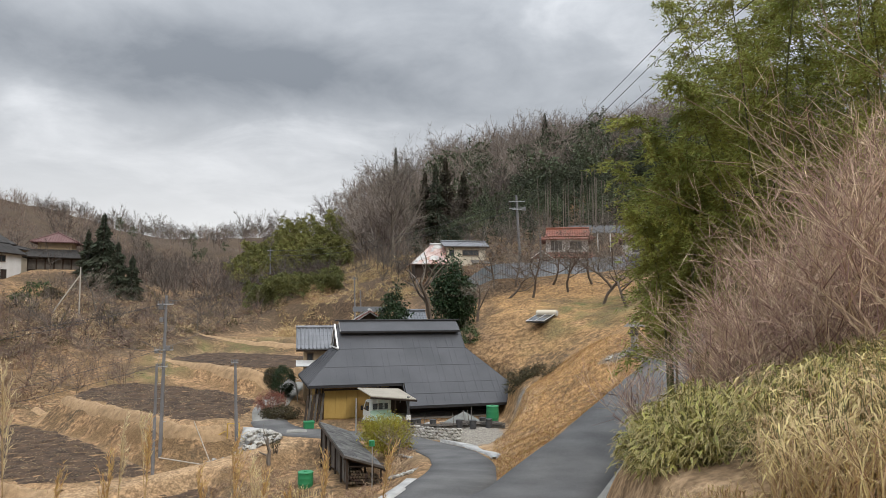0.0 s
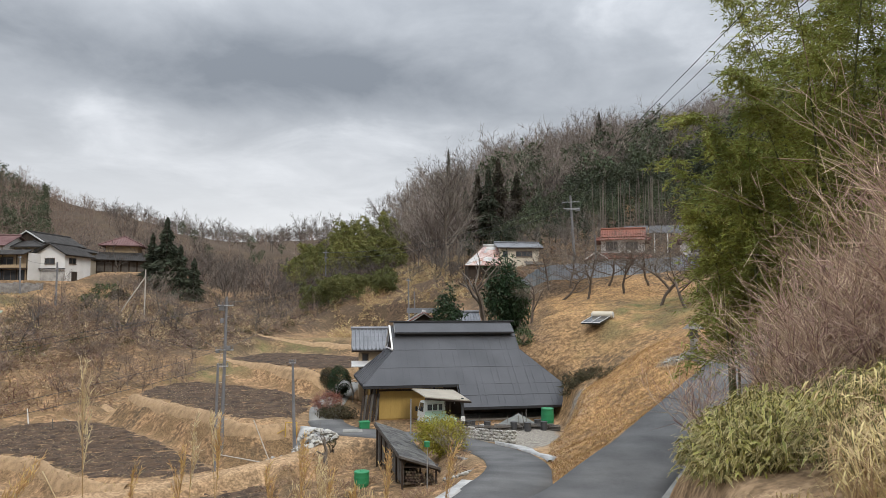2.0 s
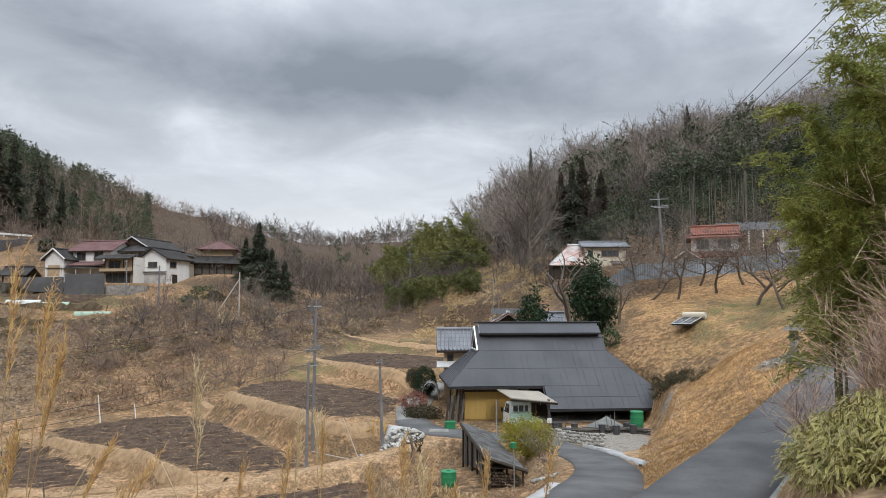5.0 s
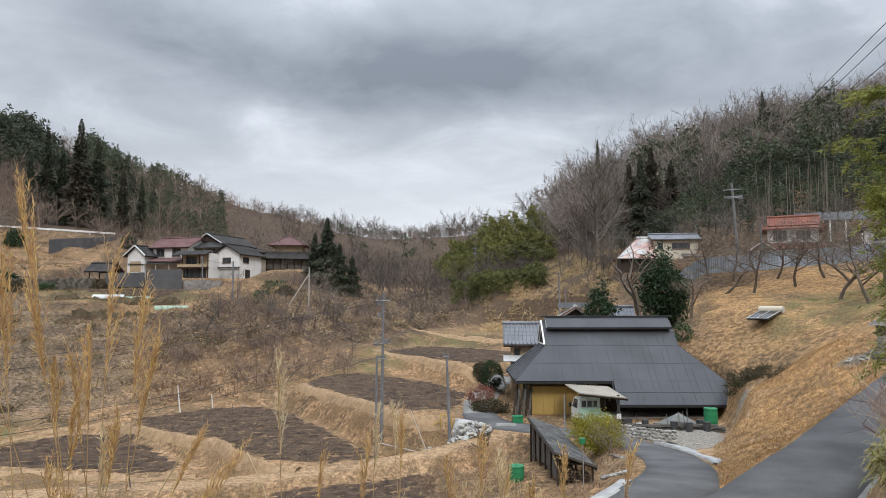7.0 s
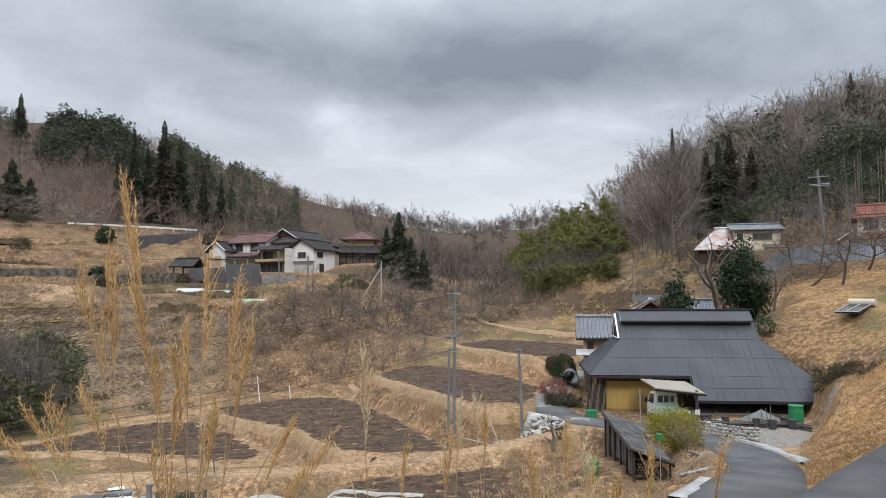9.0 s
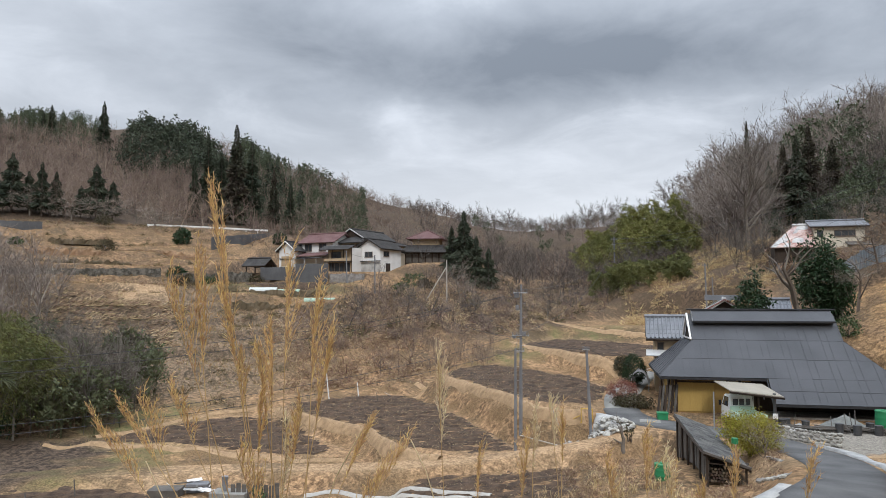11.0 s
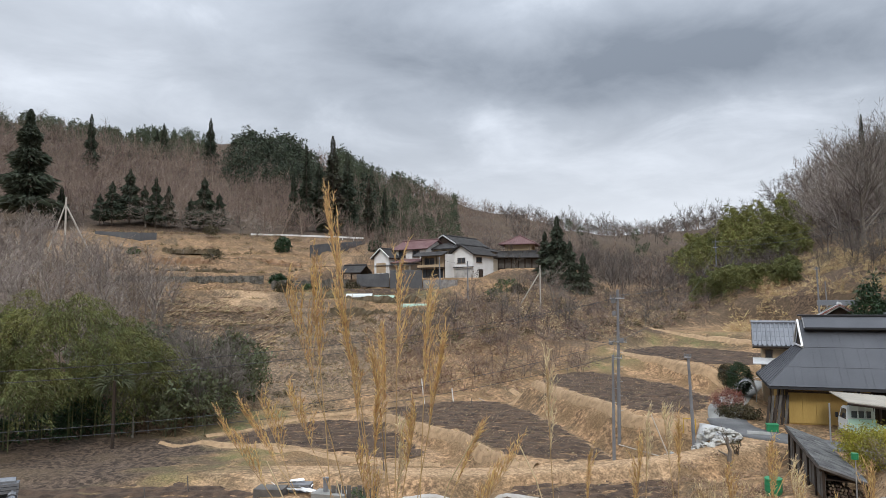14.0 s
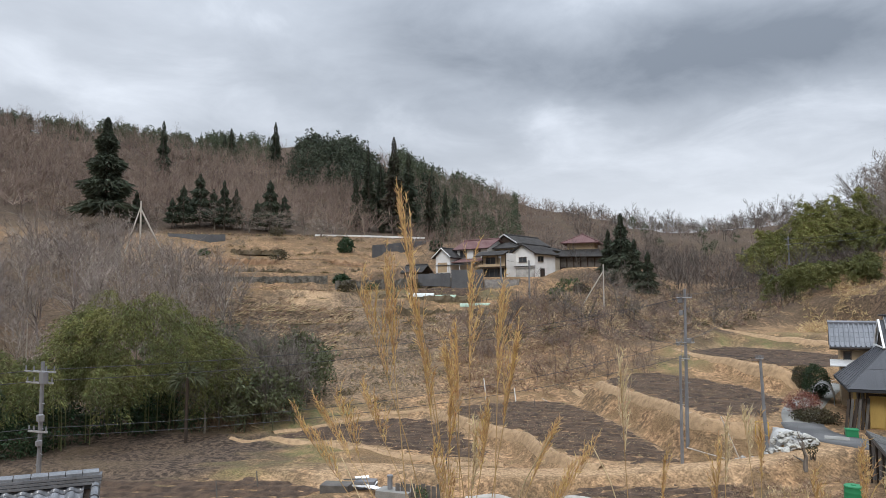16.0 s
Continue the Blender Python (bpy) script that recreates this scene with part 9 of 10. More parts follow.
# ---- single trees ----
def bare_tree(name, x, y, height, trunk_r, seed, label, levels=3, spread=0.9, kids=(6, 5, 4), per=4, twig=0.9, first=0.22, material=None, twig_mat=None, lean=(0, 0), up=0.12, width=0.02, shrink=0.62, wiggle=0.18, category="tree", group=""):
    r = np.random.default_rng(seed)
    segs, tips = branches(r, height, trunk_r, levels, first, spread, kids, shrink, wiggle, up, lean)
    t = thing(name, on_ground(x, y, 0, 0.1), label, category, group)
    big = segs[:, 6] > trunk_r * 0.16
    part("trunk", soup("trunk", bars_np(segs[big], 6), True), material or BARK, t)
    fine = bars_np(segs[~big], 3) if (~big).any() else np.zeros((0, 4, 3))
    tw = twigs_at(r, tips, per, twig, width, levels - 1)
    part("crown", soup("crown", np.concatenate([fine, tw])), twig_mat or TWIG, t)
    return t


for k, (b, r0, h) in enumerate(((-2.8, 61.5, 2.6), (-5.3, 75, 3.0), (-7.3, 71.5, 3.2), (-10.1, 71, 3.0), (-12.85, 60, 2.9), (-14.7, 56, 3.3), (-5.9, 79, 3.0), (-8.9, 78, 3.0), (-12.0, 74, 3.0), (-4.2, 79, 2.8), (-15.6, 63, 3.2), (-13.6, 68, 3.0))):
    x, y = at(b, r0)
    bare_tree("persimmon_tree", x, y, h * 1.3, 0.14, 200 + k, "leafless persimmon tree with a low crooked trunk on the grass slope", 3, 1.05, (7, 5, 4) if k else (3, 2, 2), 4 if k else 2, 0.8, 0.3, BARK, TWIG, (0.35 * math.sin(k * 2.1), 0.1), 0.18, 0.022, 0.78, 0.24, group="orchard trees")
bare_tree("pollarded_tree", *at(0.75, 64.5), 7.6, 0.34, 301, "old pruned bare tree with thick stubby limbs behind the farmhouse", 2, 1.0, (6, 3), 2, 0.6, 0.62, BARK_PALE, TWIG, (-0.06, 0), 0.35, 0.03, 0.42, 0.22)
bare_tree("large_bare_tree", *at(4.1, 128), 11.5, 0.42, 302, "large leafless tree with a wide crown before the wood", 3, 0.75, (9, 6, 5), 5, 1.6, 0.2, BARK_PALE, TWIG, (0, 0), 0.3, 0.055, 0.62)
bare_tree("large_bare_tree", *at(2.7, 133), 11.0, 0.3, 303, "tall leafless tree at the edge of the wood", 3, 0.7, (8, 5, 4), 5, 1.5, 0.25, BARK_PALE, TWIG, (0, 0), 0.3, 0.055, 0.6)
bare_tree("garden_tree", *at(26.2, 103), 3.6, 0.13, 304, "pale leafless garden tree on the bank", 3, 1.0, (6, 5, 4), 4, 0.8, 0.2, BARK_PALE, TWIG_PALE, (0, 0), 0.2, 0.03, 0.7)
bare_tree("garden_tree", *at(30.6, 92), 2.6, 0.1, 305, "small dark leafless tree on the grass bank", 3, 1.0, (6, 5, 4), 3, 0.6, 0.15, BARK, TWIG, (0, 0), 0.2, 0.025, 0.7)
for k, (b, r0, h) in enumerate(((58.2, 174, 4.5), (55.6, 173, 4.2), (53.4, 172, 4.2), (51.3, 172, 4.5), (57.0, 176, 4.0), (50.0, 160, 3.2), (61.0, 176, 4.4))):
    bare_tree("cherry_tree", *at(b, r0), h, 0.2, 310 + k, "spreading leafless cherry tree below the cedars", 2, 1.15, (8, 6), 6, 1.3, 0.15, BARK_PALE, TWIG_PALE, (0, 0), 0.05, 0.06, 0.9, group="cherry trees")


def leafy(name, x, y, rx, ry, rz, zc, clumps, per, leaf, width, material, label, category="shrub", seed=1, hollow=0.6, stems=5, group="", lumps=0.0):
    """A leafy bush or evergreen: stems and a crown of leaf clumps with an uneven outline."""
    r = np.random.default_rng(seed)
    t = thing(name, on_ground(x, y, 0, 0.05), label, category, group)
    pts = ball_points(r, clumps, rx, ry, rz, hollow)
    if lumps:
        a = np.arctan2(pts[:, 1], pts[:, 0])
        pts *= (1 + lumps * np.sin(a * 3 + seed) * np.cos(pts[:, 2] * 2.2 / rz + seed))[:, None]
    pts += np.array([0, 0, zc])
    pts[:, 2] = np.maximum(pts[:, 2], 0.05)
    part("foliage", soup("foliage", leaf_clumps(r, pts, 0.22 * (rx + rz) / 2, per, leaf, width)), material, t)
    bm = bmesh.new()
    for i in range(stems):
        c = pts[r.integers(len(pts))] * 0.7
        tube(bm, (0.1 * math.cos(i), 0.1 * math.sin(i), 0), (c[0], c[1], max(0.2, c[2])), 0.04, 0.015, 5)
    part("stem", bm, BARK, t)
    return t


leafy("round_shrub", *at(4.5, 36.0), 1.4, 1.2, 1.0, 1.1, 480, 26, 0.11, 0.036, YELLOW_GREEN, "rounded yellow-green shrub at the bend of the lane", seed=11, hollow=0.5, lumps=0.12)
bare_tree("bare_shrub", *at(3.7, 34.4), 0.9, 0.03, 330, "small pale leafless shrub beside the lane", 2, 0.9, (9, 6), 5, 0.5, 0.05, BARK_PALE, TWIG_PALE, (0, 0), 0.3, 0.012, 0.9, category="shrub")
leafy("clipped_evergreen", *at(12.7, 56.0), 0.85, 0.85, 1.15, 1.3, 420, 16, 0.12, 0.05, EVERGREEN_DARK, "clipped dark egg-shaped evergreen beside the lane", seed=12, hollow=0.8)
leafy("clipped_evergreen", *at(13.5, 56.5), 0.65, 0.65, 0.8, 1.5, 260, 16, 0.12, 0.05, BROWN_GREEN, "browned clipped evergreen beside the lane", seed=13, hollow=0.8)
leafy("red_shrub", *at(13.6, 50.6), 1.15, 0.9, 0.75, 0.85, 330, 14, 0.1, 0.04, RED_LEAF, "low red-leaved winter shrub at the field's edge", seed=14)
leafy("dark_hedge", *at(12.8, 49.0), 1.4, 0.7, 0.5, 0.4, 260, 14, 0.14, 0.05, BROWN_GREEN, "low dark hedge beside the lane", seed=15)
leafy("evergreen_tree", *at(4.0, 62.5), 1.3, 1.3, 3.5, 4.3, 230, 16, 0.4, 0.14, EVERGREEN_DARK, "dark green garden evergreen behind the farmhouse", "tree", 16, 0.5, lumps=0.25)
leafy("evergreen_tree", *at(-0.55, 67), 1.9, 1.7, 4.0, 3.6, 300, 18, 0.4, 0.15, EVERGREEN_DARK, "dark ivy-clad evergreen behind the farmhouse", "tree", 17, 0.5, lumps=0.2)
leafy("evergreen_tree", *at(-1.6, 66.5), 1.3, 1.3, 2.6, 2.8, 170, 18, 0.4, 0.15, EVERGREEN_DARK, "dark leafy evergreen with bare twigs on top", "tree", 18, 0.5, lumps=0.25)
bare_tree("bare_shrub", *at(-1.7, 66), 3.8, 0.1, 331, "pale twiggy tree beside the evergreens", 3, 0.9, (6, 5, 4), 4, 0.7, 0.35, BARK_PALE, TWIG_PALE, (0.1, 0), 0.2, 0.02, 0.6)
leafy("roof_side_shrub", *at(-2.2, 56.5), 0.9, 0.8, 0.8, 0.7, 70, 12, 0.2, 0.07, EVERGREEN, "green shrub at the back corner of the farmhouse", seed=19)
leafy("topiary", *at(48.4, 121), 1.35, 1.35, 1.3, 1.1, 130, 14, 0.5, 0.2, EVERGREEN_DARK, "clipped round dark topiary bush on the terrace", seed=21, hollow=0.85, group="topiary bushes")
leafy("topiary", *at(48.0, 149), 1.5, 1.5, 1.9, 1.7, 110, 12, 0.6, 0.25, EVERGREEN_DARK, "clipped dark conical bush below the guard rail", seed=22, hollow=0.8, group="topiary bushes")
leafy("topiary", *at(40.7, 155), 1.2, 1.2, 1.5, 1.3, 90, 12, 0.6, 0.25, EVERGREEN_DARK, "clipped dark round bush at the end of the guard rail", seed=23, hollow=0.85, group="topiary bushes")
for k, (b, r0, s) in enumerate(((53.3, 136, 1.7), (46.0, 118, 0.9), (42.5, 118, 1.2), (59.0, 140, 1.0), (47.9, 112, 1.4), (30.0, 112, 1.6), (29.0, 108, 1.2), (31.0, 106, 1.0), (53.5, 158, 1.5))):
    leafy("garden_shrub", *at(b, r0), s * 1.3, s, s * 0.7, s * 0.55, 60, 12, 0.4, 0.15, EVERGREEN if k % 2 else BROWN_GREEN, "rounded evergreen garden shrub on the terraces", seed=30 + k, group="garden shrubs")
leafy("small_evergreen", *at(42.3, 34.5), 0.35, 0.35, 0.5, 0.55, 40, 12, 0.12, 0.04, EVERGREEN, "small round evergreen beside the track", seed=41)
leafy("small_evergreen", *at(13.2, 40.3), 0.28, 0.28, 0.35, 0.5, 30, 10, 0.1, 0.04, BROWN_GREEN, "small dark shrub beside a stump", seed=42)
bare_tree("tree_stump", *at(13.7, 39.6), 1.5, 0.13, 332, "gnarled dead stump wrapped in vines", 1, 0.8, (5, 2), 2, 0.4, 0.2, BARK_PALE, TWIG_PALE, (0, 0), 0.4, 0.012, 0.4, 0.2, category="stump")


def palm():
    x, y = at(60.2, 55.0)
    t = thing("windmill_palm", on_ground(x, y), "small fan palm at the edge of the bamboo", "tree")
    part("trunk", bar((0, 0, -0.2), (0.1, 0, 4.7), 0.13, 0.11, 8), DARK_WOOD, t)
    r = np.random.default_rng(3)
    p, d = [], []
    for i in range(18):
        a, e = r.uniform(0, 6.28), r.uniform(-0.5, 0.9)
        v = np.array([math.cos(a) * math.cos(e), math.sin(a) * math.cos(e), math.sin(e)])
        for j in range(14):
            p.append(np.array([0.1, 0, 4.7]) + v * 0.6)
            d.append(v + r.normal(0, 0.45, 3))
    part("crown", soup("crown", slivers_np(np.array(p), np.array(d), 1.0, 0.09, r, 0.3)), GREY_GREEN, t)


palm()


# ---- brambles, weeds and dry grass ----
def bramble(seed, n=82, h=1.0):
    """A tangled dead bush 1 m high."""
    r = np.random.default_rng(seed)
    a = r.uniform(0, 6.283, n)
    q = r.random(n) ** 0.5
    p = np.stack([0.62 * np.cos(a) * q, 0.62 * np.sin(a) * q, r.uniform(0.0, 0.75, n) * (1.05 - q)], 1)
    d = np.stack([np.cos(a) * 0.6, np.sin(a) * 0.6, r.uniform(-0.2, 1.0, n)], 1) + r.normal(0, 0.7, (n, 3))
    return tri_slivers(p, d - np.array([0, 0, r.uniform(0.0, 0.4)]), r.uniform(0.16, 0.6, n), 0.046, r)


BRAM = [bramble(i) for i in range(6)]
GULLY = [(-31, 86), (-36, 78), (-44, 66), (-53, 60), (-62, 70), (-58, 84), (-51, 92), (-56, 104), (-46, 122), (-38, 150), (-20, 150), (-24, 128), (-31, 104)]
pl = inside(GULLY, PR, 1000)
kind = wave(pl[:, 0], pl[:, 1], 2.2, 71) + PR.normal(0, 0.25, len(pl))
grove("bramble_bank", BRAM, pl[kind < -0.25], 15.0, TWIG_BROWN, "tangled leafless brambles over the bank", "brambles", PR, 0.5, 0.1)
grove("dead_weeds", BRAM, pl[(kind >= -0.25) & (kind < 0.05)], 13.0, DRY_BROWN, "brown dead weeds tangled in the bank", "weeds", PR, 0.4, 0.1)
grove("dead_weeds", BRAM, pl[kind >= 0.05], 13.0, DRY_TAN, "pale tan dead weeds in patches on the bank", "weeds", PR, 0.4, 0.1)
grove("dark_bushes", BRAM, inside(GULLY, PR, 60), 19.0, WEED_DARK, "dark low bushes scattered over the bank", "bushes", PR, 0.5, 0.1)
gully_sh = inside([(-31, 88), (-36, 79), (-46, 68), (-56, 66), (-60, 78), (-52, 92), (-56, 104), (-46, 122), (-38, 150), (-20, 150), (-24, 128), (-31, 104)], PR, 260)
grove("gully_shrubs", BRUSH, gully_sh[::2], 3.4, TWIG_BROWN, "dense leafless brown shrubs on the bank below the hamlet", "shrubs", PR, 0.4, 0.1)
grove("gully_shrubs", BRUSH, gully_sh[1::2], 3.8, TWIG_HEAD, "dense dark leafless shrubs in the gully", "shrubs", PR, 0.4, 0.1)
hill_side = np.vstack([inside(sector(40, 57, 62, 108), PR, 260), inside(sector(28, 42, 84, 100), PR, 90), inside(sector(44, 62, 108, 165), PR, 420)])
kind = wave(hill_side[:, 0], hill_side[:, 1], 3.0, 72) + PR.normal(0, 0.3, len(hill_side))
grove("dead_weeds", BRAM, hill_side[kind < 0], 8.0, WEED_DARK, "low dark weeds scattered over the hillside", "weeds", PR, 0.6, 0.05)
grove("dead_weeds", BRAM, hill_side[kind >= 0], 8.0, DRY_BROWN, "low pale dead weeds scattered over the hillside", "weeds", PR, 0.6, 0.05)
bank2 = np.vstack([inside(sector(30, 40, 66, 82), PR, 90), inside(sector(26, 36, 82, 96), PR, 60), inside(sector(56, 63, 58, 80), PR, 60), inside(sector(53, 60, 62, 72), PR, 40)])
grove("dead_weeds", BRAM, bank2, 15.0, DRY_BROWN, "dead brown weeds on the lower bank", "weeds", PR, 0.4, 0.1)
slope = np.vstack([inside(sector(2, 13, 96, 128), PR, 260), inside(sector(5, 12, 128, 150), PR, 80)])
grove("dead_weeds", BRAM, inside(sector(-16, 3, 96, 126), PR, 230), 17.0, DRY_BROWN, "brown dead weeds on the slope behind the houses", "weeds", PR, 0.4, 0.1)
grove("dead_reeds", BRAM, slope, 15.0, DRY, "tall tan dead reeds on the slope behind the farmhouse", "reeds", PR, 0.35, 0.1)
scrub = np.vstack([inside([(4.6, 46.6), (6.6, 46.4), (6.8, 48.2), (4.8, 49.8)], PR, 60), inside([(6.2, 43.6), (7.4, 43.2), (7.6, 44.6), (6.6, 45.2)], PR, 8)])
grove("dark_scrub", BRAM, scrub, 6.5, BROWN_GREEN, "dark low scrub on the cut bank beside the farmhouse", "scrub", PR, 0.4, 0.05)
grove("dead_weeds", BRAM, np.vstack([inside([(-4.5, 27), (-1.4, 27), (-1.2, 33), (-2.4, 36), (-4.6, 30)], PR, 40), inside([(-12, 36), (-9.5, 39.6), (-7.2, 38), (-5.6, 33), (-8, 30), (-11, 32)], PR, 120)]), 4.5, DRY_BROWN, "short dead weeds between the shed and the track", "weeds", PR, 0.5, 0.03)
grove("dark_bushes", BRUSH, np.vstack([inside(sector(36, 39, 74, 80), PR, 16), inside(sector(23, 33, 70, 82), PR, 70)]), 2.6, TWIG_BROWN, "dense dark leafless bushes at the foot of the bank", "bushes", PR, 0.4, 0.1)

grey_sh = np.vstack([inside(sector(51.5, 59, 57, 72), PR, 96), inside(sector(50.0, 55, 64, 76), PR, 24), inside(sector(56, 63, 66, 80), PR, 60)])
grove("grey_shrubs", BARE, grey_sh[::2], 5.6, TWIG, "tall grey leafless shrubs beside the bamboo thicket", "shrubs", PR, 0.4, 0.1)
grove("green_shrubs", ROUND, grey_sh[1::2], 3.9, GREY_GREEN, "tall grey-green shrubs beside the bamboo thicket", "shrubs", PR, 0.4, 0.1)


def tufts(name, polys, n, height, width, material, label, seed, clear=True, per=3):
    r = np.random.default_rng(seed)
    pts = np.vstack([inside(p, r, int(n * w)) for p, w in polys])
    if clear:
        keep = (line_distance(pts[:, 0], pts[:, 1], ROAD_L)[0] > 1.35) & (line_distance(pts[:, 0], pts[:, 1], LANE_L)[0] > 1.3) & (line_distance(pts[:, 0], pts[:, 1], TRACK_L)[0] > 0.9)
        for f in (FIELD_A, FIELD_B, FIELD_C, FIELD_D, FIELD_E, FIELD_F, YARD_AREA):
            keep &= poly_distance(pts[:, 0], pts[:, 1], f) > -0.15
        pts = pts[keep]
    z = ground(pts[:, 0], pts[:, 1])
    p = np.repeat(np.column_stack([pts, z - 0.02]), per, 0)
    p[:, :2] += r.normal(0, 0.08, (len(p), 2))
    d = np.column_stack([r.normal(0, 0.55, (len(p), 2)), np.ones(len(p))])
    q = tri_slivers(p, d, height * r.uniform(0.4, 1.3, len(p)), width, r)
    return stuff(name, q, material, label, "grass")


tufts("dry_grass", [([(1.6, 20), (4, 24), (8, 31), (10.5, 38), (9, 46), (5.5, 44.5), (3, 38), (2, 30)], 1.0)], 14000, 0.11, 0.024, ORANGE_GRASS, "orange-tan dry grass on the bank between the roads", 51)
tufts("dry_grass", [([(4, 47), (16, 44), (24, 60), (24, 79), (3, 79), (2.5, 58)], 1.0)], 11000, 0.10, 0.024, DRY_MIX, "short dry orchard grass on the slope", 52)
tufts("dry_grass", [([(-13, 29), (-5, 22), (-3, 30), (-9, 42), (-14, 45), (-36, 60), (-46, 40), (-36, 28), (-26, 20)], 0.75), ([(-12, 52), (-32, 62), (-32, 96), (-12, 104)], 0.25)], 17000, 0.085, 0.022, DRY_MIX, "short dry winter grass on the field banks", 53)
tufts("dry_grass", [([(-42, 56), (-60, 40), (-94, 48), (-100, 84), (-74, 90), (-52, 90)], 0.7), ([(-62, 92), (-44, 84), (-48, 100), (-60, 104)], 0.1), ([(-100, 84), (-140, 74), (-120, 112), (-92, 96)], 0.2)], 10000, 0.32, 0.07, DRY_MIX, "rough dry grass over the far hillside", 54)


def rim_tufts():
    r = np.random.default_rng(57)
    base = np.concatenate(BUND_SPOTS)
    p = np.repeat(base, 4, 0) + np.column_stack([r.normal(0, 0.22, (len(base) * 4, 2)), np.zeros(len(base) * 4)])
    p[:, 2] -= 0.03
    d = np.column_stack([r.normal(0, 0.6, (len(p), 2)), np.ones(len(p))])
    stuff("rim_grass", tri_slivers(p, d, r.uniform(0.06, 0.2, len(p)), 0.03, r), DRY_MIX, "short dry grass on the rims of the fields", "grass")


rim_tufts()


def stalk_rows():
    """Rows of cut dead stalks lying along the contours of the hillside meadow."""
    r = np.random.default_rng(59)
    poly = [at(57.5, 108), at(52, 107), at(47.5, 100), at(49, 88), at(51, 80), at(58, 80)]
    for k, m in enumerate((DRY_TAN, DRY_BROWN, BROWN_GREEN)):
        pts = inside(poly, r, (7000, 4500, 1600)[k])
        rr = np.hypot(pts[:, 0], pts[:, 1])
        if k < 2:
            row = np.round(rr / 1.6) * 1.6 + (0.0, 0.7)[k] + r.normal(0, 0.16, len(rr))
            pts *= (row / rr)[:, None]
        z = ground(pts[:, 0], pts[:, 1]) + 0.05
        d = np.column_stack([0.55 + r.normal(0, 0.35, len(rr)), 0.8 + r.normal(0, 0.35, len(rr)), r.normal(0.2, 0.25, len(rr))])
        q = slivers_np(np.column_stack([pts, z]), d, r.uniform(0.3, 1.0, len(rr)), 0.09, r)
        stuff("stalk_rows", q, m, ("pale", "brown", "dark green")[k] + " dead stalks in rows over the hillside meadow", "stalks")


stalk_rows()


def stubble():
    r = np.random.default_rng(58)
    out = []
    for poly, n in ((FIELD_A, 5200), (FIELD_B, 4200), (FIELD_C, 1400), (FIELD_D, 1500), (FIELD_E, 1600)):
        pts = inside(poly, r, n)
        z = ground(pts[:, 0], pts[:, 1]) + 0.08
        d = np.column_stack([r.normal(0, 1, (n, 2)), r.normal(0.15, 0.2, n)])
        out.append(slivers_np(np.column_stack([pts, z]), d, r.uniform(0.06, 0.26, n), r.uniform(0.012, 0.035, n), r))
    stuff("straw_litter", np.concatenate(out), STRAW, "pale straw and stubble strewn over the tilled soil", "straw")


stubble()


# ---- the roadside thicket ----
def thicket():
    r = np.random.default_rng(91)
    segs, tips = [], []
    for k in range(125):
        s = r.random()
        x, y = 3.7 + 5.2 * s + r.normal(0, 0.4), 11.2 + 2.4 * s + r.normal(0, 1.3)
        if k > 58:
            x, y = 5.0 + 3.0 * r.random(), 8.2 + 2.4 * r.random()
        h = r.uniform(1.3, 2.4) * (0.55 + 0.9 * s)
        sg, tp = branches(r, h, 0.02, 2, 0.15, 0.75, (7, 4), 0.6, 0.2, 0.25, (r.normal(-0.25, 0.3), r.normal(-0.1, 0.3)))
        g = gz(x, y) - 0.1
        sg[:, :3] += (x, y, g)
        sg[:, 3:6] += (x, y, g)
        segs.append(sg)
        tips += [(q + np.array([x, y, g]), d, l) for q, d, l in tp]
    sg = np.concatenate(segs)
    sg[:, 6:] = np.clip(sg[:, 6:], 0.0035, 0.013)
    tw = twigs_at(r, tips, 3, 0.6, 0.009)
    stuff("bare_thicket", np.concatenate([bars_np(sg, 3), tw]), TWIG_RED, "tangled leafless red-brown shrubs along the hill road", "shrubs")


thicket()


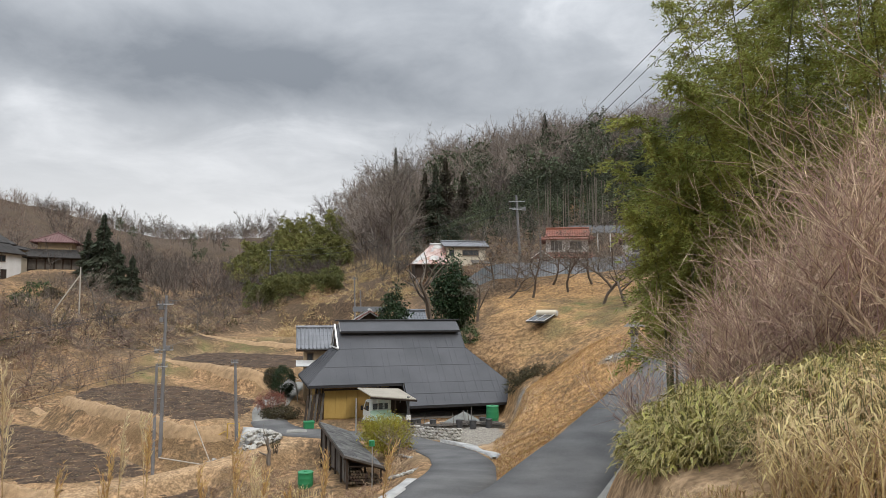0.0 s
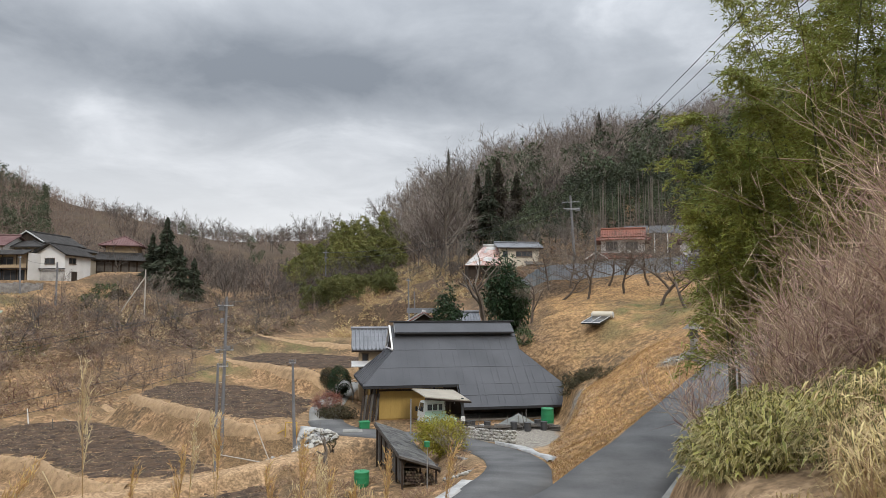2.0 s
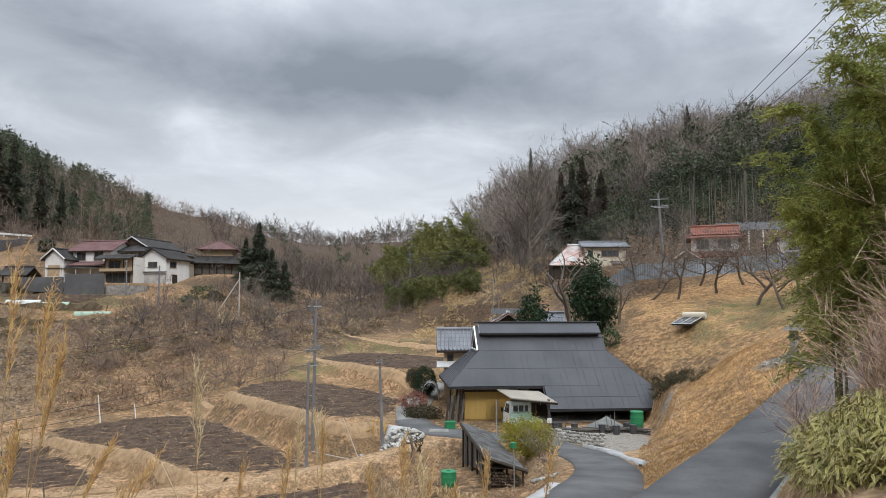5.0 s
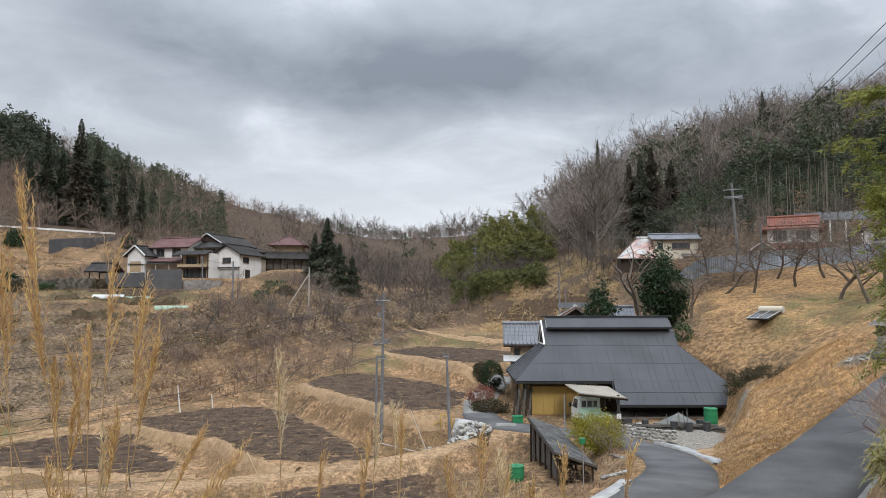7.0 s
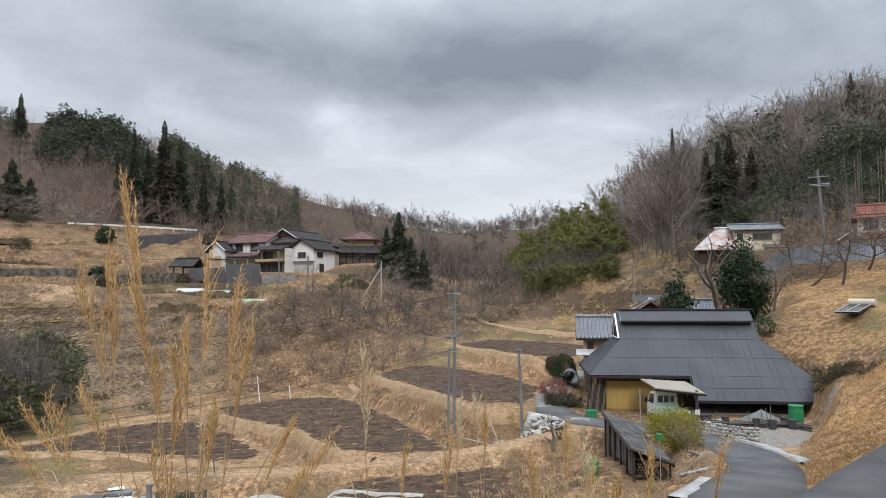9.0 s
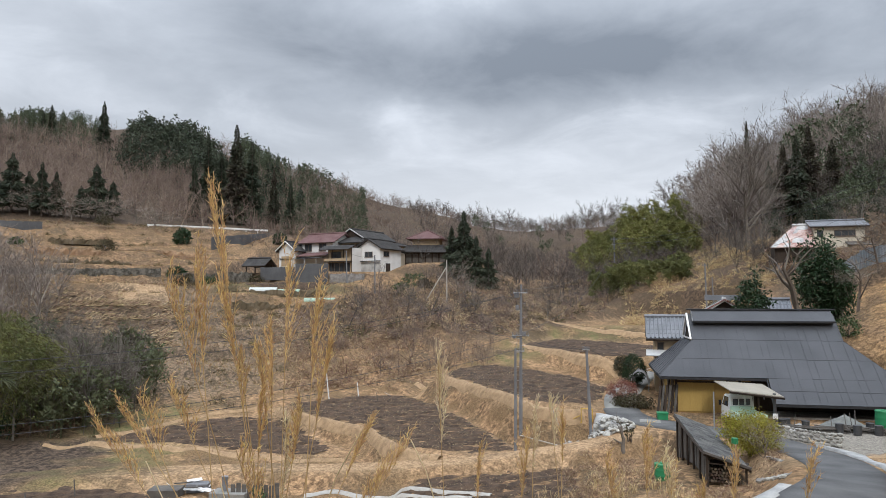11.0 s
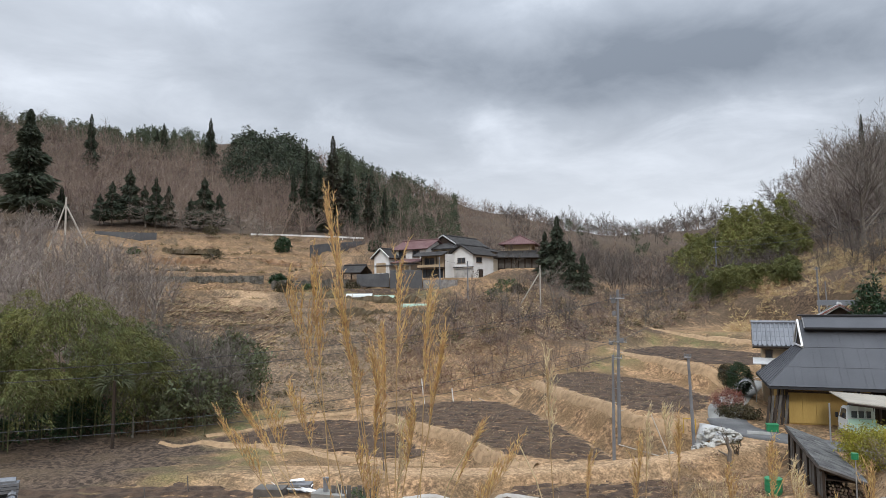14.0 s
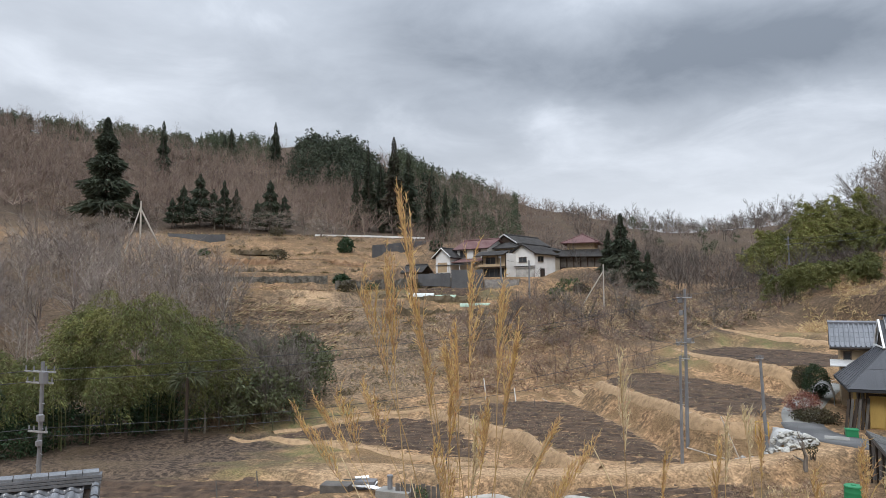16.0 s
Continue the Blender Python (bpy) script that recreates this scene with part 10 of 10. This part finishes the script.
def sasa(name, places, leaf, width, per, material, label, seed, height, droop=(-0.95, 0.2)):
    """Dwarf bamboo: short canes, each with a fan of broad leaves with pale withered rims."""
    r = np.random.default_rng(seed)
    z = ground(places[:, 0], places[:, 1])
    v, f, uv, segs = [], [], [], []
    mid = places.mean(0)
    for (x, y), g in zip(places, z):
        h = height(x, y) * r.uniform(0.55, 1.05)
        top = np.array([x + r.normal(0, 0.12), y + r.normal(0, 0.12), g + h])
        segs.append([x, y, g - 0.05, *top, 0.005, 0.003])
        for i in range(per):
            a = r.uniform(0, 6.283)
            c = top + np.array([r.normal(0, 0.06), r.normal(0, 0.06), -r.uniform(0, 0.85) ** 1.3 * h])
            d = np.array([math.cos(a) + 0.55 * (x - mid[0]), math.sin(a) + 0.55 * (y - mid[1]), 0.0])
            d = d / np.linalg.norm(d) + np.array([0, 0, r.uniform(*droop)])
            d /= np.linalg.norm(d)
            s = np.cross(d, (0, 0, 1))
            s = s / np.linalg.norm(s)
            s = s * math.cos(0.5) + np.cross(s, d) * r.normal(0, 0.35)
            L, w = leaf * r.uniform(0.7, 1.25), width * r.uniform(0.75, 1.2)
            up = np.cross(s, d)
            k = len(v)
            for t, ww, dz in ((0.0, 0.08, 0.0), (0.42, 0.5, 0.015), (1.0, 0.02, -0.16)):
                m = c + d * L * t + np.array([0, 0, dz * L / 0.6])
                v += [m - s * w * ww, m + up * 0.003 - np.array([0, 0, 0.12 * w * ww]), m + s * w * ww]
                uv += [(0.0, t), (0.5, t), (1.0, t)]
            for j in range(2):
                a0 = k + j * 3
                f += [(a0, a0 + 1, a0 + 4, a0 + 3), (a0 + 1, a0 + 2, a0 + 5, a0 + 4)]
    me = mesh_np(name, v, np.array(f), True)
    at_ = me.attributes.new("rim", "FLOAT", "POINT")
    u = np.array(uv)
    at_.data.foreach_set("value", np.maximum(np.abs(u[:, 0] - 0.5) * 2, (u[:, 1] > 0.95) * 1.0))
    t = tagged(new(name), label, "dwarf bamboo")
    part("leaves", me, material, t)["kind"] = "stuff"
    part("cane", soup("cane", bars_np(np.array(segs), 3)), CULM, t)["kind"] = "stuff"
    return t


def sasa_material():
    m = mat("dwarf_bamboo_leaf", (0.32, 0.275, 0.065), (0.13, 0.135, 0.034), 1.5, 0.5, 0.0, 9, island=0.35, through_light=0.25)
    nt = m.node_tree
    N, L = nt.nodes.new, nt.links.new
    bs = nt.nodes["Principled BSDF"]
    src = bs.inputs["Base Color"].links[0].from_socket
    a = N("ShaderNodeAttribute")
    a.attribute_name = "rim"
    mr = N("ShaderNodeMapRange")
    mr.inputs["From Min"].default_value, mr.inputs["From Max"].default_value = 0.72, 1.0
    L(a.outputs["Fac"], mr.inputs["Value"])
    mx = N("ShaderNodeMix")
    mx.data_type = "RGBA"
    L(mr.outputs[0], mx.inputs["Factor"])
    L(src, mx.inputs["A"])
    mx.inputs["B"].default_value = (0.68, 0.56, 0.27, 1)
    L(mx.outputs["Result"], bs.inputs["Base Color"])
    for link in list(nt.links):
        if link.to_node.type == "BSDF_TRANSLUCENT":
            L(mx.outputs["Result"], link.to_node.inputs[0])
    return m


SASA = sasa_material()
SASA_DRY = mat("withered_leaf", (0.66, 0.52, 0.28), (0.42, 0.32, 0.15), 2.0, 0.7, 0.0, 12, island=0.35, through_light=0.3)
SR = np.random.default_rng(15)
MOUND = [(2.55, 9.9), (2.42, 8.7), (2.42, 8.0), (2.7, 7.5), (3.15, 7.6), (3.8, 8.8), (3.5, 10.8)]


def mound_height(x, y):
    d = -float(poly_distance(np.array([x]), np.array([y]), MOUND)[0])
    return 0.32 + 0.5 * min(1.0, max(0.0, d) / 0.5)


sasa("dwarf_bamboo", inside(MOUND, SR, 640), 0.14, 0.031, 17, SASA, "low dense mound of dwarf bamboo with pale-edged leaves beside the road", 16, mound_height)
sasa("dwarf_bamboo", inside([(3.1, 7.4), (3.0, 6.7), (4.4, 6.6), (5.6, 7.8), (4.2, 8.6), (3.6, 8.4)], SR, 420), 0.15, 0.032, 13, SASA, "dwarf bamboo with broad pale rims among the dry grass", 26, lambda x, y: 0.72)
sasa("dwarf_bamboo", inside([(3.2, 9.4), (4.6, 8.2), (7.0, 8.0), (9.0, 11.5), (6.0, 12.5), (4.0, 11.5)], SR, 520), 0.15, 0.032, 9, SASA, "dwarf bamboo growing under the leafless shrubs", 17, lambda x, y: 0.55)


def long_grass(name, places, length, width, material, label, seed, lean=(-0.4, -0.3), per=14):
    """Arching dry blades in clumps, each of four joints."""
    r = np.random.default_rng(seed)
    z = ground(places[:, 0], places[:, 1])
    n = len(places) * per
    p = np.repeat(np.column_stack([places, z]), per, 0) + np.column_stack([r.normal(0, 0.1, (n, 2)), np.zeros(n)])
    a = r.uniform(0, 6.283, n)
    out = np.column_stack([np.cos(a) * 0.5 + lean[0], np.sin(a) * 0.5 + lean[1], np.zeros(n)])
    L = length * r.uniform(0.5, 1.2, n)[:, None]
    side = np.column_stack([-out[:, 1], out[:, 0], np.zeros(n)])
    side /= np.linalg.norm(side, axis=1, keepdims=True) + 1e-9
    quads, prev = [], None
    for i in range(5):
        s = i / 4
        c = p + L * (np.array([0, 0, 1.0]) * (s - 0.55 * s * s) + out * (0.25 * s + 0.55 * s * s))
        w = side * width * (1 - 0.9 * s ** 2) * 0.5
        if prev is not None:
            quads.append(np.stack([prev[0] - prev[1], prev[0] + prev[1], c + w, c - w], 1))
        prev = (c, w)
    return stuff(name, np.concatenate(quads), material, label, "grass")


long_grass("long_dry_grass", inside([(2.5, 5.4), (2.8, 4.4), (4.2, 5.0), (6.0, 6.8), (5.6, 8.4), (3.6, 7.8), (3.0, 6.4)], SR, 420), 1.3, 0.011, DRY, "long arching dry grass at the edge of the thicket", 18, (-0.12, -0.15), 9)
sasa("withered_dwarf_bamboo", inside([(2.7, 5.6), (3.2, 5.0), (5.0, 6.2), (5.8, 7.8), (3.6, 8.0)], SR, 560), 0.17, 0.019, 11, SASA_DRY, "withered pale dwarf bamboo tangled with dry grass", 66, lambda x, y: 0.8)
long_grass("long_dry_grass", inside([(1.75, 8.6), (1.8, 6.0), (2.2, 4.4), (3.0, 4.2), (3.2, 5.4), (2.6, 6.6), (2.1, 8.0)], SR, 240), 0.22, 0.01, DRY, "matted dry grass at the road's shoulder", 19)
long_grass("long_dry_grass", inside([(-12, 31), (-6, 24), (-3, 27), (-5, 31), (-9, 36)], SR, 130), 0.8, 0.02, DRY, "tall tan dry grass below the road", 20, (0, 0), 10)


# ---- plume grass in front of the lens ----
def plume_grass():
    tops = [(-2.12, 1.76, 0.35), (-2.30, 1.72, 0.06), (-2.26, 1.83, 0.12), (-2.08, 1.79, 0.04), (-2.10, 2.17, 0.13), (-1.89, 2.09, 0.01), (-2.08, 2.06, -0.14), (-1.77, 2.04, -0.15), (-1.77, 2.85, -0.31),
            (-2.60, 1.67, -0.47), (-2.50, 1.79, -0.39), (-2.50, 1.93, -0.37), (-1.80, 1.90, -0.40), (-1.90, 1.95, -0.47), (-1.82, 2.37, -0.52), (-2.78, 1.92, -0.46)]
    low = [(-1.40, 3.12, -0.56), (-1.73, 3.21, -0.78), (-1.99, 1.88, -0.19), (-2.25, 2.05, -0.25), (-1.90, 1.69, -0.51), (-1.72, 2.32, -0.69), (-1.73, 2.54, -0.61), (-1.91, 1.81, -0.34), (-1.18, 2.87, -0.52),
           (-0.85, 2.88, -0.57), (-0.76, 2.80, -0.64), (-1.38, 3.00, -0.66), (-0.24, 3.19, -0.66), (-1.33, 3.13, -0.50), (-0.52, 3.26, -0.70), (-0.77, 3.11, -0.76), (-1.05, 3.05, -0.72), (-0.62, 2.95, -0.78)]
    r = np.random.default_rng(44)
    for k, top in enumerate(tops + low):
        top = np.array(top)
        root = np.array([-1.98, 1.95]) if top[0] < -1.55 and top[1] < 2.6 else top[:2] + r.normal(0, 0.12, 2)
        foot = np.array([*(top[:2] * 0.3 + root * 0.7 + r.normal(0, 0.09, 2)), 0])
        if k == 0:
            foot = np.array([-2.1, 1.78, 0])
        foot[2] = gz(foot[0], foot[1])
        t = thing("plume_grass", pose(*foot), "tall dry golden plume grass stalk", "grass", "plume grass stalks")
        H = top - foot
        ln = np.linalg.norm(H)
        pale = k in (8, 13, 16, 26, 29)
        plume_len = r.uniform(0.32, 0.42) if k < 9 else r.uniform(0.2, 0.3)
        bend = np.array([r.normal(0, 0.05), r.normal(0, 0.03), 0])
        if top[1] < 2.6:
            bend[:2] += (np.array([-1.98, 1.95]) - top[:2]) * 0.55
        def along(s):
            return H * s + bend * math.sin(s * math.pi)
        n = 9
        part("stalk", pipe_np("stalk", [along(i / n) for i in range(n + 1)], [0.0032 * (1 - 0.6 * i / n) for i in range(n + 1)]), STALK, t)
        s0 = 1 - plume_len / ln
        quads = []
        hang = 1.0 if k % 3 else -1.0
        m = 17 if k < 9 else 12
        for j in range(m):
            u = j / m
            c = along(s0 + (1 - s0) * u * 0.92)
            a = r.uniform(0, 6.283)
            axis = H / ln
            d = axis * 1.0 + np.array([math.cos(a), math.sin(a), 0]) * r.uniform(0.02, 0.15) + np.array([0.08 * hang, 0, 0])
            L = plume_len * r.uniform(0.45, 0.85) * (1 - 0.5 * u)
            p0 = c
            for q in range(5):
                p1 = p0 + d / np.linalg.norm(d) * L / 5
                quads.append(slivers_np(np.array([p0]), np.array([p1 - p0]), np.linalg.norm(p1 - p0) * 1.1, 0.005, r))
                hairs = 6
                hp = p0 + (p1 - p0) * r.random((hairs, 1))
                hd = np.tile(d, (hairs, 1)) + r.normal(0, 0.35, (hairs, 3))
                quads.append(slivers_np(hp, hd, r.uniform(0.016, 0.036, hairs), 0.0026, r))
                d = d + r.normal(0, 0.05, 3) + np.array([0.03 * hang, 0, -0.05])
                p0 = p1
        part("plume", soup("plume", np.concatenate(quads)), PLUME_PALE if pale else PLUME, t)
        if k % 4 == 1:
            lp = along(0.6)
            q = slivers_np(np.array([lp, along(0.5)]), np.array([[0.5 * hang, 0.1, 0.6], [-0.4 * hang, 0, 0.7]]), np.array([0.5, 0.42]), 0.008, r, 0.25)
            part("blade", soup("blade", q), DRY, t)
    # bare bent stems
    for k, (x, y, zt, dx) in enumerate(((-2.05, 1.95, -0.45, -0.12), (-1.95, 2.0, -0.2, 0.22), (-2.2, 1.9, -0.4, -0.25), (-1.62, 2.75, -0.45, -0.16), (-1.5, 2.4, -0.6, 0.18))):
        g = gz(x, y)
        t = thing("dead_stem", pose(x, y, g), "bare bent pale grass stem", "grass", "dead stems")
        H = zt - g
        pts = [(dx * (i / 8) ** 3 * 1.5, 0, H * (i / 8 - 0.12 * (i / 8) ** 4)) for i in range(9)]
        part("stem", pipe_np("stem", pts, np.full(9, 0.0025)), PLUME_PALE, t)


plume_grass()
